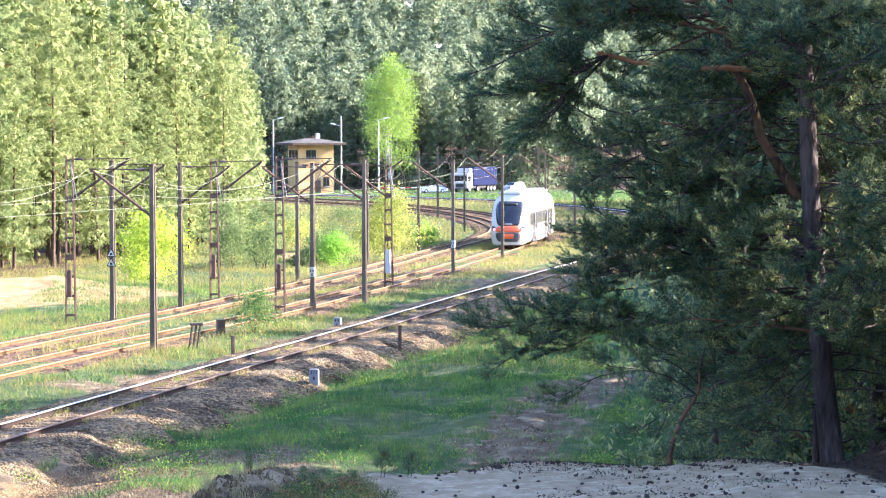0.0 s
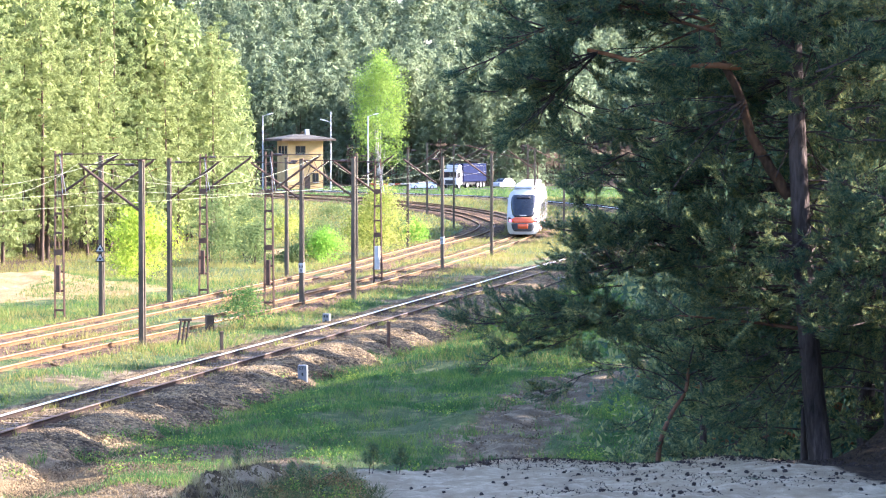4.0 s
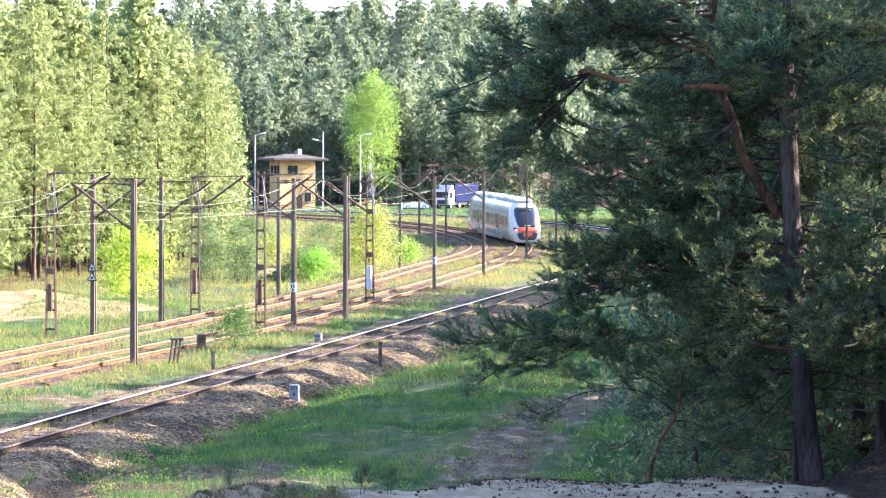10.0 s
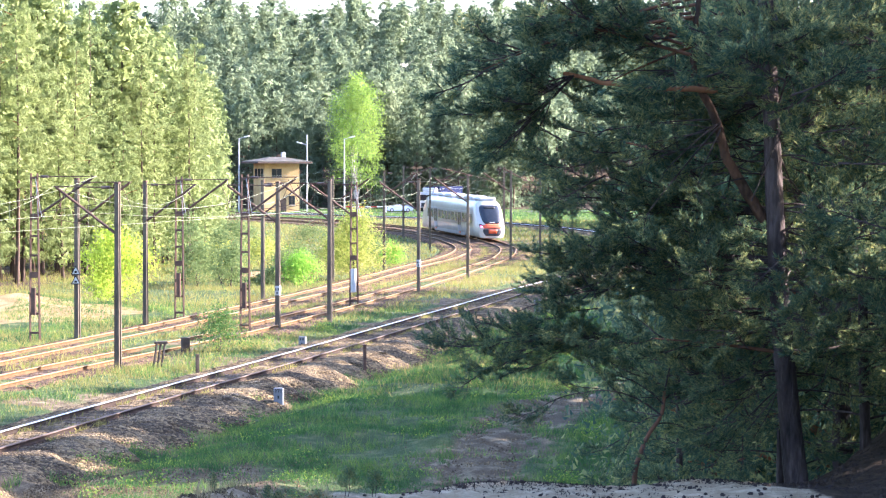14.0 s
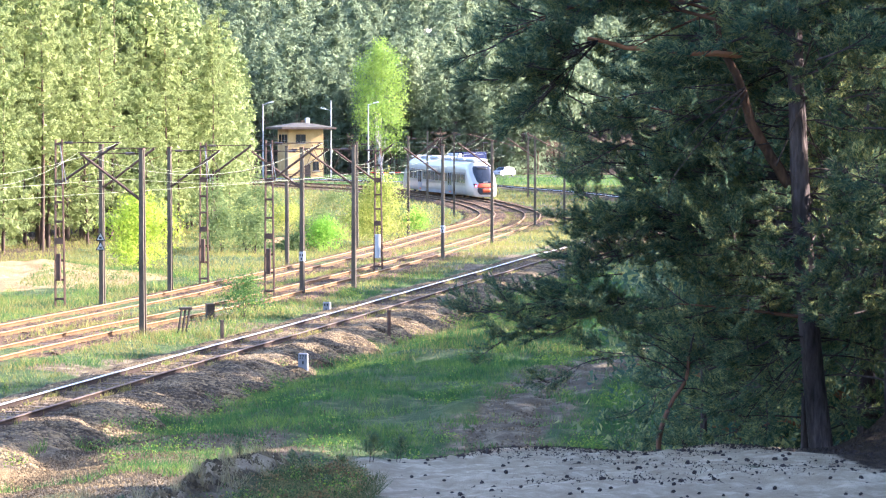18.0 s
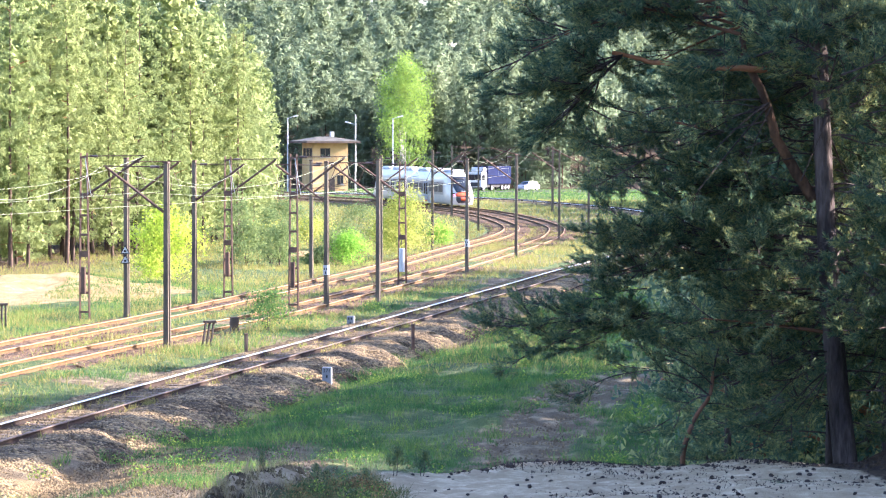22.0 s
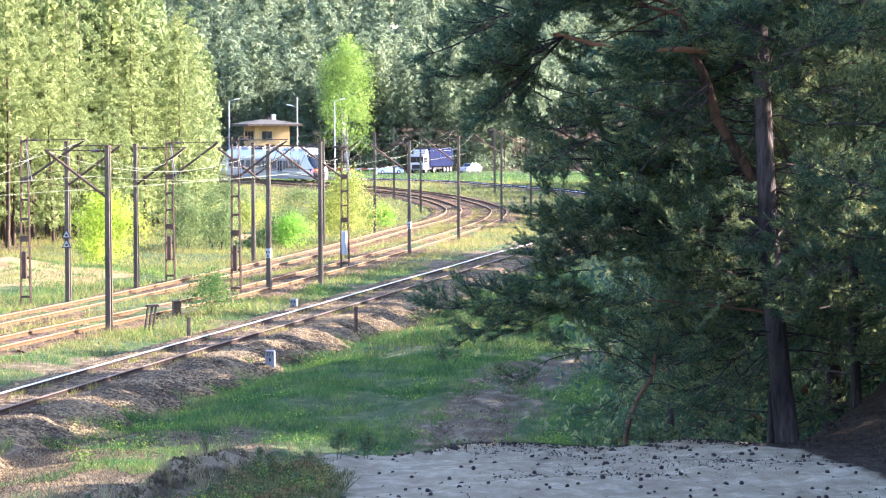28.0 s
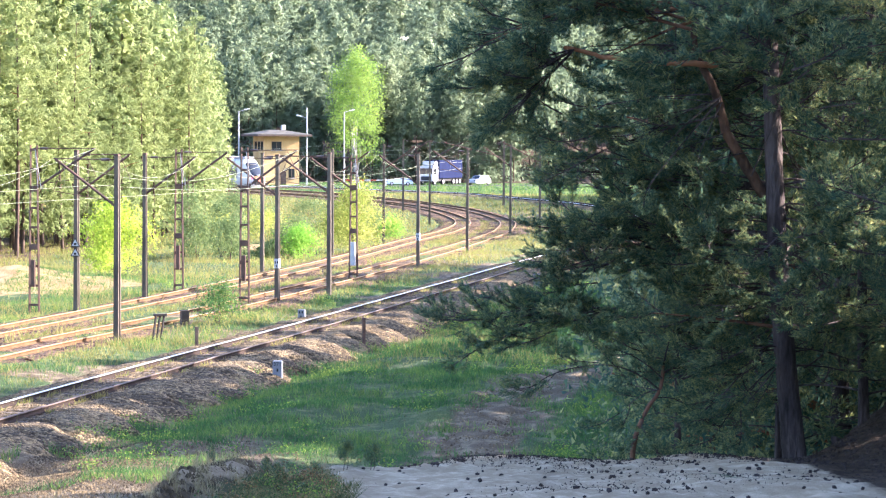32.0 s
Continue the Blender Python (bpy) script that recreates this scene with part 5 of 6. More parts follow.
# ---- the signal box ----
M_OCHRE = mat("ochre_plaster", [(0.34, 0.225, 0.09), (0.42, 0.29, 0.125), (0.48, 0.35, 0.17)], 0.6, 0.9, 0.15)
M_ROOF = mat("grey_roofing", [(0.05, 0.047, 0.04), (0.10, 0.093, 0.078)], 1, 0.9, 0.3)
M_GLASS = mat("dark_window_glass", [(0.012, 0.014, 0.018), (0.02, 0.024, 0.03)], 1, 0.08, 0.0, spec=0.6)
M_FASCIA = mat("brown_fascia", [(0.06, 0.042, 0.032), (0.11, 0.078, 0.06)], 2, 0.8, 0.1)


def build_signal_box():
    z0 = float(land(-24.8, 289 * DEEP))
    t = thing("signal_box", "two-storey ochre plastered signal box with a flat overhanging roof", "building", at=pose(-25.15, 289 * DEEP, z0, 0, 0, 24))
    w, d, h, eave = 3.0, 2.6, 7.95, 1.6
    part("wall", boxed(-w, w, -d, d, -0.5, h), M_OCHRE, t, "sunlit ochre yellow plaster")
    roof = bmesh.new()
    box(roof, -w - eave, w + eave, -d - eave, d + eave, h, h + 0.22)
    vs = [roof.verts.new(p) for p in ((-w - eave, -d - eave, h + 0.22), (w + eave, -d - eave, h + 0.22), (w + eave, d + eave, h + 0.22), (-w - eave, d + eave, h + 0.22), (-1, 0, h + 0.95), (1, 0, h + 0.95))]
    for q in ((0, 1, 5, 4), (1, 2, 5), (2, 3, 4, 5), (3, 0, 4)):
        roof.faces.new([vs[i] for i in q])
    r = part("roof", roof, M_ROOF, t, "shallow grey roof with wide eaves")
    part("fascia", boxed(-w - eave - 0.05, w + eave + 0.05, -d - eave - 0.05, d + eave + 0.05, h - 0.12, h + 0.12), M_FASCIA, r)
    part("chimney", boxed(0.9, 1.5, -0.3, 0.3, h + 0.7, h + 1.75, 0.02), M_PALE, r, "pale chimney")
    part("aerial", rod(bmesh.new(), (-0.6, 0, h + 1), (-0.6, 0, h + 2.3), 0.03), M_STEEL, r)

    def window(x, y, z, ww, hh, face):
        m = pose(x, y, z, 0, 0, face)
        o = part("window", boxed(-ww / 2, ww / 2, -0.06, 0.02, -hh / 2, hh / 2, m=m), M_FASCIA, t, "dark framed window")
        for sx in (-1, 1):
            part("pane", boxed(sx * ww / 4 - ww / 4 + 0.06, sx * ww / 4 + ww / 4 - 0.06, -0.075, -0.055, -hh / 2 + 0.07, hh / 2 - 0.07, m=m), M_GLASS, o)
        part("window_sill", boxed(-ww / 2 - 0.08, ww / 2 + 0.08, -0.16, 0.0, -hh / 2 - 0.1, -hh / 2 - 0.02, m=m), M_PALE, o)
    window(-0.9, -d, 6.3, 1.7, 1.4, 0)
    window(1.7, -d, 1.9, 1.1, 1.5, 0)
    for y in (-1.6, -0.2, 1.3):
        window(-w, y, 6.3, 1.1, 1.4, -90)
    window(w, 0, 6.3, 2.4, 1.4, 90)
    part("door", boxed(-0.2, 0.75, -d - 0.05, -d + 0.02, 0.0, 2.1, 0.01), M_FASCIA, t, "dark door")


build_signal_box()


# ---- street lamps, crossing and waiting vehicles ----
def street_lamp(x, y, h, side, label, over=0.0):
    t = thing("street_lamp", label, "lamp", "lamps at the crossing", at=on_land(x, y, 0, 0.1))
    part("pole", rod(bmesh.new(), (0, 0, 0), (0, 0, h + over), 0.13, 0.09, 8), M_PALE, t, "tall pale concrete pole")
    part("arm", rod(bmesh.new(), (0, 0, h - 0.1), (side * 1.0, 0, h + 0.25), 0.045), M_PALE, t)
    bm = bmesh.new()
    box(bm, -0.45, 0.45, -0.17, 0.17, -0.1, 0.1, 0.04, m=pose(side * 1.25, 0, h + 0.3, 0, -12 * side, 0))
    part("lamp_head", bm, M_WHITE, t)


street_lamp(-31.1, 288, 12.0, 1, "tall pale street lamp with a curved arm")
street_lamp(-20.1, 288, 11.0, -1, "tall street lamp with a sloping lamp head below its tip", 1.6)
street_lamp(-14.2, 291, 12.0, 1, "tall pale street lamp by the birch")

M_CAR_W = mat("white_car_paint", [(0.42, 0.42, 0.43), (0.5, 0.5, 0.51)], 1, 0.3, 0.0, coat=0.6)
M_CAR_B = mat("pale_blue_car_paint", [(0.36, 0.44, 0.6), (0.45, 0.52, 0.66)], 1, 0.3, 0.0, coat=0.6)
M_BLUE = mat("blue_tarpaulin", [(0.009, 0.013, 0.042), (0.014, 0.02, 0.06)], 0.8, 0.85, 0.2, spec=0.05)
M_TYRE = mat("tyre_rubber", [(0.015, 0.015, 0.016), (0.035, 0.035, 0.035)], 6, 0.9, 0.2)
M_TAIL = bpy.data.materials.new("tail_light_glow")
M_TAIL.use_nodes = True
M_TAIL.node_tree.nodes["Principled BSDF"].inputs["Base Color"].default_value = (0.5, 0.02, 0.03, 1)
M_TAIL.node_tree.nodes["Principled BSDF"].inputs["Emission Color"].default_value = (1.0, 0.05, 0.1, 1)
M_TAIL.node_tree.nodes["Principled BSDF"].inputs["Emission Strength"].default_value = 4.0


def wheel(parent, x, y, r, w=0.2):
    o = part("wheel", rod(bmesh.new(), (x - w / 2, y, r), (x + w / 2, y, r), r, r, 16), M_TYRE, parent)
    part("rim", rod(bmesh.new(), (x - w / 2 - 0.01, y, r), (x + w / 2 + 0.01, y, r), r * 0.6, r * 0.6, 12), M_PALE, o)


def car(label, at, paint, length=4.3, height=1.5, roof0=0.30, roof1=0.92):
    t = thing("car", label, "car", "vehicles waiting at the crossing", at=at)
    L, W = length, 0.86
    side = [(0.0, 0.35), (0.02, 0.72), (0.06, 0.86), (roof0 - 0.06, 0.98), (roof0 + 0.08, height), (roof1 - 0.12, height), (roof1 + 0.03, 0.98), (0.99, 0.9), (1.0, 0.4), (0.98, 0.25), (0.02, 0.25)]
    bm = bmesh.new()
    rings = []
    for sx, k in ((-1, 0.97), (-1, 1.0), (1, 1.0), (1, 0.97)):
        rings.append([bm.verts.new((sx * W * (0.80 if z > 1.1 else 1.0) * (0.93 if k < 1 else 0.86) / 0.93, (u - 0.5) * L * k, z)) for u, z in side])
    for a, b in ((rings[0], rings[1]), (rings[1], rings[2]), (rings[2], rings[3])):
        for i in range(len(side)):
            j = (i + 1) % len(side)
            bm.faces.new((a[i], a[j], b[j], b[i]))
    bm.faces.new(rings[0])
    bm.faces.new(list(reversed(rings[3])))
    bmesh.ops.recalc_face_normals(bm, faces=bm.faces)
    part("body", bm, paint, t)
    for sx in (-1, 1):
        bm = bmesh.new()
        pts = [(roof0 + 0.02, 1.0), (roof0 + 0.11, height - 0.1), (roof1 - 0.13, height - 0.1), (roof1 - 0.02, 1.0)]
        va = [bm.verts.new((sx * (W * 0.84 + (0.17 if z < 1.1 else 0.0)), (u - 0.5) * L, z)) for u, z in pts]
        vb = [bm.verts.new((sx * (W * 0.84 + (0.17 if z < 1.1 else 0.0)) - sx * 0.06, (u - 0.5) * L, z)) for u, z in pts]
        bm.faces.new(va)
        bm.faces.new(list(reversed(vb)))
        for i in range(4):
            bm.faces.new((va[i], vb[i], vb[(i + 1) % 4], va[(i + 1) % 4]))
        part("side_window", bm, M_GLASS, t, "dark side windows")
        for u in (0.18, 0.8):
            wheel(t, sx * (W - 0.08), (u - 0.5) * L, 0.31)
        part("headlight", boxed(sx * 0.62 - 0.16, sx * 0.62 + 0.16, -L / 2 - 0.01, -L / 2 + 0.12, 0.62, 0.78, 0.03), M_GLASS, t)
    bm = bmesh.new()
    va = [bm.verts.new(p) for p in ((-0.66, (roof0 - 0.055 - 0.5) * L, 1.01), (0.66, (roof0 - 0.055 - 0.5) * L, 1.01), (0.58, (roof0 + 0.065 - 0.5) * L, height - 0.05), (-0.58, (roof0 + 0.065 - 0.5) * L, height - 0.05))]
    vb = [bm.verts.new(v.co + Vector((0, -0.035, 0.02))) for v in va]
    bm.faces.new(vb)
    bm.faces.new(list(reversed(va)))
    for i in range(4):
        bm.faces.new((va[i], va[(i + 1) % 4], vb[(i + 1) % 4], vb[i]))
    part("windscreen", bm, M_GLASS, t)
    return t


def truck(at):
    t = thing("truck", "white lorry cab pulling a trailer with a blue tarpaulin", "truck", "vehicles waiting at the crossing", at=at)
    part("chassis", boxed(-1.0, 1.0, -2.6, 9.0, 0.55, 1.0, 0.03), M_BLACK, t)
    bm = boxed(-1.24, 1.24, -2.9, -0.7, 0.6, 3.1, 0.12)
    cab = part("cab", bm, M_CAR_W, t, "white lorry cab")
    part("windscreen", boxed(-1.1, 1.1, -2.93, -2.86, 1.75, 2.7, 0.02), M_GLASS, cab)
    part("grille", boxed(-0.9, 0.9, -2.93, -2.86, 0.75, 1.4, 0.02), M_BLACK, cab)
    for sx in (-1, 1):
        part("side_window", boxed(sx * 1.25 - 0.02, sx * 1.25 + 0.02, -2.6, -1.6, 1.75, 2.6, 0.01), M_GLASS, cab)
        part("mirror", boxed(sx * 1.42 - 0.09, sx * 1.42 + 0.09, -2.95, -2.8, 1.7, 2.5, 0.03), M_BLACK, cab)
    part("roof_deflector", boxed(-1.15, 1.15, -1.9, -0.75, 3.1, 3.85, 0.15), M_CAR_W, cab)
    part("trailer", boxed(-1.27, 1.27, -0.35, 9.1, 1.05, 4.0, 0.04), M_BLUE, t, "blue tarpaulin trailer")
    for y in (-2.0, 1.4, 5.6, 6.9, 8.2):
        for sx in (-1, 1):
            wheel(t, sx * 1.05, y, 0.5, 0.3)
    return t


truck(on_land(0.4, 290.5, -24, -0.09))
car("silvery white hatchback waiting behind the lorry", on_land(8.0, 293.0, -38, -0.09), M_CAR_W)
car("pale blue estate car waiting at the barrier", on_land(-5.2, 286.0, -72, -0.07), M_CAR_B, 4.4, 1.15)

M_ASPHALT = mat("asphalt", [(0.045, 0.045, 0.047), (0.075, 0.073, 0.07)], 0.8, 0.9, 0.4)
line = catmull([(x, y * DEEP) for x, y in ((-60, 262), (-38, 272), (-16, 280), (0, 288), (16, 293), (40, 299), (90, 310))], 2.0)
rv, rf = strip(line, [(-3.2, -0.3), (-3.1, 0.02), (0, 0.06), (3.1, 0.02), (3.2, -0.3)], lambda y: land(np.full_like(y, 5.0), y))
rv[:, 2] = land(rv[:, 0], rv[:, 1]) + np.tile([-0.3, 0.05, 0.09, 0.05, -0.3], len(line))
road = tagged(new("road", mesh_np("road", rv, rf, True)), "narrow asphalt road to the level crossing", "road", kind="structure")
road.data.materials.append(M_ASPHALT)


def barrier():
    t = thing("crossing_barrier", "lowered red and white level crossing barrier", "barrier", at=on_land(-7.4, 284.0, 15, 0.05))
    part("drive_box", boxed(-0.25, 0.25, -0.25, 0.25, 0, 1.2, 0.03), M_PALE, t)
    for k in range(6):
        part("boom_section", boxed(-0.3 - 1.0 * (k + 1), -0.3 - 1.0 * k, -0.05, 0.05, 0.95, 1.07), (M_WHITE, M_RED)[k % 2], t, "red and white boom")


barrier()


# ---- the railcar: +Y is its way ahead, its tail looks back to -Y ----
M_TRAIN = mat("white_train_paint", [(0.5, 0.47, 0.41), (0.6, 0.57, 0.5)], 0.5, 0.24, 0.0, coat=0.6)
M_SIDE_GLASS = mat("grey_side_glass", [(0.08, 0.08, 0.075), (0.12, 0.12, 0.11)], 1, 0.1, 0.0, spec=0.8)
M_BAND = mat("dusky_window_band", [(0.2, 0.19, 0.165), (0.28, 0.265, 0.235)], 0.6, 0.3, 0.0, coat=0.4)
M_BUMPER = mat("dark_grey_bumper", [(0.045, 0.045, 0.05), (0.08, 0.08, 0.085)], 1, 0.5, 0.0)
M_TRAIN_GREY = mat("grey_train_paint", [(0.22, 0.225, 0.235), (0.3, 0.305, 0.31)], 0.5, 0.45, 0.0)
M_ORANGE = mat("orange_red_train_paint", [(0.72, 0.11, 0.035), (0.8, 0.16, 0.05)], 1, 0.35, 0.0, coat=0.4)
M_UNDER = mat("dark_running_gear", [(0.025, 0.022, 0.02), (0.06, 0.05, 0.045)], 3, 0.85, 0.3)
M_ROOFGEAR = mat("pale_roof_equipment", [(0.4, 0.41, 0.43), (0.52, 0.53, 0.55)], 1.5, 0.55, 0.1)
HALF, CAR_W = 15.1, 1.44


def section():
    """Half-open ring of the body, from the floor round over the roof: (x, z)."""
    right = [(0.0, 0.24), (0.7, 0.24), (1.15, 0.27), (1.32, 0.42), (1.41, 0.8), (1.44, 1.3), (1.44, 1.9), (1.44, 2.5), (1.41, 2.95), (1.33, 3.35), (1.17, 3.62), (0.9, 3.82), (0.5, 3.92), (0.0, 3.95)]
    return right + [(-x, z) for x, z in reversed(right[1:-1])]


def nose_y(x, z, grow=0.0):
    """How far the end face stands out at (x, z), counted along -Y from the middle."""
    rake = 0.10 * max(0.0, 1.0 - z) + (2.1 * ((z - 1.15) / 2.4) ** 1.25 if z > 1.15 else 0.0)
    return -(HALF + grow - rake - 0.62 * (abs(x) / CAR_W) ** 3)


def nose_patch(name, pts, material, parent, out=0.018, label="", end=1):
    """A panel on the nose over the outline rows: (z, half width or (x0, x1))."""
    bm = bmesh.new()
    rows = []
    for z, w in pts:
        x0, x1 = (-w, w) if np.isscalar(w) else w
        rows.append([bm.verts.new((x * end, nose_y(x, z, out) * end, z)) for x in np.linspace(x0, x1, 9)])
    for a, b in zip(rows[:-1], rows[1:]):
        for i in range(8):
            bm.faces.new((a[i], a[i + 1], b[i + 1], b[i]))
    geo = bmesh.ops.extrude_face_region(bm, geom=list(bm.faces))["geom"]
    bmesh.ops.translate(bm, vec=(0, 0.03 * end, 0), verts=[g for g in geo if isinstance(g, bmesh.types.BMVert)])
    bmesh.ops.recalc_face_normals(bm, faces=bm.faces)
    return part(name, bm, material, parent, label, True)


def build_train():
    t = thing("railcar", "white electric railcar with an orange-red panel on its nose", "train")
    S = section()
    bm = bmesh.new()
    rings = []
    for f in (0.0, 0.15, 0.3, 0.45, 0.6, 0.72, 0.82, 0.9, 0.96, 1.0):
        rings.append([bm.verts.new((x * f, nose_y(x * f, 1.9 + (z - 1.9) * f), 1.9 + (z - 1.9) * f)) for x, z in S])
    for y in np.linspace(-11.6, 11.6, 15):
        rings.append([bm.verts.new((x, y, z)) for x, z in S])
    for f in (1.0, 0.96, 0.9, 0.82, 0.72, 0.6, 0.45, 0.3, 0.15, 0.0):
        rings.append([bm.verts.new((x * f, -nose_y(x * f, 1.9 + (z - 1.9) * f), 1.9 + (z - 1.9) * f)) for x, z in S])
    for a, b in zip(rings[:-1], rings[1:]):
        for i in range(len(S)):
            j = (i + 1) % len(S)
            bm.faces.new((a[i], a[j], b[j], b[i]))
    bmesh.ops.remove_doubles(bm, verts=bm.verts, dist=0.002)
    bmesh.ops.recalc_face_normals(bm, faces=bm.faces)
    part("body", bm, M_TRAIN, t, "white painted body shell", True)
    for end in (1, -1):
        ws = nose_patch("windscreen", [(1.66, 0.78), (1.85, 0.95), (2.3, 1.07), (2.8, 1.13), (3.2, 1.08), (3.42, 0.92)], M_GLASS, t, 0.03, "large dark raked windscreen", end)
        nose_patch("destination_display", [(3.1, 0.62), (3.28, 0.6)], M_BLACK, ws, 0.042, "dark destination display", end)
        nose_patch("nose_panel", [(1.2, 0.9), (1.34, 1.04), (1.52, 0.98), (1.64, 0.7)], M_ORANGE, t, 0.035, "orange-red nose panel", end)
        nose_patch("bumper_panel", [(0.5, 0.72), (0.62, 0.86), (0.8, 0.98), (1.05, 1.02), (1.17, 0.94)], M_BUMPER, t, 0.03, "dark grey bumper panel", end)
        nose_patch("coupler_cover", [(0.72, 0.42), (0.9, 0.46), (1.1, 0.46)], M_ORANGE, t, 0.05, "orange coupler cover", end)
        for sx in (-1, 1):
            lamp = nose_patch("headlight", [(1.28, tuple(sorted((sx * 1.0, sx * 1.26)))), (1.42, tuple(sorted((sx * 0.95, sx * 1.32)))), (1.62, tuple(sorted((sx * 1.12, sx * 1.36))))], M_BLACK, t, 0.045, "slanted black headlight housing", end)
            if end == 1:
                nose_patch("tail_light", [(1.3, tuple(sorted((sx * 1.03, sx * 1.2)))), (1.46, tuple(sorted((sx * 1.03, sx * 1.24))))], M_TAIL, lamp, 0.06, "lit red tail light", end)
        nose_patch("writing_strip", [(1.74, 0.3), (1.82, 0.3)], M_PALE, ws, 0.045, "pale lettering shown as plain bars", end)
    for sx in (-1, 1):
        part("window_band", boxed(sx * 1.415 - 0.032, sx * 1.415 + 0.032, -11.6, 11.6, 1.32, 2.72, 0.02), M_BAND, t, "dusky band round the windows")
        for y in (-10.7, -9.0, -7.3, -3.7, -2.0, -0.3, 1.4, 3.1, 4.8, 8.9, 10.6):
            part("side_window", boxed(sx * 1.425 - 0.03, sx * 1.425 + 0.03, y - 0.74, y + 0.74, 1.6, 2.5, 0.02), M_SIDE_GLASS, t, "dark tinted side window")
        for y in (-5.5, 6.85):
            d = part("door", boxed(sx * 1.44 - 0.025, sx * 1.44 + 0.025, y - 0.72, y + 0.72, 0.62, 2.75, 0.02), M_TRAIN_GREY, t, "grey double door")
            for k in (-1, 1):
                part("door_window", boxed(sx * 1.47 - 0.01, sx * 1.47 + 0.01, y + k * 0.36 - 0.26, y + k * 0.36 + 0.26, 1.25, 2.55, 0.01), M_GLASS, d)
            part("step_light", boxed(sx * 1.40 - 0.02, sx * 1.40 + 0.02, y - 0.3, y + 0.3, 0.45, 0.58), M_ORANGE, d, "orange door step")
        part("skirt", boxed(sx * 1.33 - 0.03, sx * 1.33 + 0.03, -7.8, 7.8, 0.25, 0.62, 0.02), M_TRAIN_GREY, t, "grey side skirt")
    for y0, y1, h in ((-12.7, -9.8, 0.36), (-8.8, -5.2, 0.44), (-4.0, -0.8, 0.4), (1.5, 4.8, 0.44), (6.2, 8.6, 0.38), (10.2, 12.6, 0.36)):
        part("roof_unit", boxed(-0.9, 0.9, y0, y1, 3.82, 3.9 + h * 0.75, 0.14), M_ROOFGEAR, t, "pale grey roof equipment")
    pan = part("pantograph", rod(rod(rod(bmesh.new(), (-0.5, 9.0, 4.2), (-0.12, 7.6, 4.85), 0.03), (0.5, 9.0, 4.2), (0.12, 7.6, 4.85), 0.03), (0, 7.6, 4.85), (0, 8.8, 5.55), 0.02), M_STEEL, t, "raised pantograph")
    part("contact_bow", rod(bmesh.new(), (-0.8, 8.8, 5.55), (0.8, 8.8, 5.55), 0.03), M_STEEL, pan)
    # a tall low-floor body
    for ob in t.children_recursive:
        for v in ob.data.vertices:
            v.co.z += 0.09 * max(0.0, v.co.z - 0.4)
    wheels = []
    for y in (-10.2, 10.2):
        bogie = part("bogie", boxed(-1.1, 1.1, y - 1.75, y + 1.75, 0.3, 0.62, 0.04), M_UNDER, t, "dark bogie frame")
        for dy in (-1.2, 1.2):
            w = bmesh.new()
            for sx in (-1, 1):
                rod(w, (sx * 0.69, 0, 0), (sx * 0.83, 0, 0), 0.43, 0.43, 18)
                box(w, sx * 0.845 - 0.012, sx * 0.845 + 0.012, -0.05, 0.05, 0.1, 0.3)
            rod(w, (-0.7, 0, 0), (0.7, 0, 0), 0.09, 0.09, 8)
            ob = part("wheelset", w, M_UNDER, bogie, "steel wheels on their axle")
            wheels.append((ob, y + dy))
    part("underframe_box", boxed(-1.15, 1.15, -7.4, 7.4, 0.28, 0.6, 0.03), M_UNDER, t)
    part("buffer_beam", boxed(-1.1, 1.1, -14.1, -13.4, 0.28, 0.6, 0.03), M_UNDER, t)
    return t, wheels


train, wheelsets = build_train()


# ---- grass, weeds and sand ----
def blades(P, h, w, lean, g):
    """Single grass blades on the ground points P."""
    n = len(P)
    a = g.uniform(0, 2 * np.pi, n)
    d = np.stack([np.cos(a), np.sin(a), np.zeros(n)], 1)
    hh = h * g.uniform(0.4, 1.3, (n, 1)) * (1 + 0.6 * wave(P[:, 0], P[:, 1], 0.9, 11) * (0.6 + 0.4 * wave(P[:, 0], P[:, 1], 2.9, 3)))[:, None]
    k = g.standard_normal((n, 2)) * lean
    tip = P + np.concatenate([k * hh, hh], 1)
    V = np.stack([P + d * w, P - d * w, tip], 1).reshape(-1, 3)
    return V, np.arange(3 * n).reshape(-1, 3)


def grass_points(n, x0, x1, y0, y1, keep, g):
    x, y = g.uniform(x0, x1, n), g.uniform(y0, y1, n) * DEEP
    ok = keep(x, y)
    x, y = x[ok], y[ok]
    return np.stack([x, y, land(x, y) - 0.02], 1)


def clear(x, y, off3=2.6, off=2.0):
    ok = far_from(TRACKS["track_3"], x, y) > off3
    ok &= far_from(TRACKS["track_2"], x, y) > off
    ok &= far_from(TRACKS["track_1"], x, y) > off
    d = far_from(PATH_LINE, x, y)
    return ok & (d > 1.0 + 0.5 * np.sin(y * 1.1) + 0.5 * np.sin(x * 5.0 + y * 3.0)) & ((d < 0.5) | (d > 1.0) | (np.sin(x * 37.0 + y * 53.0) > 0.3))


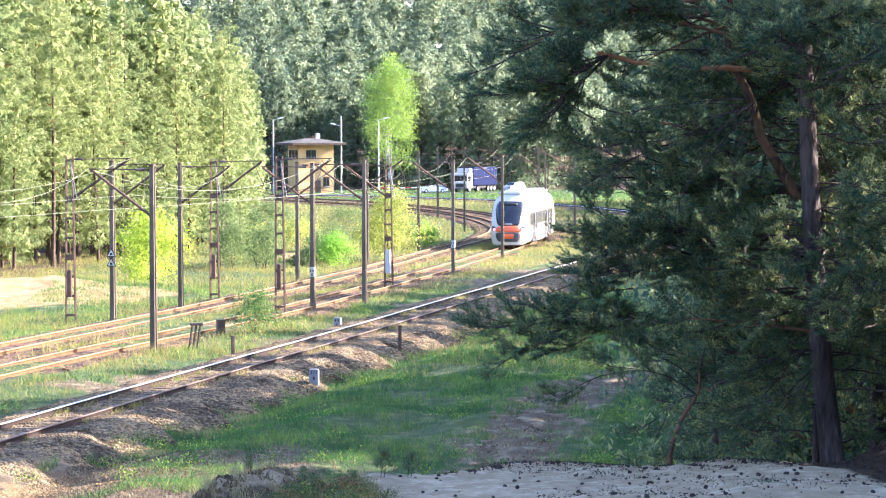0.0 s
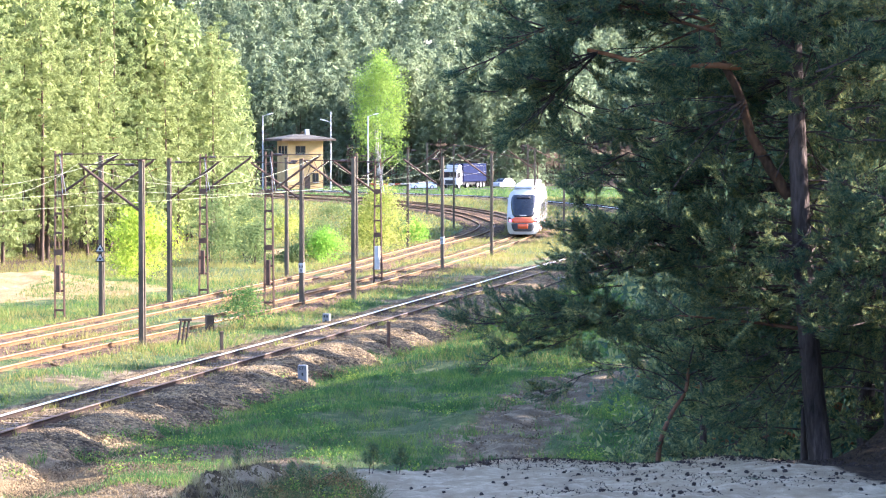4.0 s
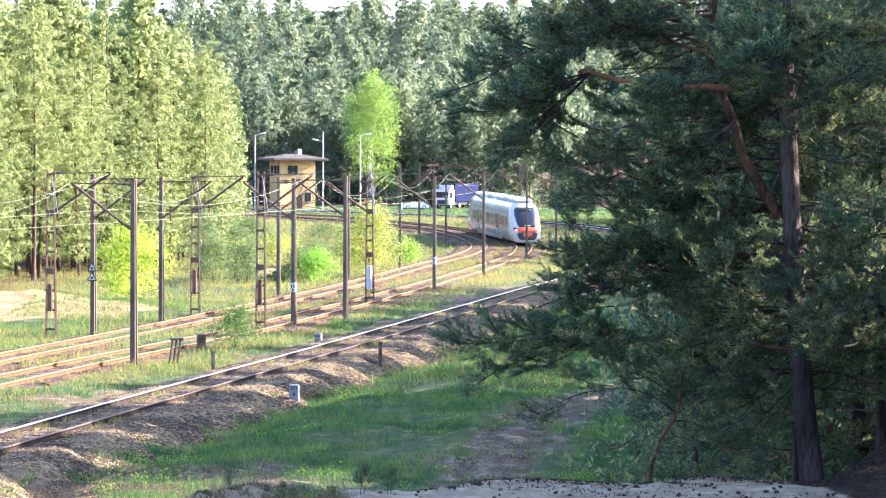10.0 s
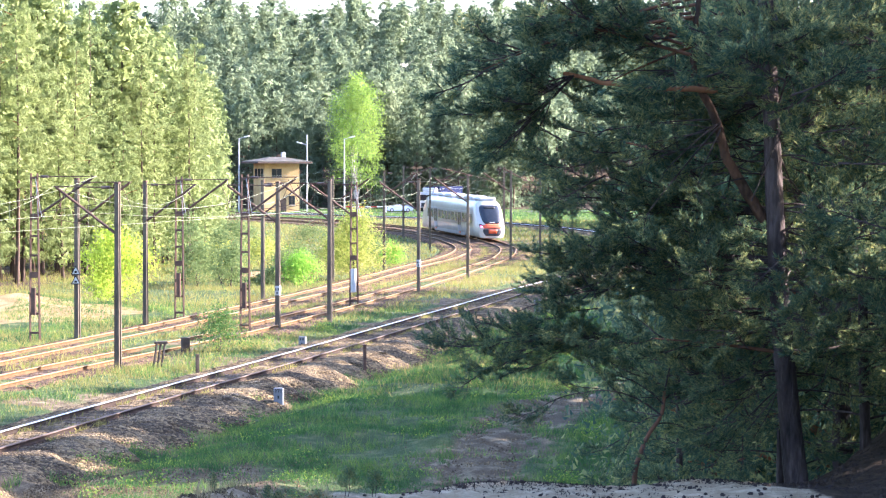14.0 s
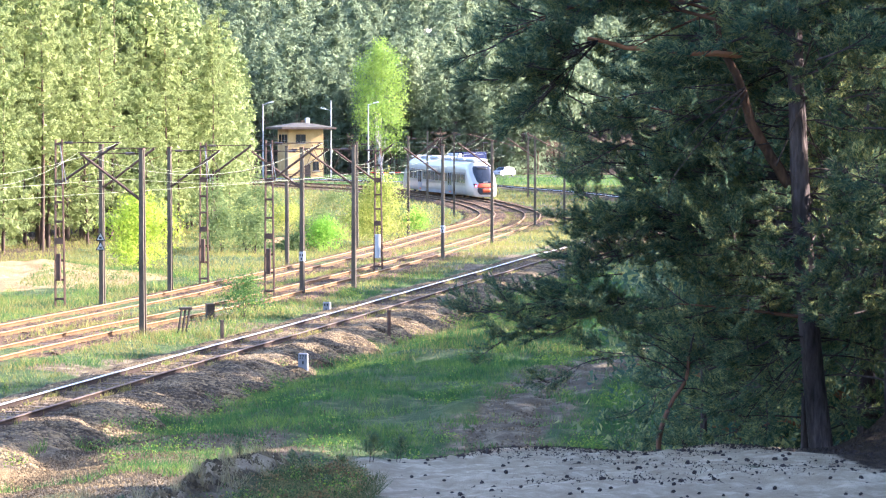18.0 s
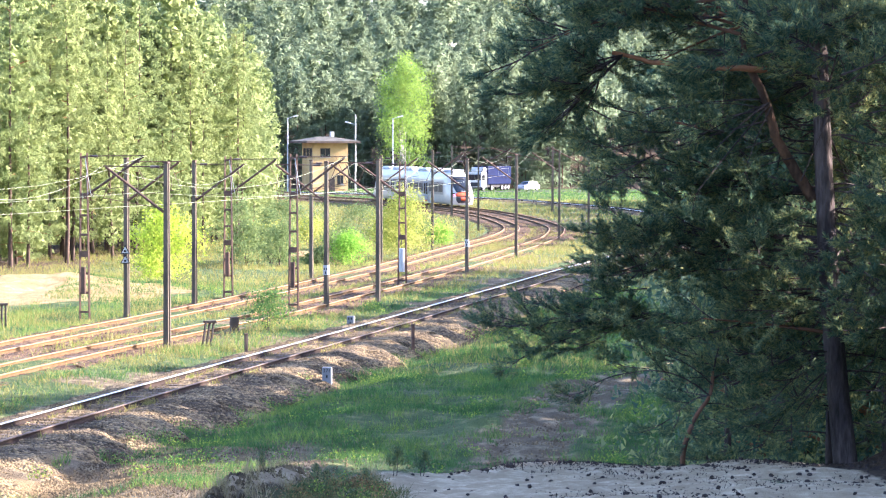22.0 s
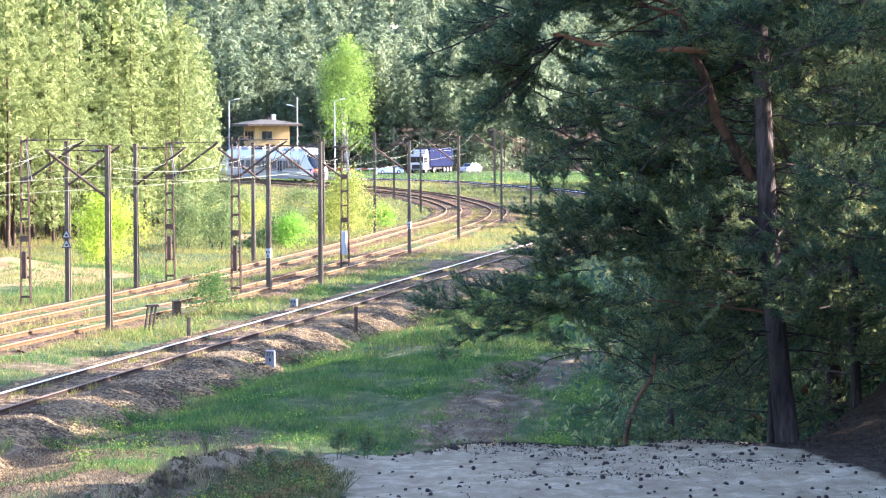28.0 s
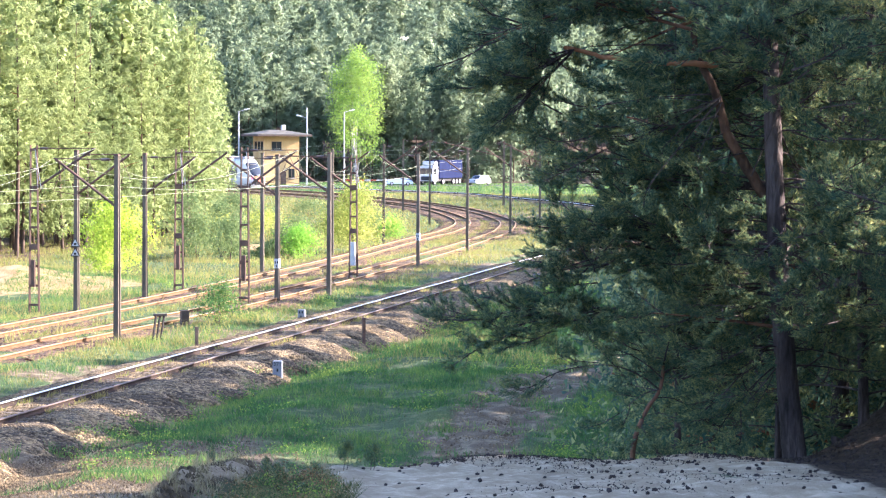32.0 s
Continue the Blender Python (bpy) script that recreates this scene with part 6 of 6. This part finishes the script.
def build_grass():
    g = np.random.default_rng(17)
    P = grass_points(460000, -22, 9, 40, 100, lambda x, y: clear(x, y) & (wave(x, y, 1.7, 3) + 0.7 * wave(x, y, 0.6, 5) + g.standard_normal(len(x)) * 0.4 > -0.3) & (((x + 10.5) / 4.5) ** 2 + ((y / DEEP - 42.5) / 5) ** 2 > 0.35 + 1.1 * wave(x, y, 0.8, 4)) & (y > hill_edge(x) + 5) & ((bank_side(x, y) > 0) | (g.random(len(x)) < 0.45)), g)
    Q = grass_points(60000, -24, 2, 46, 84, lambda x, y: clear(x, y, 2.4, 1.9) & (bank_side(x, y) < 0) & (wave(x, y, 1.3, 6) + 0.6 * wave(x, y, 0.5, 2) + 0.5 * g.standard_normal(len(x)) > 0.0), g)
    o = tagged(new("strip_grass", mesh_np("strip_grass", *blades(Q, 0.24, 0.013, 0.5, g))), "half-dry yellowish grass between the tracks", "grass", kind="stuff")
    o.data.materials.append(M_DRY)
    o = tagged(new("near_grass", mesh_np("near_grass", *blades(P, 0.2, 0.012, 0.45, g))), "uneven green grass below the ballast", "grass", kind="stuff")
    o.data.materials.append(M_GRASS)
    P = grass_points(135000, -32, 17, 62, 152, lambda x, y: clear(x, y, 3.0, 1.6) & ((x < 5) | (y > 125)) & (((x + 24) / 6.5) ** 2 + ((y / DEEP - 92) / 6) ** 2 > 0.75 + 0.5 * g.random(len(x))) & (((x + 13.0) / 1.5) ** 2 + ((y / DEEP - 135) / 8) ** 2 > 0.7) & (wave(x, y, 2.2, 5) + g.standard_normal(len(x)) * 0.6 > -0.2), g)
    o = tagged(new("meadow_grass", mesh_np("meadow_grass", *blades(P, 0.32, 0.02, 0.4, g))), "tall half-dry grass beside the tracks", "grass", kind="stuff")
    o.data.materials.append(M_DRY)
    n = 34000
    which = g.random(n) < 0.7
    i = g.integers(36, 300, n)
    line = np.where(which[:, None], TRACKS["track_2"][i], TRACKS["track_1"][i])
    off = g.uniform(-2.6, 2.6, n)
    x, y = line[:, 0] + off + g.normal(0, 0.1, n), line[:, 1] + g.uniform(-0.5, 0.5, n)
    ok = (np.abs(np.abs(off) - 0.75) > 0.2) & (wave(x, y, 2.5, 7) + 0.6 * g.standard_normal(n) > 0.0)
    P = np.stack([x[ok], y[ok], rail_level(y[ok]) - 0.2], 1)
    o = tagged(new("track_weeds", mesh_np("track_weeds", *blades(P, 0.16, 0.02, 0.5, g))), "yellowish weeds growing in the track bed", "weeds", kind="stuff")
    o.data.materials.append(M_DRY)
    n = 15000
    line = TRACKS["track_3"]
    i = g.integers(10, 190, n)
    T = line[i + 1] - line[i]
    T /= np.linalg.norm(T, axis=1)[:, None]
    off = g.choice((-0.7535, 0.7535), n) + g.choice((-1, 1), n) * g.uniform(0.09, 0.26, n)
    Q = line[i] + T * g.uniform(0, 0.6, (n, 1)) + np.stack([T[:, 1], -T[:, 0]], 1) * off[:, None]
    Q = Q[np.sin(i * 1.9) + np.sin(i * 0.37) + 0.5 * g.standard_normal(n) > 0.5]
    P = np.concatenate([Q, rail_level(Q[:, 1])[:, None] - 0.19], 1)
    o = tagged(new("rail_grass", mesh_np("rail_grass", *blades(P, 0.19, 0.014, 0.4, g))), "dry grass tufts growing along the rails", "grass", kind="stuff")
    o.data.materials.append(M_DRY)
    P = grass_points(60000, -55, 40, 150, 300, lambda x, y: clear(x, y, 2.6, 2.6) & ((y > 243 * DEEP) | (x > 9) & (wave(x, y, 2.4, 4) > 0)), g)
    o = tagged(new("crossing_grass", mesh_np("crossing_grass", *blades(P, 0.3, 0.06, 0.5, g))), "green grass beside the level crossing", "grass", kind="stuff")
    o.data.materials.append(M_GRASS)
    P = grass_points(60000, -55, 40, 150, 246, lambda x, y: clear(x, y, 3.0, 2.6), g)
    o = tagged(new("far_grass", mesh_np("far_grass", *blades(P, 0.34, 0.05, 0.5, g))), "sunlit grass round the curve and the crossing", "grass", kind="stuff")
    o.data.materials.append(M_DRY)


build_grass()


# ---- small things by the track ----
def kilometre_stone(x, y, rz, figures="", rise=-0.05):
    t = thing("kilometre_stone", "small pale blue-grey kilometre stone with dark marks", "marker", "kilometre stones", at=on_land(x, y, rz, -rise))
    part("stone", boxed(-0.17, 0.17, -0.08, 0.08, -0.45, 0.5, 0.03), M_STONE, t)
    if figures:
        text = bpy.data.curves.new("figures", "FONT")
        text.body, text.size, text.extrude, text.align_x = figures, 0.19, 0.003, "CENTER"
        holder = new("figures", text)
        me = bpy.data.meshes.new_from_object(holder)
        bpy.data.objects.remove(holder)
        o = part("figures", me, M_BLACK, t, "dark painted figures")
        o.matrix_basis = pose(0, -0.084, 0.32, 90, 0, 0)
    for dx, z in ((-0.07, 0.38), (0.06, 0.38), (0.0, 0.18))[2 if figures else 0:]:
        part("mark", boxed(dx - 0.028, dx + 0.028, -0.088, -0.081, z - 0.05, z + 0.05), M_BLACK, t)


M_STONE = mat("blue_grey_stone", [(0.17, 0.175, 0.185), (0.26, 0.265, 0.275)], 3, 0.9, 0.2)
kilometre_stone(-5.2, 60.6, -5, "371", 0.24)
kilometre_stone(-5.6, 77.4, -20)
kilometre_stone(6.0, 100.0, -25, "", 0.3)


def post(x, y, h, w, label, material, tilt=0.0, rise=-0.1):
    t = thing("post", label, "post", at=on_land(x, y, 20, -rise) @ pose(0, 0, 0, 0, tilt, 0))
    part("shaft", boxed(-w, w, -w, w, -0.4, h, 0.012), material, t)
    part("cap", boxed(-w * 1.15, w * 1.15, -w * 1.15, w * 1.15, h, h + 0.05, 0.01), material, t)


post(-2.6, 69.6, 0.95, 0.06, "thin dark rusty post on the ballast shoulder", M_STEEL, rise=0.25)
post(-8.74, 66.4, 1.0, 0.06, "short grey concrete post in the grass", M_SLEEPER)
post(-10.14, 73.3, 0.65, 0.16, "squat grey concrete block in the grass", M_SLEEPER)


def leaning_rack(x, y, slant, label):
    t = thing("post_bundle", label, "rack", "rail racks", at=on_land(x, y, 20, 0.1))
    for k in range(3):
        part("upright", rod(bmesh.new(), (k * 0.17 - 0.22, 0.05 * k, 0), (k * 0.17 - 0.22 + slant, 0.05 * k, 1.1), 0.045, 0.045, 5), M_UNDER, t)
    part("top_bar", boxed(-0.3 + slant, 0.2 + slant, -0.03, 0.16, 1.05, 1.15, 0.01), M_UNDER, t)


leaning_rack(-10.5, 68.4, 0.16, "three dark leaning rails bound to a short rack")
leaning_rack(-20.2, 75.0, 0.0, "short upright rack of rusty rails in the grass")


def build_cones():
    g = np.random.default_rng(23)
    bm = bmesh.new()
    bmesh.ops.create_icosphere(bm, subdivisions=1, radius=0.025)
    for v in bm.verts:
        v.co = Vector((v.co.x * 1.35, v.co.y, v.co.z * 0.9)) * (0.8 + 0.35 * noise.random())
    me = bpy.data.meshes.new("pine_cone")
    bm.to_mesh(me)
    bm.free()
    me.materials.append(M_CONE)
    for k in range(290):
        x = g.uniform(-0.8, 5.8) if k % 3 else g.uniform(2.0, 5.4)
        e = float(hill_edge(x))
        y = e - g.uniform(0, 10.5) if k % 4 else e - g.uniform(-0.2, 0.8)
        if y < 15:
            continue
        o = tagged(new("pine_cone", me), "dark fallen pine cone on pale sand", "pine cone", "cones on the sand")
        s = g.uniform(0.55, 1.2)
        o.matrix_basis = pose(x, y, float(land(x, y)) + 0.012, g.uniform(-30, 30), g.uniform(-20, 20), g.uniform(0, 360)) @ Matrix.Diagonal((s, s, s, 1))


M_CONE = mat("pine_cone_scales", [(0.02, 0.015, 0.013), (0.055, 0.04, 0.034)], 30, 0.9, 0.3)
build_cones()


def build_litter():
    """Needles, bark crumbs and twigs strewn on the sand."""
    g = np.random.default_rng(29)
    n = 16000
    x = g.uniform(-0.8, 6.2, n)
    y = hill_edge(x) - np.abs(g.normal(0, 1, n)) * 4.5 + 0.4
    keep = (y > 15) & (wave(x, y, 0.8, 9) + 0.4 * g.standard_normal(n) + 0.25 * (x - 2.5) + 0.9 * (y > hill_edge(x) - 0.5) > 0.4)
    x, y = x[keep], y[keep]
    P = np.stack([x, y, land(x, y) + 0.006], 1)
    v, f = scatter_tris(P, 1, 0.004, 0.022, 0.5, 0.35, g)
    o = tagged(new("needle_litter", mesh_np("needle_litter", v, f)), "dark needles and bark crumbs strewn over the sand", "litter", kind="stuff")
    o.data.materials.append(M_CONE)


def build_front_plants():
    """Low plants on the brown edge of the hill."""
    g = np.random.default_rng(37)
    x = g.uniform(-4.2, -0.7, 26000)
    y = hill_edge(x) - 2.7 - np.abs(g.normal(0, 1, len(x))) * 3.5 * np.clip(1.2 - 0.2 * x, 1, 2)
    bank = np.exp(-(((x + 2.2) / 0.8) ** 2 + ((y - hill_edge(x) + 0.9) / 0.55) ** 2))
    ok = (wave(x, y, 0.35, 1) + 0.5 * g.standard_normal(len(x)) - 2.2 * bank + 0.5 * smooth(-0.9, -1.5, x) > -0.2) & (y > 9)
    P = np.stack([x[ok], y[ok], land(x[ok], y[ok]) - 0.01], 1)
    o = tagged(new("front_plants", mesh_np("front_plants", *blades(P, 0.13, 0.005, 0.7, g))), "low green and brown plants on the edge of the hill", "plants", kind="stuff")
    o.data.materials.append(M_FRONT)
    # leafy low plants, green, yellowish and rust-brown
    for name, count, leaf, size, label in (("bilberry_plants", 420, M_FRONT, 0.013, "low leafy green plants on the edge of the hill"), ("young_weeds", 90, M_WEED, 0.014, "fresh yellow-green weeds on the edge of the hill"), ("rusty_plants", 190, M_RUSTY, 0.013, "withered rust-brown plants on the edge of the hill")):
        x = g.uniform(-3.1, -0.9, count)
        y = hill_edge(x) - 3.0 - np.abs(g.normal(0, 1, count)) * 2.8
        ok = (y > 12) & (wave(x, y, 0.5, 5) + 0.6 * g.standard_normal(count) > -0.35)
        x, y = x[ok], y[ok]
        C = np.stack([x, y, land(x, y) + g.uniform(0.03, 0.13, len(x))], 1)
        o = tagged(new(name, mesh_np(name, *scatter_tris(C, 90, g.uniform(0.035, 0.08, len(x)), size, 0.8, 0.5, g, 0.6))), label, "plants", kind="stuff")
        o.data.materials.append(leaf)
    for cx, cy in ((-1.7, 19.3), (-2.3, 17.6), (-2.7, 15.2), (-1.25, 19.9), (-2.45, 16.8), (-1.5, 18.9), (-2.0, 18.6), (-2.15, 17.0), (-2.9, 14.0), (-1.9, 17.6), (-1.1, 18.8)):
        cy *= DEEP
        a = g.normal(0, 0.07, (70, 2))
        P = np.stack([cx + a[:, 0], cy + a[:, 1], land(cx + a[:, 0], cy + a[:, 1])], 1)
        o = tagged(new("dry_grass_tuft", mesh_np("dry_grass_tuft", *blades(P, 0.24, 0.004, 0.3, g))), "tuft of straw-coloured dry grass", "grass", "dry tufts on the hill edge")
        o.data.materials.append(M_STRAW)
    for name, leaf, h, count, label in (("rim_grass", M_STRAW, 0.15, 11, "small straw-coloured tufts on the sandy rim"), ("rim_weeds", M_FRONT, 0.1, 6, "small green tufts on the sandy rim")):
        cx = np.repeat(g.uniform(-3.6, -1.3, count), 50)
        cy = hill_edge(cx) - np.repeat(g.uniform(0.2, 1.1, count), 50)
        x, y = cx + g.normal(0, 0.05, len(cx)), cy + g.normal(0, 0.05, len(cx))
        o = tagged(new(name, mesh_np(name, *blades(np.stack([x, y, land(x, y)], 1), h, 0.003, 0.35, g))), label, "grass", kind="stuff")
        o.data.materials.append(leaf)
    for cx, cy, s in ((-0.95, 19.9, 0.45), (-0.65, 20.1, 0.4), (-1.75, 19.0, 0.34), (-2.2, 17.9, 0.3), (-2.75, 14.6, 0.25), (-1.25, 19.3, 0.32), (-1.5, 17.4, 0.24), (-1.95, 16.2, 0.22), (-1.2, 16.6, 0.2), (5.9, 20.5, 0.35), (6.2, 21.5, 0.4)):
        t = thing("pine_seedling", "small dark pine seedling on the hill edge", "seedling", "pine seedlings", at=on_land(cx, cy, 40 * cx, 0.02))
        for k in range(2):
            hang_bough(t, Vector((0, 0, 0)), (0.15 * k, 0.1, 1), 90 * k, (0, 3)[k], s)


def build_weeds():
    """Broad-leaved weeds in the grass below the ballast and between the tracks."""
    g = np.random.default_rng(43)
    n = 900
    x, y = g.uniform(-16, 7, n), g.uniform(42, 98, n) * DEEP
    ok = clear(x, y, 2.3, 2.2) & (wave(x, y, 1.9, 8) + 0.5 * g.standard_normal(n) > 0.25) & (y > hill_edge(x) + 6)
    x, y = x[ok], y[ok]
    C = np.stack([x, y, land(x, y) + 0.16], 1)
    o = tagged(new("weeds", mesh_np("weeds", *scatter_tris(C, 80, 0.2, 0.032, 0.5, 0.6, g))), "leafy green weeds with yellowish tips", "weeds", kind="stuff")
    o.data.materials.append(M_WEED)


def build_stones():
    """Loose stones on the shoulder of the near track."""
    g = np.random.default_rng(47)
    line = TRACKS["track_3"]
    n = 18000
    i = g.integers(14, 190, n)
    off = g.choice((-1, 1), n) * g.uniform(0.85, 2.3, n)
    off[: n // 4] = g.uniform(-0.6, 0.6, n // 4)
    T = line[i + 1] - line[i]
    T /= np.linalg.norm(T, axis=1)[:, None]
    P = line[i] + T * g.uniform(0, 0.6, (n, 1)) + np.stack([T[:, 1], -T[:, 0]], 1) * off[:, None]
    z = rail_level(P[:, 1]) + np.interp(off, [-2.7, -2.35, -1.75, 0, 1.75, 2.3, 2.9], [-0.75, -0.4, -0.17, -0.18, -0.17, -0.38, -0.58]) + 0.02
    C = np.concatenate([P, z[:, None]], 1)
    # gravel spilt over the humps at the foot of the bank
    m = 15000
    x, y = g.normal(-9.5, 2.8, m), g.normal(42.5, 3.2, m) * DEEP
    ok = (far_from(line, x, y) > 3.2) & (y > hill_edge(x) + 6)
    x, y = x[ok], y[ok]
    C = np.concatenate([C, np.stack([x, y, land(x, y) + 0.01], 1)])
    # gravel and crumbs on the bare rim of the hill
    x = g.uniform(-4.2, -1.3, 2600)
    y = hill_edge(x) - np.abs(g.normal(0.5, 0.7, 2600))
    C = np.concatenate([C, np.stack([x, y, land(x, y)], 1)])
    # crumbs along the worn path
    q = PATH_LINE[g.integers(30, 110, 5000)] + g.normal(0, 0.9, (5000, 2))
    C = np.concatenate([C, np.stack([q[:, 0], q[:, 1], land(q[:, 0], q[:, 1]) + 0.03], 1)])
    n = len(C)
    a = g.uniform(0, 6.28, n)
    s = g.uniform(0.018, 0.045, n)
    V = np.stack([C + np.stack([s * np.cos(a + k * 2.1), s * np.sin(a + k * 2.1), -0.4 * s], 1) for k in range(3)] + [C + np.stack([0 * s, 0 * s, s * 0.8], 1)], 1)
    F = np.array([(0, 1, 3), (1, 2, 3), (2, 0, 3)])
    o = tagged(new("loose_stones", mesh_np("loose_stones", V.reshape(-1, 3), (np.arange(n)[:, None, None] * 4 + F[None]).reshape(-1, 3))), "loose angular stones on the ballast shoulder", "stones", kind="stuff")
    o.data.materials.append(M_PEBBLE)


M_PEBBLE = mat("ballast_stone", M_BALLAST_COLORS, 0.7, 0.95, 0.2, seed_by="island", spread=0.3)
M_WEED = leafy("weed_leaves", [(0.08, 0.17, 0.04), (0.16, 0.28, 0.05), (0.32, 0.38, 0.06)], 0.45, 0.7)
build_weeds()
build_stones()
M_FRONT = leafy("low_plant_leaves", [(0.045, 0.075, 0.03), (0.095, 0.13, 0.05), (0.22, 0.185, 0.08)], 0.4, 0.7)
M_RUSTY = leafy("withered_leaves", [(0.12, 0.065, 0.03), (0.24, 0.13, 0.06), (0.34, 0.22, 0.1)], 0.4, 0.6)
M_STRAW = leafy("straw", [(0.3, 0.24, 0.12), (0.42, 0.35, 0.2)], 0.3)
build_litter()
build_front_plants()


# ---- what moves: the railcar along its track ----
def motions():
    line = TRACKS["track_2"]
    # seconds, way of the tail along the line in metres
    way = [(0, 128.0), (2, 138.5), (5, 153.5), (8, 168.0), (10, 175.5), (13, 185.0), (17, 201.0), (20, 215.7), (23, 230.5), (25, 240.5), (28, 257.0), (30, 268.3), (32, 280.8)]
    times = np.arange(0, 32.01, 0.5)
    tail = np.interp(times, [w[0] for w in way], [w[1] for w in way])
    tail = np.convolve(np.pad(tail, 3, mode="reflect", reflect_type="odd"), np.ones(7) / 7, "valid")
    rows = []

    def at(s):
        i = min(max(s / 0.6, 0), len(line) - 1.001)
        x, y = np.interp(i, np.arange(len(line)), line[:, 0]), np.interp(i, np.arange(len(line)), line[:, 1])
        return np.array([x, y, float(rail_level(y))])
    for t, s in zip(times, tail):
        a, b = at(s + HALF - 10.2), at(s + HALF + 10.2)
        c, d = (a + b) / 2, b - a
        rows.append((float(t), pose(*c, math.degrees(math.atan2(d[2], math.hypot(d[0], d[1]))), 0, math.degrees(math.atan2(d[1], d[0])) - 90)))
    walk(train, rows)
    fine = np.arange(0, 32.01, 0.125)
    s = np.interp(fine, times, tail)
    for ob, y in wheelsets:
        walk(ob, [(float(t), pose(0, y, 0.43, -math.degrees((q - s[0]) / 0.43))) for t, q in zip(fine, s)])


motions()
